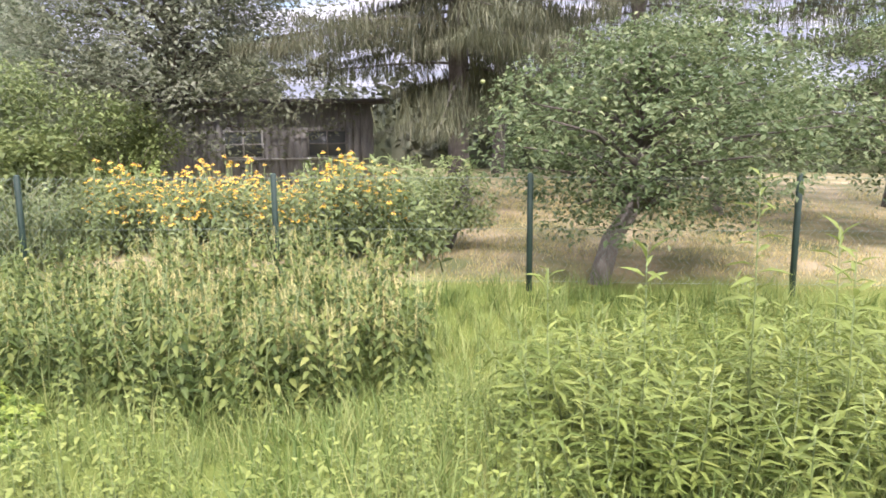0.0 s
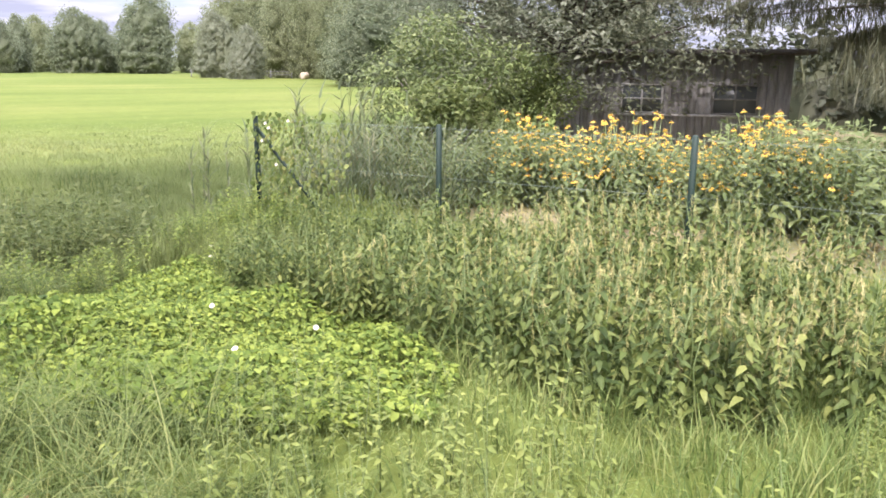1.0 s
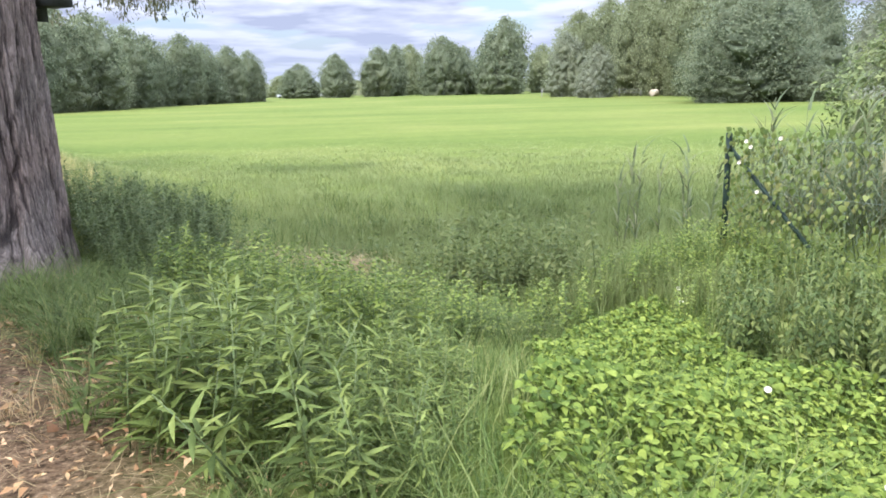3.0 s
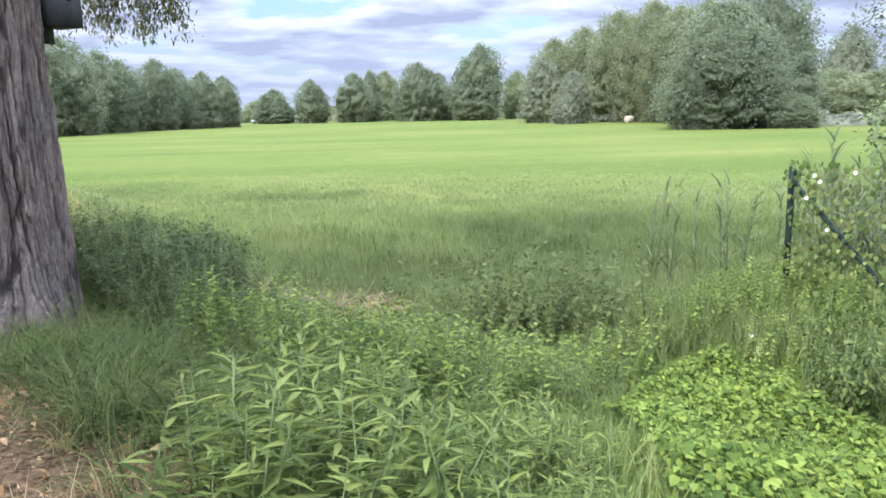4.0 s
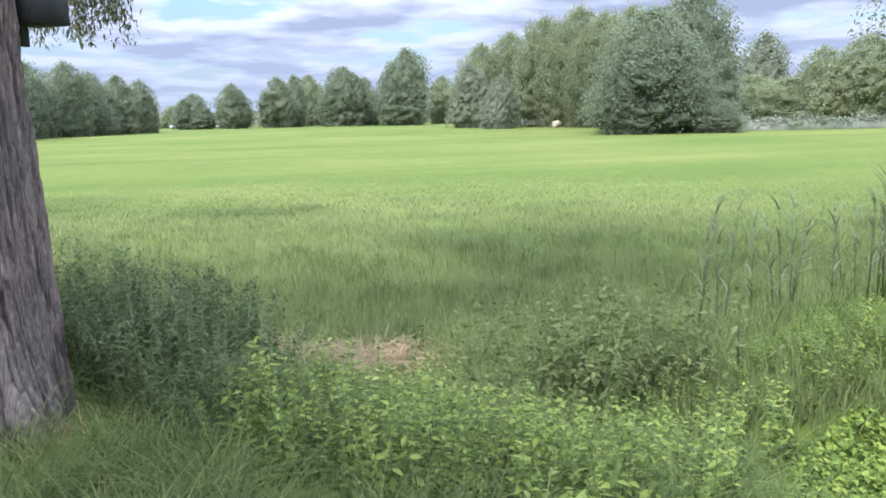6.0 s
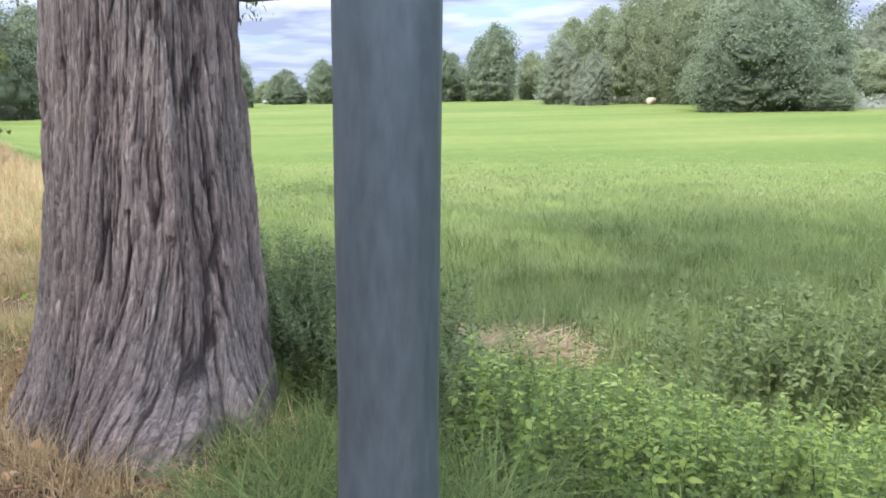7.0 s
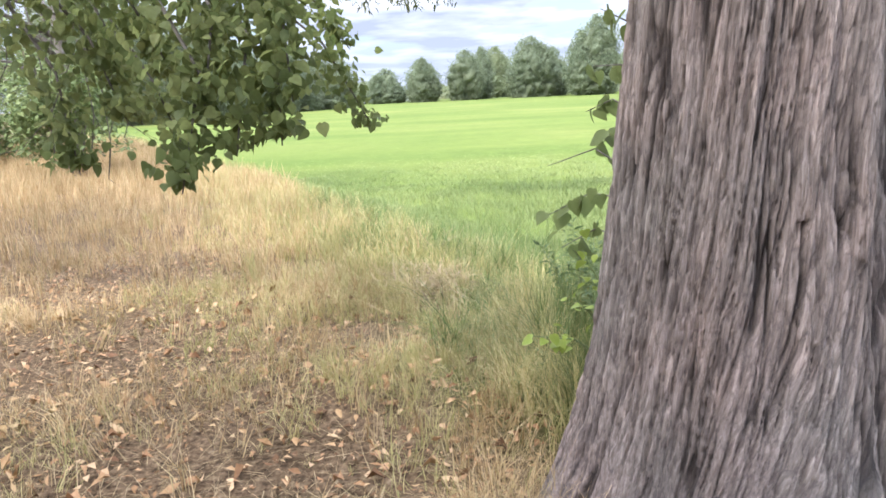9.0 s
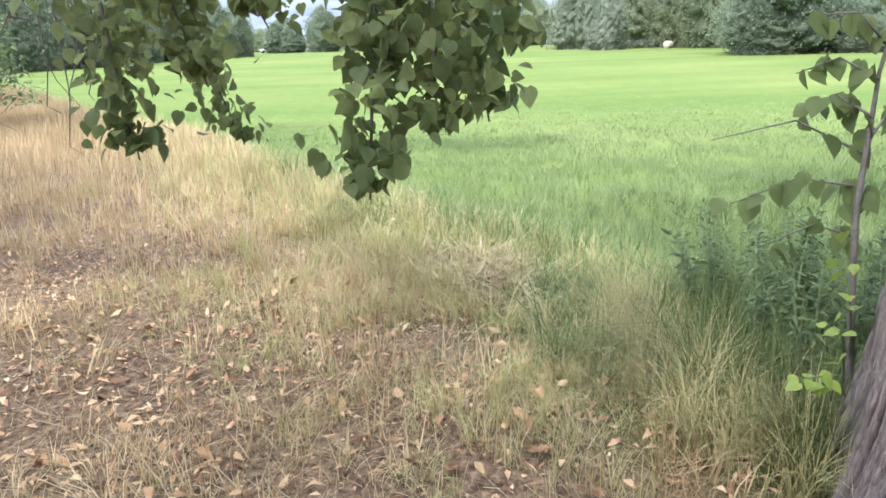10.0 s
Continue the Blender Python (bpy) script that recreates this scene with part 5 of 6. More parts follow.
def leaf_carpet():
    t = thing("bindweed_carpet", (2.7, 2.8, float(land(2.7, 2.8))))
    g = np.array(t.location)
    lf = [leaf(1, 0.66, 0.10, 0.25, 0.35), leaf(1, 0.55, 0.14, 0.15, 0.3), heart_leaf(0.95)]
    x, y = scatter_in(HOP, 17000)
    n = len(x)
    hump = 0.15 + 0.06 * np.sin(x * 3.1 + y) + 0.05 * np.sin(y * 4.3 - x * 1.2) + 0.05 * np.sin(x * 11 + 2 * np.sin(y * 7)) * np.sin(y * 9 - x * 3)
    z = land(x, y) + hump * rng.uniform(0.55, 1.0, n)
    P = np.stack([x, y, z], -1) - g
    R = rot_z(rng.normal(-2.6, 1.0, n)) @ rot_x(rng.normal(-0.25, 0.5, n)) @ rot_z(rng.normal(0, 0.4, n))
    s = rng.uniform(0.026, 0.056, n)
    near = np.argsort((x - 2.2) ** 2 + (y - 1.2) ** 2 - 4 * (hump * 0 + z))[:300]
    mes = [mesh_np("leaf", a[0], a[1], M["hop"]) for a in lf]
    for i in near:
        ob = part("leaf", mes[i % 3], t)
        ob.matrix_basis = Matrix.LocRotScale(Vector(P[i]), Matrix(R[i].tolist()).to_euler(), [s[i]] * 3)
    rest = np.setdiff1d(np.arange(n), near)
    V, T, S = spread(lf, P[rest], R[rest], s[rest])
    tagged(part("foliage", mesh_np("foliage", V, T, M["hop"]), t), kind="stuff")
    tagged(t, "dense carpet of bright green bindweed leaves on the bank", "bindweed")
    # white bindweed flowers: open funnels
    k = 9
    V, T = [], []
    for ring, (r, zz) in enumerate(((0.005, 0.0), (0.010, 0.025), (0.027, 0.04))):
        V += [(r * math.cos(6.283 * a / k), r * math.sin(6.283 * a / k), zz) for a in range(k)]
    for ring in range(2):
        for a in range(k):
            p, q = ring * k + a, ring * k + (a + 1) % k
            T += [(p, q, q + k), (p, q + k, p + k)]
    fm = mesh_np("white_bindweed_flower", np.array(V), np.array(T), M["white_petal"], smooth=True)
    spots = [(3.45, 1.93), (3.53, 4.95), (2.9, 2.5), (2.72, 1.35), (3.62, 5.2)]
    for fx, fy in spots:
        ob = new("bindweed_flower", fm)
        ob.location = (fx, fy, float(land(fx, fy)) + 0.15)
        ob.rotation_euler = (rng.uniform(0.4, 0.95), 0, rng.uniform(-0.9, 0.3))
        ob.scale = (0.75, 0.75, 0.75)
        tagged(ob, "white funnel-shaped bindweed flower among green leaves", "flower", "bindweed flowers")
    return fm


FLOWER = leaf_carpet()


def bushes_of_bank():
    # mugwort beside the trunk
    tp = [lance_plant(500 + k, 64, 0.105, 0.26, 0.35) for k in range(5)]
    x, y = scatter_in([(-1.85, 6.7), (-1.6, 6.2), (-1.1, 6.1), (-0.75, 6.6), (-0.45, 7.3), (-0.5, 7.9), (-0.85, 8.2), (-1.5, 8.1), (-1.9, 7.6)], 300)
    x2, y2 = scatter_in([(-2.75, 6.95), (-1.9, 7.3), (-1.5, 8.0), (-2.1, 8.7), (-2.75, 8.2)], 120)
    x3, y3 = scatter_in([(-1.55, 5.95), (-1.2, 5.5), (-0.6, 5.45), (-0.5, 6.3), (-1.1, 6.2)], 75)
    x, y = np.concatenate([x, x2, x3]), np.concatenate([y, y2, y3])
    s = rng.uniform(0.42, 0.88, len(x)) * (0.62 + 0.42 * smooth(5.5, 6.5, y))
    stuff("mugwort_bush", spread(tp, on_land(x, y, -0.02), any_turn(len(x), 0.32), np.stack([s * 1.1, s * 1.1, s * 1.0], -1)), [M["dark"], M["green_stem"]], "dark green mugwort bush growing beside the old trunk", "bush")
    ta = [arch_tuft(40, 0.8, 0.007, 540 + k) for k in range(3)] + [tuft(30, 0.75, 0.006, 0.25, 0.07, 545 + k) for k in range(3)]
    x, y = scatter_in([(-2.95, 8.0), (-2.98, 6.9), (-2.95, 6.55), (-2.7, 6.9), (-2.0, 7.2), (-1.6, 8.5), (-2.2, 9.1), (-2.65, 8.6)], 110)
    x2, y2 = scatter_in([(-3.3, 6.75), (-2.85, 6.5), (-2.85, 7.6), (-2.75, 8.7), (-3.05, 8.6), (-3.2, 7.6)], 75)
    stuff("hollow_edge_grass", spread(ta, on_land(x2, y2, -0.02), any_turn(len(x2), 0.22), rng.uniform(0.35, 0.85, len(x2))), M["yellow_grass"], "half-dry grass leaning over the edge of the hollow", "grass")
    x2, y2 = scatter_in([(-2.95, 6.7), (-2.75, 6.7), (-2.75, 7.8), (-2.95, 8.2)], 25)
    x, y = np.concatenate([x, x2]), np.concatenate([y, y2])
    stuff("darkened_grass", spread(ta, on_land(x, y, -0.02), any_turn(len(x), 0.15), rng.uniform(0.5, 1.1, len(x))), M["shade_tinted_grass"], "tall grass behind the trunk, its green darkened for shade", "grass")
    # small bramble shrub on the bank
    tp = [lance_plant(520 + k, 30, 0.11, 0.45) for k in range(4)]
    x = 2.3 + rng.normal(0, 0.55, 170); y = 7.1 + rng.normal(0, 0.4, 170)
    s = rng.uniform(0.4, 1.0, 170)
    stuff("bramble_shrub", spread(tp, on_land(x, y, -0.02), any_turn(170, 0.3), np.stack([s * 1.1, s * 1.1, s * 1.1], -1)), [M["shrub"], M["green_stem"]], "small dark bramble shrub with bare tips", "shrub")


bushes_of_bank()


def reed_mesh(seed):
    r = np.random.default_rng(seed)
    lf = blade(1, 0.085, 0.45, 3)
    bits = [(*tube([(0, 0, 0), (0.01, 0, 0.8), (0.03, 0.01, 1.5)], [0.006, 0.005, 0.003], 4)[:2], 0)]
    for k in range(11):
        bits.append(place(lf, (0.01, 0, 0.3 + 0.11 * k), yaw=r.uniform(0, 6.28), pitch=-0.35 + r.normal(0, 0.3), s=0.34, slot=0))
    V, T, S = join(*bits)
    return mesh_np("reed", V, T, M["reed"])


def reeds():
    kinds = [reed_mesh(600), reed_mesh(601), reed_mesh(602), reed_mesh(603)]
    spots = [(4.5, 8.95, 1.15, 0), (4.42, 8.35, 1.05, 1), (4.6, 8.7, 0.95, 0), (4.3, 8.6, 0.85, 2), (5.0, 8.0, 0.9, 1), (4.75, 8.3, 0.85, 2)]
    for k in range(10):
        spots.append((rng.uniform(4.95, 6.2), rng.uniform(5.7, 6.9), rng.uniform(0.92, 1.08), k % 4))
    for k in range(15):
        spots.append((rng.uniform(5.0, 7.6), rng.uniform(6.9, 9.0), rng.uniform(0.68, 0.95), 2 + k % 2 if k % 5 else 0))
    for x, y, s, k in spots:
        ob = new("reed", kinds[k])
        ob.location = (x, y, float(land(x, y)) - 0.03)
        ob.rotation_euler = (rng.normal(0, 0.07), rng.normal(0, 0.07), rng.uniform(0, 6.28))
        ob.scale = (1.1, 1.1, s)
        tagged(ob, "grey-green reed with stiff pointed leaves", "reed", "reeds behind the fence")


reeds()


def reed_bed():
    """Dry reeds and stalks crowded behind the corner of the fence."""
    r1 = [reed_plain(610 + k) for k in range(4)]
    x, y = scatter_in([(4.9, 6.0), (5.9, 4.1), (7.2, 5.0), (8.2, 7.2), (7.0, 8.6), (5.6, 7.6)], 260)
    s = rng.uniform(0.6, 1.0, len(x))
    stuff("reed_bed", spread(r1, on_land(x, y, -0.02), any_turn(len(x), 0.22), np.stack([s * 1.1, s * 1.1, s * 0.82], -1)), M["reed"], "crowded half-dry reeds behind the fence corner", "reeds")


def reed_plain(seed):
    r = np.random.default_rng(seed)
    lf = blade(1, 0.06, 0.4, 3)
    bits = [tube([(0, 0, 0), (0.02, 0, 0.8), (0.05, 0.02, 1.5)], [0.006, 0.005, 0.003], 3)[:2]]
    for k in range(10):
        bits.append(place(lf, (0.02, 0, 0.25 + 0.12 * k), yaw=r.uniform(0, 6.28), pitch=-0.6 + r.normal(0, 0.4), s=0.36))
    return join(*bits)


reed_bed()

# ---------------------------------------------------------------- the garden fence
POSTS = [(4.44, 6.0), (5.61, 3.81), (6.91, 1.68), (8.09, -0.53), (9.17, -2.79), (10.35, -5.0)]


def fence():
    t = thing("chain_link_fence", (POSTS[0][0], POSTS[0][1], -0.15))
    g = Vector(t.location)
    top = 1.0 + 0.15
    pm = mesh_np("post", *tube([(0, 0, -0.4), (0, 0, top), (0, 0, top + 0.012)], [0.030, 0.030, 0.012], 14)[:2], M["post"], smooth=True)
    for x, y in POSTS:
        ob = part("post", pm, t)
        ob.location = (x - g.x, y - g.y, 0)
    for (x0, y0), (x1, y1) in zip(POSTS, POSTS[1:]):
        a, b = Vector((x0 - g.x, y0 - g.y, 0)), Vector((x1 - g.x, y1 - g.y, 0))
        d = b - a
        for h in (0.10, 0.62, 1.12):
            part("tension_wire", mesh_np("tension_wire", *tube([a + Vector((0, 0, h)), a.lerp(b, 0.5) + Vector((0, 0, h - 0.008)), b + Vector((0, 0, h))], [0.0022] * 3, 4)[:2], M["wire"]), t)
        # woven wires: each zigzags from top to bottom between its neighbours
        pitch, rows = 0.062, 17
        cols = int(d.length / pitch)
        u = d.normalized()
        out = Vector((-u.y, u.x, 0))
        bits = []
        for c in range(cols):
            pts = [a + u * ((c + 0.5 + (0.5 if r % 2 else -0.5)) * pitch) + out * (0.004 if r % 2 else -0.004) + Vector((0, 0, 0.08 + r * pitch)) for r in range(rows + 1)]
            bits.append(tube(pts, [0.0019] * len(pts), 3))
        V, T, S = join(*bits)
        tagged(part("wire_mesh", mesh_np("wire_mesh", V, T, M["wire"]), t), kind="stuff")
    a = Vector((0, 0, top - 0.12))
    u = Vector((FENCE_DIR.x, FENCE_DIR.y, 0))
    part("brace", mesh_np("brace", *tube([a, a + u * 1.15 + Vector((0, 0, -1.15))], [0.021, 0.021], 12)[:2], M["post"], smooth=True), t, "slanting green brace of the corner post")
    tagged(t, "green chain-link garden fence with round steel posts", "fence")


fence()


def fence_vine():
    t = thing("fence_vine", (POSTS[0][0], POSTS[0][1], -0.15))
    n = 850
    s = rng.beta(1.0, 1.5, n) * 1.45
    h = 1.22 * rng.random(n) ** 0.8 * np.clip(1.12 - 0.12 * s, 0.5, 1)
    o = rng.normal(0, 0.07, n)
    P = np.stack([FENCE_DIR.x * s - FENCE_OUT.x * (o + 0.02), FENCE_DIR.y * s - FENCE_OUT.y * (o + 0.02), h], -1)
    yaw = math.atan2(-FENCE_OUT.y, -FENCE_OUT.x) - math.pi / 2
    R = rot_z(yaw + rng.normal(0, 0.7, n)) @ rot_x(rng.normal(-1.0, 0.4, n))
    lf = [heart_leaf(1.0), leaf(1, 0.6, 0.1, 0.25)]
    sc = rng.uniform(0.034, 0.062, n)
    me = [mesh_np("leaf", a[0], a[1], M["vine"]) for a in lf]
    for i in range(280):
        ob = part("leaf", me[i % 2], t)
        ob.matrix_basis = Matrix.LocRotScale(Vector(P[i]), Matrix(R[i].tolist()).to_euler(), [sc[i]] * 3)
    V, T, S = spread(lf, P[280:], R[280:], sc[280:])
    tagged(part("foliage", mesh_np("foliage", V, T, M["vine"]), t), kind="stuff")
    for k in range(7):
        s0 = 0.08 + 0.17 * k
        pts = [(FENCE_DIR.x * (s0 + 0.05 * math.sin(j * 1.7)), FENCE_DIR.y * (s0 + 0.05 * math.sin(j * 1.7)), 0.02 + 0.27 * j) for j in range(5)]
        part("stem", mesh_np("stem", *tube(pts, [0.004] * 5, 4)[:2], M["green_stem"]), t)
    tagged(t, "climbing bindweed covering the corner panel of the fence", "vine")
    for s0, h0 in ((0.28, 1.08), (0.33, 1.03), (0.42, 0.62), (0.62, 1.12), (0.22, 0.88)):
        ob = new("bindweed_flower", FLOWER)
        ob.location = (POSTS[0][0] + FENCE_DIR.x * s0 - FENCE_OUT.x * 0.12, POSTS[0][1] + FENCE_DIR.y * s0 - FENCE_OUT.y * 0.12, h0 - 0.15)
        ob.rotation_euler = (1.1, 0, math.atan2(-FENCE_OUT.y, -FENCE_OUT.x) + math.pi / 2)
        ob.scale = (0.75, 0.75, 0.75)
        tagged(ob, "white bindweed flower on the fence vine", "flower", "bindweed flowers")


fence_vine()

# ---------------------------------------------------------------- the garden


def coneflower(seed):
    """One stem with leaves and a yellow flower on top."""
    r = np.random.default_rng(seed)
    lf = leaf(1, 0.4, 0.06, 0.3)
    lx, ly = r.normal(0, 0.08, 2)
    bits = [(*tube([(0, 0, 0), (lx * .4, ly * .4, 0.5), (lx, ly, 1.0)], [0.006, 0.005, 0.003], 3)[:2], 2)]
    for k in range(15):
        f = 0.15 + 0.7 * k / 15
        bits.append(place(lf, (lx * f * f, ly * f * f, f), yaw=k * 2.4, pitch=-0.2 + r.normal(0, 0.3), s=0.13 * r.uniform(0.7, 1.2), slot=0))
    pet = leaf(1, 0.42, 0.03, 0.35, 0.5)
    for h in range(4):
        ox, oy, oz = (0, 0, 0) if h == 0 else (r.normal(0, 0.08), r.normal(0, 0.08), -r.uniform(0.05, 0.5))
        for k in range(9):
            bits.append(place(pet, (lx + ox, ly + oy, 1.0 + oz), yaw=k * 0.698, pitch=-0.15, s=0.039, slot=1))
        b = ball(0.013, 1)
        bits.append((b[0] + np.array((lx + ox, ly + oy, 1.005 + oz)), b[1], 3))
    return join(*bits)


def coneflower_thing(seed):
    """A single plant: leafy stem and three flowers, each with its cone."""
    r = np.random.default_rng(seed)
    t = thing("coneflower", (0, 0, 0))
    lf = leaf(1, 0.4, 0.06, 0.3)
    lx, ly = r.normal(0, 0.08, 2)
    part("stem", mesh_np("stem", *tube([(0, 0, 0), (lx * .4, ly * .4, 0.5), (lx, ly, 1.0)], [0.006, 0.005, 0.003], 4)[:2], M["green_stem"]), t)
    bits = []
    for k in range(15):
        f = 0.15 + 0.7 * k / 15
        bits.append(place(lf, (lx * f * f, ly * f * f, f), yaw=k * 2.4, pitch=-0.2 + r.normal(0, 0.3), s=0.13 * r.uniform(0.7, 1.2)))
    V, T, S = join(*bits)
    tagged(part("foliage", mesh_np("foliage", V, T, M["garden"]), t), kind="stuff")
    V, T, S = join(*[place(leaf(1, 0.42, 0.03, 0.35, 0.5), (0, 0, 0), yaw=k * 0.698, pitch=-0.15 + 0.1 * (k % 2), s=0.037) for k in range(9)])
    petals = mesh_np("flower", V, T, M["petal"])
    cone = mesh_np("cone", *ball(0.014, 1), M["cone"])
    for h in range(4):
        ox, oy, oz = (0, 0, 0) if h == 0 else (r.normal(0, 0.08), r.normal(0, 0.08), -r.uniform(0.05, 0.5))
        f = part("flower", petals, t, "yellow flower with drooping petals")
        f.location = (lx + ox, ly + oy, 1.0 + oz)
        f.rotation_euler = (r.normal(0, 0.3), r.normal(0, 0.3), 0)
        part("cone", cone, f).location = (0, 0, 0.006)
    return tagged(t, "yellow coneflower in bloom behind the garden fence", "flower", "coneflowers behind the fence")


def flower_bed():
    tp = [coneflower(700 + k) for k in range(6)]
    a, b = np.array((7.35, 5.4)), np.array((9.35, 1.75))
    n = 430
    f = rng.random(n)
    side = np.array((0.87, 0.49))
    P = a + (b - a) * f[:, None] + side * rng.normal(0, 0.42, n)[:, None]
    k = (in_garden(P[:, 0], P[:, 1]) > 0.25) & ((f > 0.14) | (rng.random(n) < 0.2))
    P, f = P[k], f[k]
    s = rng.uniform(0.66, 1.0, len(P)) * (0.95 + 0.13 * np.sin(f * 17) + 0.06 * np.sin(f * 41)) * 1.16
    # those along the fence stand singly
    order = np.argsort(in_garden(P[:, 0], P[:, 1]))
    first = [coneflower_thing(740 + k) for k in range(6)]
    for k, i in reversed(list(enumerate(order[:170]))):
        m = pose(P[i, 0], P[i, 1], float(land(P[i, 0], P[i, 1])) - 0.02, math.degrees(rng.normal(0, 0.1)), math.degrees(rng.normal(0, 0.1)), rng.uniform(0, 360)) @ Matrix.Scale(s[i], 4)
        if k < 6:
            first[k].matrix_world = m
        else:
            copy_thing(first[k % 6], m)
    P, s = P[order[170:]], s[order[170:]]
    stuff("coneflower_bed", spread(tp, on_land(P[:, 0], P[:, 1], -0.02), any_turn(len(P), 0.1), np.stack([s, s, s], -1)), [M["garden"], M["petal"], M["green_stem"], M["cone"]], "bed of yellow coneflowers in bloom behind the fence", "flowers")
    # green growth in front of and between the flowers
    tg = [lance_plant(720 + k, 24, 0.12, 0.42) for k in range(5)]
    n = 420
    f = rng.uniform(-0.25, 1.12, n)
    P = a + (b - a) * f[:, None] + side * rng.normal(-0.15, 0.45, n)[:, None]
    k = in_garden(P[:, 0], P[:, 1]) > 0.12
    P, f = P[k], f[k]
    s = rng.uniform(0.7, 1.05, len(P)) * np.where(f > 0.7, 1.22, 1.0)
    stuff("garden_perennials", spread(tg, on_land(P[:, 0], P[:, 1], -0.02), any_turn(len(P), 0.16), np.stack([s * 1.2, s * 1.2, s], -1)), [M["garden"], M["green_stem"]], "green perennials crowded along the garden fence", "plants")


flower_bed()


def lawn():
    """Short half-dry grass of the garden lawn."""
    tp = [tuft(9, 0.07, 0.009, 0.05, 0.07, 770 + s, 1) for s in range(4)]
    n = 9000
    x, y = rng.uniform(6.5, 20, n), rng.uniform(-9, 5, n)
    k = (in_garden(x, y) > 0.3) & (along_fence(x, y) > 2.0) & (np.sin(x * 1.3 + np.sin(y)) + np.sin(y * 1.7 - x * 0.6) + rng.normal(0, 0.6, n) > -0.3)
    x, y = x[k], y[k]
    stuff("lawn_grass", spread(tp, on_land(x, y, -0.005), any_turn(len(x), 0.2), rng.uniform(0.6, 1.5, len(x))), M["yellow_grass"], "short half-dry grass of the garden lawn", "grass")


lawn()


def shrub(name, x, y, r, h, mat, n, size, label, category="bush", lift=0.1):
    t = thing(name, (x, y, float(land(x, y))))
    lf = [leaf(1, 0.5, 0.08, 0.25)]
    bits = []
    m = 22
    for k in range(m):
        a, q = rng.uniform(0, 6.28), math.sqrt(rng.random()) * 0.72
        z = rng.uniform(0.14, 0.86)
        w = math.sin(math.pi * (0.15 + 0.8 * z)) * r
        bits.append(leaf_cloud((q * w * math.cos(a), q * w * math.sin(a), lift + z * h), (r * 0.36, r * 0.36, h * 0.16), n // m, size, lf))
    V, T, S = join(*bits)
    part("foliage", mesh_np("foliage", V, T, mat), t)
    for k in range(8):
        a = k * 0.8
        st = tube([(0.05 * math.cos(a), 0.05 * math.sin(a), -0.1), (r * 0.3 * math.cos(a), r * 0.3 * math.sin(a), h * 0.45), (r * 0.5 * math.cos(a), r * 0.5 * math.sin(a), h * 0.62)], [0.03, 0.018, 0.006], 5)
        part("stem", mesh_np("stem", *st[:2], M["branch"]), t)
    return tagged(t, label, category)


shrub("snowberry_bush", 10.0, 1.55, 0.85, 1.15, M["garden"], 3600, 0.075, "rounded pale green shrub beside the flower bed")
shrub("garden_bush", 8.0, 7.5, 1.6, 2.5, M["garden"], 7500, 0.085, "tall loose green bush behind the fence")
shrub("elder_bush", 9.6, 7.6, 1.3, 2.0, M["garden"], 5000, 0.09, "dark leafy bush before the plum tree")
shrub("elder_bush", 7.0, 6.1, 1.0, 1.5, M["shrub"], 3600, 0.09, "leafy green bush behind the flowers")


def broad_tree(name, x, y, h, r, mat, leaves, size, label, trunk_r=0.16, low=0.25, lobes=34, bend=0.0, fruit=0, dense=1.0, bark="branch"):
    t = thing(name, (x, y, float(land(x, y))))
    pts = [(0, 0, -0.25), (bend * 0.3, -bend * 0.2, h * low * 0.5), (bend, -bend * 0.5, h * low), (bend * 1.1, -bend * 0.4, h * 0.6), (bend, 0, h * 0.92)]
    part("trunk", mesh_np("trunk", *tube(pts, [trunk_r * 1.25, trunk_r, trunk_r * 0.85, trunk_r * 0.45, trunk_r * 0.1], 12)[:2], M[bark], smooth=True), t)
    lf = [leaf(1, 0.52, 0.1, 0.2)]
    bits = []
    for k in range(lobes):
        a = k * 2.4
        f = (k + 0.5) / lobes
        z = low * h * 0.85 + f * (1 - low * 0.85) * h * 0.93
        w = r * (0.45 + 0.75 * math.sin(math.pi * min(1, 0.12 + f * 0.92))) * 0.8
        q = rng.uniform(0.35, 1.12)
        e = (bend + w * q * math.cos(a), -0.7 * bend + w * q * math.sin(a), z)
        s = z - (0.15 + 0.35 * q) * r * 0.6
        root = (bend, -bend * 0.4, max(low * h * 0.8, s))
        mid = tuple((np.array(root) + np.array(e)) / 2 + np.array((0, 0, 0.08 * r)))
        limb = tube([root, mid, e], [trunk_r * 0.4, trunk_r * 0.2, trunk_r * 0.05], 5)
        part("limb", mesh_np("limb", *limb[:2], M["twig"]), t)
        bits.append(leaf_cloud(e, (r * 0.33 * dense, r * 0.33 * dense, r * 0.25 * dense), leaves // lobes, size, lf))
    V, T, S = join(*bits)
    part("crown", mesh_np("crown", V, T, mat), t)
    if fruit:
        fm = mesh_np("apple", *ball(0.026, 2), M["apple_fruit"], smooth=True)
        for k in range(fruit):
            ob = part("apple", fm, t)
            a, q = rng.uniform(0, 6.28), rng.uniform(0.5, 1)
            ob.location = (bend + r * q * math.cos(a), r * q * math.sin(a), rng.uniform(low * h, h * 0.8))
    return tagged(t, label, "tree")


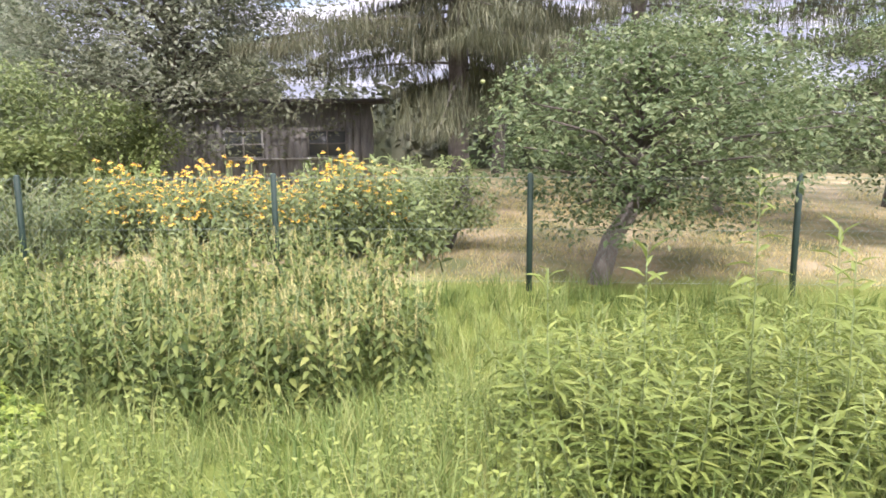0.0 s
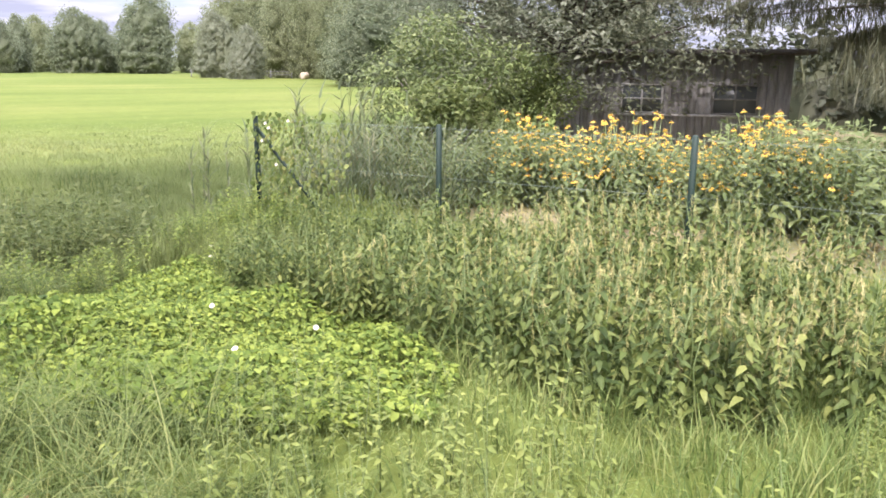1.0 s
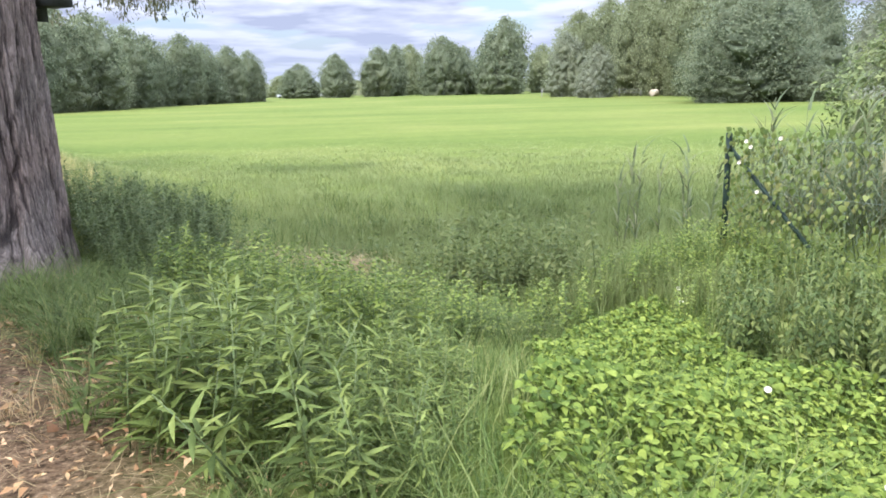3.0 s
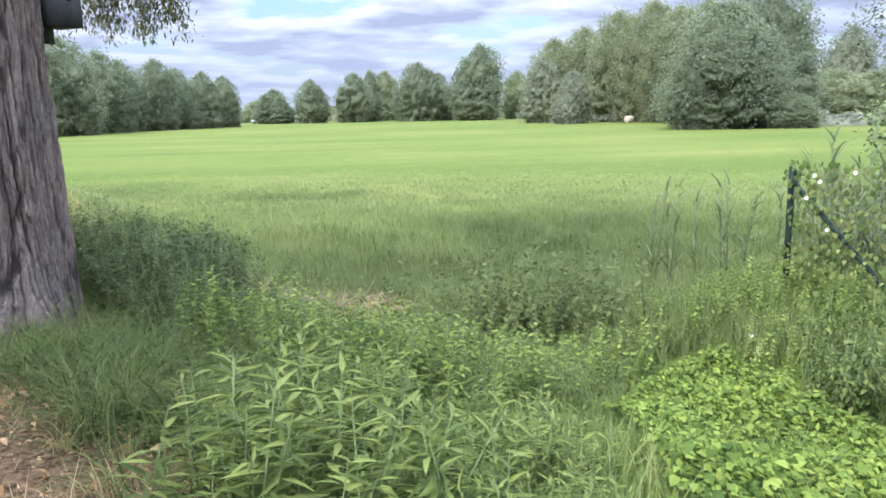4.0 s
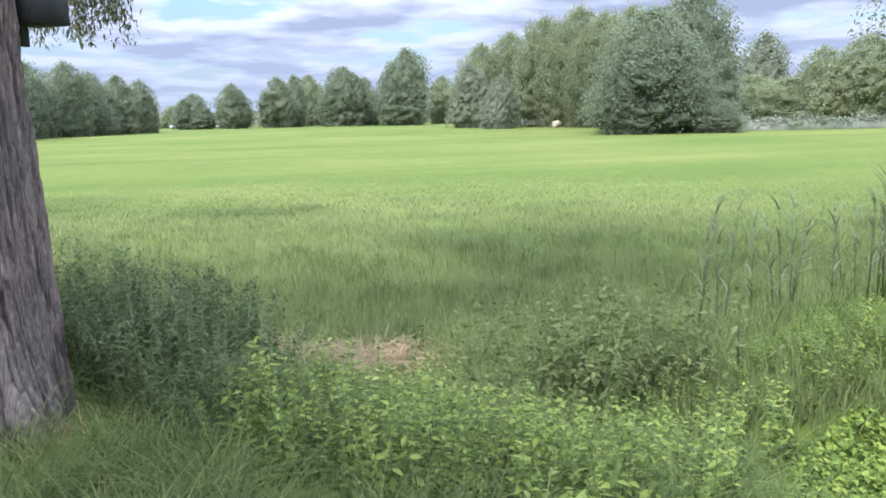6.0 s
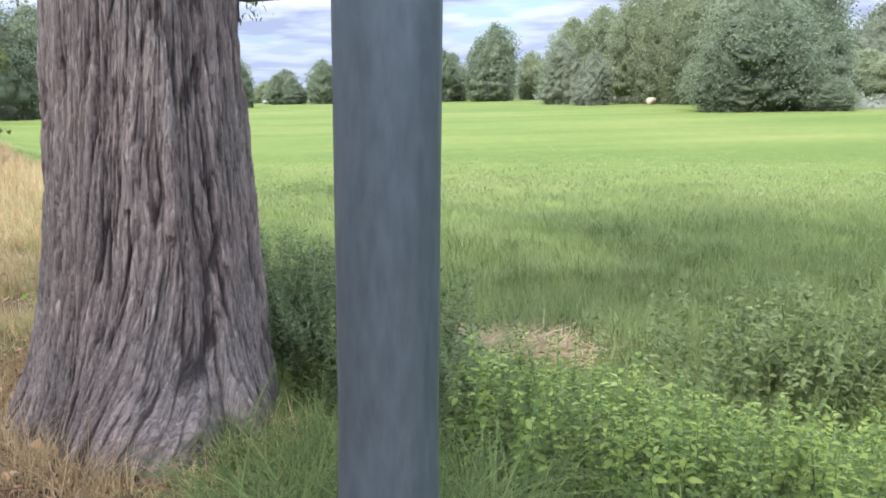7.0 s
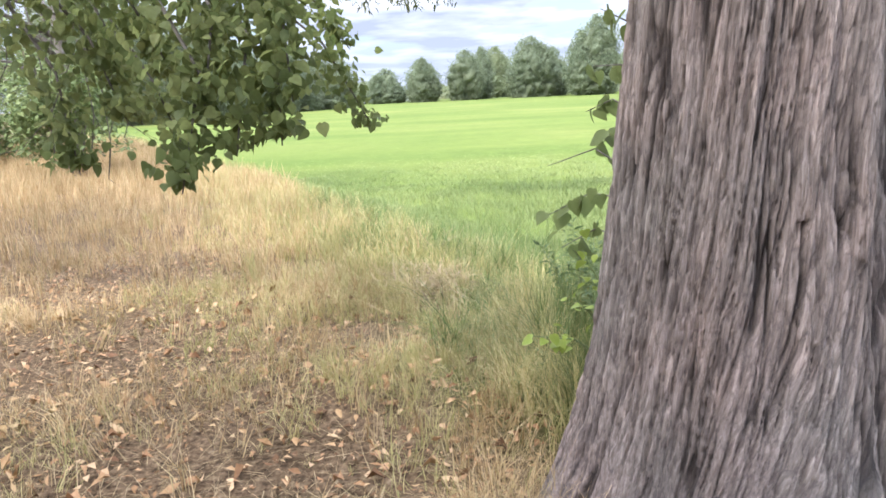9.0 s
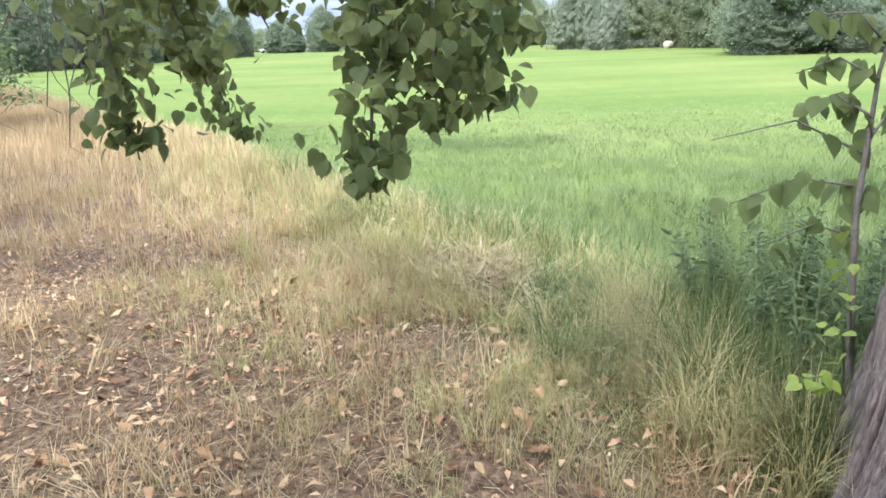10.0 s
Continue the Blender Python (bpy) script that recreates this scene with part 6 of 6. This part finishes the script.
broad_tree("apple_tree", 8.9, -0.9, 2.65, 1.85, M["apple"], 19000, 0.07, "old leaning apple tree with small green apples", 0.10, 0.34, 56, 0.6, 16, 0.85)
broad_tree("apple_tree", 13.0, -3.9, 3.4, 2.0, M["apple"], 12000, 0.08, "apple tree with dense green crown on the lawn", 0.10, 0.3, 38, 0.15, 10)
broad_tree("apple_tree", 15.2, -0.9, 3.6, 2.1, M["apple"], 7500, 0.10, "apple tree standing further back on the lawn", 0.11, 0.36, 36, -0.1)
broad_tree("plum_tree", 11.7, 9.0, 8.0, 3.4, M["plum"], 80000, 0.1, "dark-leaved plum tree with sky between its leaves", 0.2, 0.2, 90, 0.2, bark="spruce_bark")


def spruce(x, y, h, r, label, seed, dense=1.0, lowest=1.9):
    q = np.random.default_rng(seed)
    t = thing("spruce_tree", (x, y, float(land(x, y))))
    part("trunk", mesh_np("trunk", *tube([(0, 0, -0.3), (0, 0, 0.4), (0, 0, h * 0.5), (0, 0, h)], [0.26, 0.19, 0.13, 0.02], 14)[:2], M["spruce_bark"], smooth=True), t)
    # drooping boughs hung with curtains of twigs
    tw = [join(*[place(blade(1, 0.055, 0.35, 2), (0, 0, -0.12 * a), yaw=a * 2.09 + s, pitch=0.26 * (a % 3) - 0.2, s=0.7 + 0.08 * a) for a in range(4)]) for s in (0, 0.5, 1.1)]
    boughs, P, L = [], [], []
    nb = int(h * 7 * dense)
    for k in range(nb):
        z = lowest + (h - 0.3 - lowest) * (k / nb) + q.normal(0, 0.22)
        a = k * 2.4 + q.normal(0, 0.3)
        ln = r * (1.02 - 0.93 * (z / h)) * q.uniform(0.42, 1.12)
        droop, hang = q.uniform(0.26, 0.56), q.uniform(0.5, 1.3)
        d = np.array((math.cos(a), math.sin(a)))
        pts = []
        for f in np.linspace(0, 1, 6):
            pts.append((d[0] * ln * f, d[1] * ln * f, z + 0.15 * ln * f - droop * ln * f ** 1.6 + 0.12 * ln * f ** 4))
        boughs.append(tube(pts, [0.035, 0.026, 0.019, 0.013, 0.008, 0.003], 4))
        m = int(70 + 120 * ln)
        for _ in range(m):
            f = q.uniform(0.12, 1.0)
            i = min(4, int(f * 5)); w = f * 5 - i
            c = np.array(pts[i]) * (1 - w) + np.array(pts[i + 1]) * w
            side = q.normal(0, 0.16 * ln * (1.1 - f) + 0.05)
            P.append((c[0] - d[1] * side, c[1] + d[0] * side, c[2] - abs(side) * 0.3))
            L.append(q.uniform(0.1, 0.6) ** 1.3 * 1.25 * (1.1 - 0.4 * f) * hang * (0.55 + 0.75 * abs(math.sin(f * 9 + k))))
    V, T, S = join(*boughs)
    tagged(part("bough", mesh_np("bough", V, T, M["spruce_bark"]), t), kind="stuff")
    P, L = np.array(P), np.array(L)
    n = len(P)
    R = rot_z(rng.uniform(0, 6.28, n)) @ rot_x(np.pi + rng.normal(0, 0.3, n))
    V, T, S = spread(tw, P, R, np.stack([L * 0.0 + 0.24, L * 0.0 + 0.24, L], -1))
    part("needles", mesh_np("needles", V, T, M["spruce"]), t, "hanging curtains of dull green needles")
    return tagged(t, label, "tree")


spruce(13.1, 3.1, 15, 4.4, "tall spruce with drooping boughs behind the hut", 1, 1.7, 2.3)
spruce(18.5, 1.6, 16, 4.6, "tall dark spruce at the back of the garden", 2, 0.9)
spruce(17.5, -3.6, 15, 4.4, "dark spruce standing behind the apple trees", 3, 0.9)
spruce(21.5, 6.5, 16, 4.6, "spruce at the far end of the lawn", 4, 0.7)


def hut():
    t = thing("garden_hut", (12.55, 7.05, -0.15), math.atan2(-0.727, 0.687))
    # local x runs along the front, local -y faces the fence
    w, d, h = 4.1, 3.0, 1.95
    part("front_wall", mesh_np("front_wall", *box(-w / 2, 0, 0, w / 2, 0.04, h), M["wood"]), t)
    part("side_wall", mesh_np("side_wall", *box(-w / 2, 0.04, 0, -w / 2 + 0.04, d, h), M["wood"]), t)
    part("side_wall", mesh_np("side_wall", *box(w / 2 - 0.04, 0.04, 0, w / 2, d, h), M["wood"]), t)
    part("back_wall", mesh_np("back_wall", *box(-w / 2, d, 0, w / 2, d + 0.04, h), M["wood"]), t)
    bm = [mesh_np("board", *box(-0.07, -0.022, 0, 0.07, 0, h, 0.003), M["wood"])]
    for k in range(27):
        ob = part("board", bm[0], t)
        ob.location = (-w / 2 + 0.075 + k * 0.148, -0.002 - 0.004 * (k % 3), 0)
    part("roof", mesh_np("roof", *box(-w / 2 - 0.3, -0.45, h, w / 2 + 0.3, d + 0.3, h + 0.09, 0.01), M["roof"]), t, "flat felted roof with a deep overhang")
    for x0, wd, panes, paint in ((-0.85, 0.72, 2, M["white_wood"]), (0.75, 0.75, 2, M["wood"])):
        win = part("window", mesh_np("window", *box(x0, -0.05, 0.92, x0 + wd, -0.03, 1.42), M["glass"]), t, "dark window panes in a wooden frame")
        for bx in np.linspace(0, wd, panes + 1):
            part("frame", mesh_np("frame", *box(x0 + bx - 0.018, -0.075, 0.90, x0 + bx + 0.018, -0.045, 1.44, 0.003), paint), win)
        for bz in (0.92, 1.17, 1.42):
            part("frame", mesh_np("frame", *box(x0 - 0.025, -0.078, bz - 0.015, x0 + wd + 0.025, -0.05, bz + 0.015, 0.003), paint), win)
    part("rail", mesh_np("rail", *box(-0.9, -0.095, 0.86, 1.65, -0.079, 0.90, 0.004), M["white_wood"]), t, "pale wooden rail under the windows")
    tagged(t, "grey weathered board hut with framed windows and flat roof", "hut")


hut()


def garden_house():
    t = thing("garden_house", (25.5, 8.5, -0.15), radians(-30))
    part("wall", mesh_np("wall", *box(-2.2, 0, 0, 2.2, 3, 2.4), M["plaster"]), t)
    part("roof", mesh_np("roof", *box(-2.5, -0.3, 2.4, 2.5, 3.3, 2.55, 0.02), M["roof"]), t)
    door = part("door", mesh_np("door", *box(-1.9, -0.05, 0, -1.0, -0.01, 1.9, 0.005), M["red"]), t, "dark red door")
    part("handle", mesh_np("handle", *box(-1.15, -0.09, 0.95, -1.08, -0.05, 1.05, 0.004), M["wire"]), door)
    tagged(t, "small grey plastered garden house with a red door", "house")


garden_house()

# ---------------------------------------------------------------- woods and the far side of the meadow


def far_tree_meshes(seed, kind, n, size):
    """A crown of unit height and width: a bulging, uneven shell of small leaf sprays round a leafy core."""
    r = np.random.default_rng(seed)
    lf = np.array([(0, 0, 0), (-0.42, 0.5, 0.10), (0.42, 0.45, 0.12), (0, 1, -0.04)]), np.array([(0, 2, 1), (1, 2, 3)])

    def shell(f, a):
        if kind == "tall":
            w = 0.47 * np.clip(np.sin(math.pi * (0.14 + 0.86 * f)), 0, 1) ** 0.6
        else:
            w = 0.49 * np.clip(np.sin(math.pi * (0.17 + 0.83 * f)), 0, 1) ** 0.5
        u = (a / 6.2832) % 1
        # boughs billow out one above the other, with clefts between
        b1, b2 = cells(u, f, 7, 0.19, seed + 50)[0], cells(u + 0.02 * fbm(u, f * 3, 2, seed + 70), f, 15, 0.085, seed + 55)[0]
        bulge = 0.5 * fbm(u, f * 1.6 + 3, 3, seed + 40) + 0.5 * (np.sqrt(np.clip(b1 / 0.8, 0, 1)) - 0.6) + 0.22 * (np.sqrt(np.clip(b2 / 0.8, 0, 1)) - 0.6) + 0.2 * fbm(u * 2 % 1, f * 3 + 5, 3, seed + 80)
        tip = 0.9 * f * (1 - f) * fbm(u, f * 0.0 + 0.5, 2, seed + 60)
        rr = w * (1 + bulge)
        return np.stack([rr * np.cos(a), rr * np.sin(a), 0.01 + f * (0.97 + tip)], -1)
    f = np.where(r.random(n) < 0.72, r.random(n), 1 - 0.3 * r.random(n) ** 2)
    a = r.uniform(0, 6.2832, n)
    # one main dome with lower ones leaning against it
    m = 5
    turn = np.arange(m) * 1.7 + r.uniform(0, 1, m)
    reach = np.where(np.arange(m) == 0, 0.03, r.uniform(0.17, 0.27, m))
    wide = np.where(np.arange(m) == 0, 0.84, r.uniform(0.52, 0.68, m))
    high = np.where(np.arange(m) == 0, 1.0, r.uniform(0.5, 0.86, m))
    which = np.where(r.random(n) < 0.34, 0, r.integers(1, m, n))

    def dome(f, a, k):
        q = shell(f, a + k)
        return np.stack([q[:, 0] * wide[k] + reach[k] * np.cos(turn[k]), q[:, 1] * wide[k] + reach[k] * np.sin(turn[k]), q[:, 2] * high[k]], -1)
    P = dome(f, a, which)
    e = 0.02
    du, dv = dome(f, a + e, which) - P, dome(np.minimum(f + e, 1.0), a, which) - dome(np.maximum(f - e, 0), a, which)
    out = np.cross(du, dv)
    out /= np.linalg.norm(out, axis=1)[:, None] + 1e-9
    P = P + out * (0.034 * r.normal(size=n) - 0.016)[:, None]
    # a spray lies on the crown like a shingle, its tip hanging down and out
    nn = out + r.normal(0, 0.6, (n, 3)) + np.array((0, 0, 0.15))
    nn /= np.linalg.norm(nn, axis=1)[:, None]
    t = np.array((0, 0, -1.0)) + out * 0.6 + r.normal(0, 0.6, (n, 3))
    t -= nn * np.sum(t * nn, axis=1)[:, None]
    t /= np.linalg.norm(t, axis=1)[:, None]
    R = np.stack([np.cross(t, nn), t, nn], -1)
    V = np.einsum("kij,knj->kni", R, lf[0][None] * (size * r.uniform(0.55, 1.45, n))[:, None, None]) + P[:, None]
    T = lf[1][None] + (np.arange(n) * 4)[:, None, None]
    na, nf = 48, 30
    A, F = np.meshgrid(np.arange(na) * 6.2832 / na, np.linspace(0, 1, nf))
    cores = [dome(F.ravel(), A.ravel(), np.full(F.size, k)) for k in range(m)]
    centre = [np.array((reach[k] * math.cos(turn[k]), reach[k] * math.sin(turn[k]), 0)) for k in range(m)]
    k = np.arange(nf - 1)[:, None] * na + np.arange(na)[None]
    q = np.arange(nf - 1)[:, None] * na + (np.arange(na)[None] + 1) % na
    k, q = k.ravel(), q.ravel()
    CT = np.concatenate([np.stack([k, q, q + na], -1), np.stack([k, q + na, k + na], -1)])
    V, T, S = join((V.reshape(-1, 3), T.reshape(-1, 3)), *[((c - o) * np.array((0.74, 0.74, 0.90)) + o, CT) for c, o in zip(cores, centre)])
    return V, T


FAR = {}
for kind, seed in (("tall", 1), ("tall", 2), ("tall", 3), ("round", 4), ("round", 5), ("round", 6)):
    FAR.setdefault(kind, []).append(far_tree_meshes(900 + seed, kind, 13000, 0.024))
FAR["broad"] = [far_tree_meshes(920 + k, "round", 30000, 0.0175) for k in range(3)]
FAR_MESH = {}


def far_tree(x, y, h, w, kind, mat, k, label, name="alder_tree"):
    key = (kind, mat, k)
    if key not in FAR_MESH:
        V, T = FAR[kind][k % 3]
        FAR_MESH[key] = (mesh_np("crown", V, T, M[mat]), mesh_np("trunk", *tube([(0, 0, -0.05), (0, 0, 0.2), (0, 0, 0.6)], [0.022, 0.016, 0.006], 8)[:2], M["branch"], smooth=True))
    t = thing(name, (x, y, float(land(x, y)) - 0.1), (k * 1.7 + x) % 6.28)
    t.scale = (w, w, h * 1.06)
    part("trunk", FAR_MESH[key][1], t)
    part("crown", FAR_MESH[key][0], t)
    return tagged(t, label, "tree", "trees round the meadow")


# rows of trees: x, y, height, width
LEFT_ROW = [(-45.3, 100.3, 16.1, 11.3), (-42.5, 106.9, 15.5, 11.8), (-39.6, 113.3, 14.0, 12.3), (-35.9, 119.8, 13.2, 12.8), (-34.2, 130.6, 12.1, 10.4), (-31.7, 136.4, 11.2, 9.6), (-27.5, 142.4, 11.6, 9.4), (-24.7, 148.0, 10.3, 9.0), (-21.5, 153.5, 10.1, 8.5), (-18.0, 159.0, 9.5, 7.1)]
MIDDLE_ROW = [(-9.9, 194.8, 7.9, 11.3), (-1.1, 190.0, 9.9, 10.4), (9.2, 189.8, 11.1, 9.7), (14.1, 199.5, 12.1, 9.6), (25.2, 188.3, 13.4, 14.3), (30.8, 192.5, 11.1, 8.0), (39.0, 180.8, 16.7, 16.4)]
MIDDLE_PALE = [(-17.2, 229.4, 5.9, 9.4), (5.0, 249.9, 4.4, 12.8), (19.4, 214.1, 12.7, 11.0), (51.2, 193.3, 11.3, 9.6), (44.1, 235.9, 6.1, 12.3)]
GROVE = [(45.3, 143.0, 14.6, 12.3), (52.2, 145.9, 16.7, 13.2), (52.3, 129.8, 17.7, 13.1), (55.7, 122.9, 18.5, 13.8), (57.8, 116.4, 16.9, 13.3), (58.6, 110.3, 17.1, 12.8)]
GROVE_PALE = [(40.3, 134.0, 10.6, 8.1), (41.3, 121.1, 8.0, 6.6), (90.0, 119.9, 14.6, 11.8)]
BIG = [(47.2, 82.8, 13.4, 15.6), (57.5, 91.4, 16.8, 14.8), (42.8, 81.4, 8.3, 9.4), (51.2, 76.4, 3.6, 6.3)]
RIGHT = [(67.1, 99.4, 6.3, 10.2), (73.7, 100.8, 6.9, 12.8), (74.8, 93.7, 6.3, 12.3), (78.0, 91.1, 10.1, 9.2), (78.1, 84.3, 10.8, 13.7), (78.8, 76.6, 12.0, 15.0)]
# crowns beyond the meadow take the leaf colours with painted haze
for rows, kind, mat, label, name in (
    (LEFT_ROW, "round", "hazed_dark", "dark green tree in the row beyond the meadow", "alder_tree"),
    (MIDDLE_ROW, "tall", "hazed_dark", "dark rounded alder at the far meadow edge", "alder_tree"),
    (MIDDLE_PALE, "round", "hazed_mid", "lighter green tree behind the far row", "birch_tree"),
    (GROVE, "broad", "hazed_mid", "tall green tree of the grove across the meadow", "maple_tree"),
    (GROVE_PALE, "round", "hazed_light", "silvery green willow at the meadow edge", "willow_tree"),
    (BIG, "broad", "hazed_dark", "large dark spreading tree standing out from the grove", "chestnut_tree"),
    (RIGHT, "round", "hazed_mid", "bushy green tree at the edge of the meadow", "hazel_tree"),
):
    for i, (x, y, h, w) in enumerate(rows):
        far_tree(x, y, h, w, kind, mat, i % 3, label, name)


def hedge(name, x0, y0, x1, y1, h, w, mat, n, size, label):
    f = rng.random(n)
    P = np.stack([x0 + (x1 - x0) * f, y0 + (y1 - y0) * f, np.zeros(n)], -1)
    wob = 0.75 + 0.25 * np.sin(f * 23) * np.sin(f * 57 + 1) + rng.normal(0, 0.05, n)
    a = rng.uniform(0, math.pi, n)
    rr = rng.uniform(0.6, 1.05, n)
    dx, dy = (y1 - y0), -(x1 - x0)
    q = math.hypot(dx, dy)
    P[:, 0] += dx / q * np.cos(a) * w * rr
    P[:, 1] += dy / q * np.cos(a) * w * rr
    P[:, 2] = land(P[:, 0], P[:, 1]) + np.sin(a) ** 0.6 * h * wob * rr
    V, T, S = spread([leaf(1, 0.7, 0.1, 0.2)], P, any_turn(n, 0.8), rng.uniform(0.6, 1.3, n) * size)
    m = 60
    bits = [(V, T, S)]
    c = ball(1.0, 2)
    for k in range(m):
        g = (k + 0.5) / m
        cx, cy = x0 + (x1 - x0) * g, y0 + (y1 - y0) * g
        hh = h * (0.75 + 0.25 * math.sin(g * 23) * math.sin(g * 57 + 1)) * 0.74
        bits.append((c[0] * np.array((w * 0.6 + q / m, w * 0.6 + q / m, hh)) + np.array((cx, cy, float(land(cx, cy)))), c[1], 0))
    V, T, S = join(*bits)
    ob = new(name, mesh_np(name, V, T, mat))
    return tagged(ob, label, "hedge", kind="stuff")


hedge("garden_hedge", 22, 17, 31, -14, 3.4, 1.6, M["hedge"], 13000, 0.30, "tall dark hedge closing the back of the garden")
hedge("far_thicket", -24, 235, 75, 232, 4.5, 2.5, M["hazed_mid"], 5000, 0.8, "low green thicket along the far side of the meadow")
hedge("reed_belt", 49, 82, 92, 70, 2.0, 1.5, M["hazed_light"], 7000, 0.35, "belt of pale reeds before the bushy trees")


def left_tree():
    """A tree further along the path, with one long limb that droops over the meadow."""
    t = broad_tree("robinia_tree", -12.2, 23.0, 10.5, 3.4, M["willow"], 6000, 0.14, "tall tree along the path with drooping leafy sprays", 0.2, 0.25, 44)
    g = Vector(t.location)
    limb = [(-12.2, 23.0, 4.6), (-9.0, 21.5, 6.6), (-6.2, 20.0, 6.6), (-3.4, 19.3, 5.9)]
    part("limb", mesh_np("limb", *tube([tuple(Vector(p) - g) for p in limb], [0.13, 0.08, 0.05, 0.015], 6)[:2], M["branch"]), t)
    lf = [leaf(1, 0.3, 0.06, 0.2)]
    bits = []
    for k in range(70):
        f = rng.random()
        x, y, z = -6.6 + 4.3 * f, 19.9 - 0.6 * f + rng.normal(0, 0.35), 6.4 - 0.3 * f
        ln = (z - 3.25) * rng.uniform(0.35, 1.0) * (1.0 if f < 0.86 else 0.5)
        pts = [(x, y, z), (x + 0.1, y, z - ln * 0.5), (x + rng.normal(0.1, 0.12), y, z - ln)]
        st = tube([tuple(Vector(p) - g) for p in pts], [0.008, 0.005, 0.002], 3)
        part("twig", mesh_np("twig", *st[:2], M["twig"]), t)
        n = int(60 * ln) + 20
        q = rng.random(n) ** 0.8
        P = np.stack([x + 0.1 * q + rng.normal(0, 0.14, n), y + rng.normal(0, 0.12, n), z - ln * q], -1) - np.array(g)
        bits.append(spread(lf, P, rot_z(rng.uniform(0, 6.28, n)) @ rot_x(rng.normal(-0.7, 0.7, n)), rng.uniform(0.10, 0.19, n)))
    V, T, S = join(*bits)
    part("sprays", mesh_np("sprays", V, T, M["willow"]), t, "hanging sprays of small narrow leaves")


left_tree()
shrub("path_bush", -11.4, 21.2, 1.6, 2.6, M["garden"], 3500, 0.15, "dark green bush beside the path")
shrub("path_bush", -15.5, 28.5, 2.6, 3.6, M["garden"], 5000, 0.2, "dark green bush beside the far end of the path")
shrub("path_bush", -20.0, 33.0, 3.4, 5.5, M["garden"], 5000, 0.26, "large dark bush beside the far end of the path")
broad_tree("oak_tree", -20.5, 27.5, 11, 4.2, M["lime"], 6000, 0.21, "leafy tree standing along the path", 0.22, 0.2, 44)


def hay_bale(x, y):
    t = thing("hay_bale", (x, y, float(land(x, y))), 0.5)
    V, T = tube([(-0.6, 0, 0.55), (-0.57, 0, 0.55), (0.57, 0, 0.55), (0.6, 0, 0.55)], [0.52, 0.55, 0.55, 0.52], 20)
    part("body", mesh_np("body", V, T, M["hay"], smooth=True), t)
    tagged(t, "pale round hay bale at the meadow edge", "hay bale")


hay_bale(50.4, 119.0)


def field_fence(x0, y0, x1, y1, n):
    t = thing("paddock_fence", (x0, y0, 0))
    pm = mesh_np("post", *box(-0.07, -0.07, -0.3, 0.07, 0.07, 1.3, 0.01), M["wood"])
    for k in range(n):
        f = k / (n - 1)
        px, py = (x1 - x0) * f, (y1 - y0) * f
        part("post", pm, t).location = (px, py, float(land(x0 + px, y0 + py)))
    a, b = float(land(x0, y0)), float(land(x1, y1))
    for h in (0.65, 1.15):
        part("rail", mesh_np("rail", *tube([(0, 0, a + h), (x1 - x0, y1 - y0, b + h)], [0.03, 0.03], 6)[:2], M["wood"]), t)
    tagged(t, "grey wooden paddock fence before the grove", "fence")


field_fence(37.0, 139.0, 49.5, 122.5, 6)


def car(x, y, turn, label):
    t = thing("parked_car", (x, y, float(land(x, y))), turn)
    bm = bmesh.new()
    prof = [(-2.1, 0.35), (-2.1, 0.8), (-1.9, 0.95), (-1.35, 1.02), (-0.7, 1.42), (0.75, 1.45), (1.45, 1.05), (2.05, 0.9), (2.15, 0.6), (2.1, 0.35)]
    l = [bm.verts.new((px, -0.85, pz)) for px, pz in prof]
    r = [bm.verts.new((px, 0.85, pz)) for px, pz in prof]
    bm.faces.new(l); bm.faces.new(r[::-1])
    for i in range(len(prof)):
        bm.faces.new((l[i], r[i], r[(i + 1) % len(prof)], l[(i + 1) % len(prof)]))
    bmesh.ops.recalc_face_normals(bm, faces=bm.faces[:])
    bmesh.ops.bevel(bm, geom=bm.edges[:], offset=0.05, segments=2, affect="EDGES")
    me = bpy.data.meshes.new("body"); bm.to_mesh(me); bm.free(); me.materials.append(M["car_paint"])
    part("body", me, t)
    part("side_window", mesh_np("side_window", *box(-0.95, -0.865, 1.0, 1.1, -0.84, 1.33, 0.01), M["glass"]), t)
    part("side_window", mesh_np("side_window", *box(-0.95, 0.84, 1.0, 1.1, 0.865, 1.33, 0.01), M["glass"]), t)
    wm = mesh_np("wheel", *tube([(0, -0.1, 0), (0, 0.1, 0)], [0.32, 0.32], 18)[:2], M["tyre"])
    for wx in (-1.35, 1.35):
        for wy in (-0.82, 0.82):
            part("wheel", wm, t).location = (wx, wy, 0.32)
    tagged(t, label, "car", "cars beyond the meadow")


car(-14.5, 205.0, 0.2, "pale car parked beyond the meadow")
car(-4.5, 203.0, 0.1, "pale car parked beyond the meadow")
car(29.5, 203.0, -0.2, "pale car parked beyond the meadow")
# two trees out of view, added to cast shade over the path
broad_tree("maple_tree", -11.3, 0.2, 12, 4.2, M["lime"], 9000, 0.19, "unseen broad tree added to shade the path", 0.26, 0.3, 50)
broad_tree("maple_tree", -7.6, -1.6, 12, 3.8, M["lime"], 9500, 0.19, "second unseen broad tree added for shade on the path", 0.26, 0.3, 50)
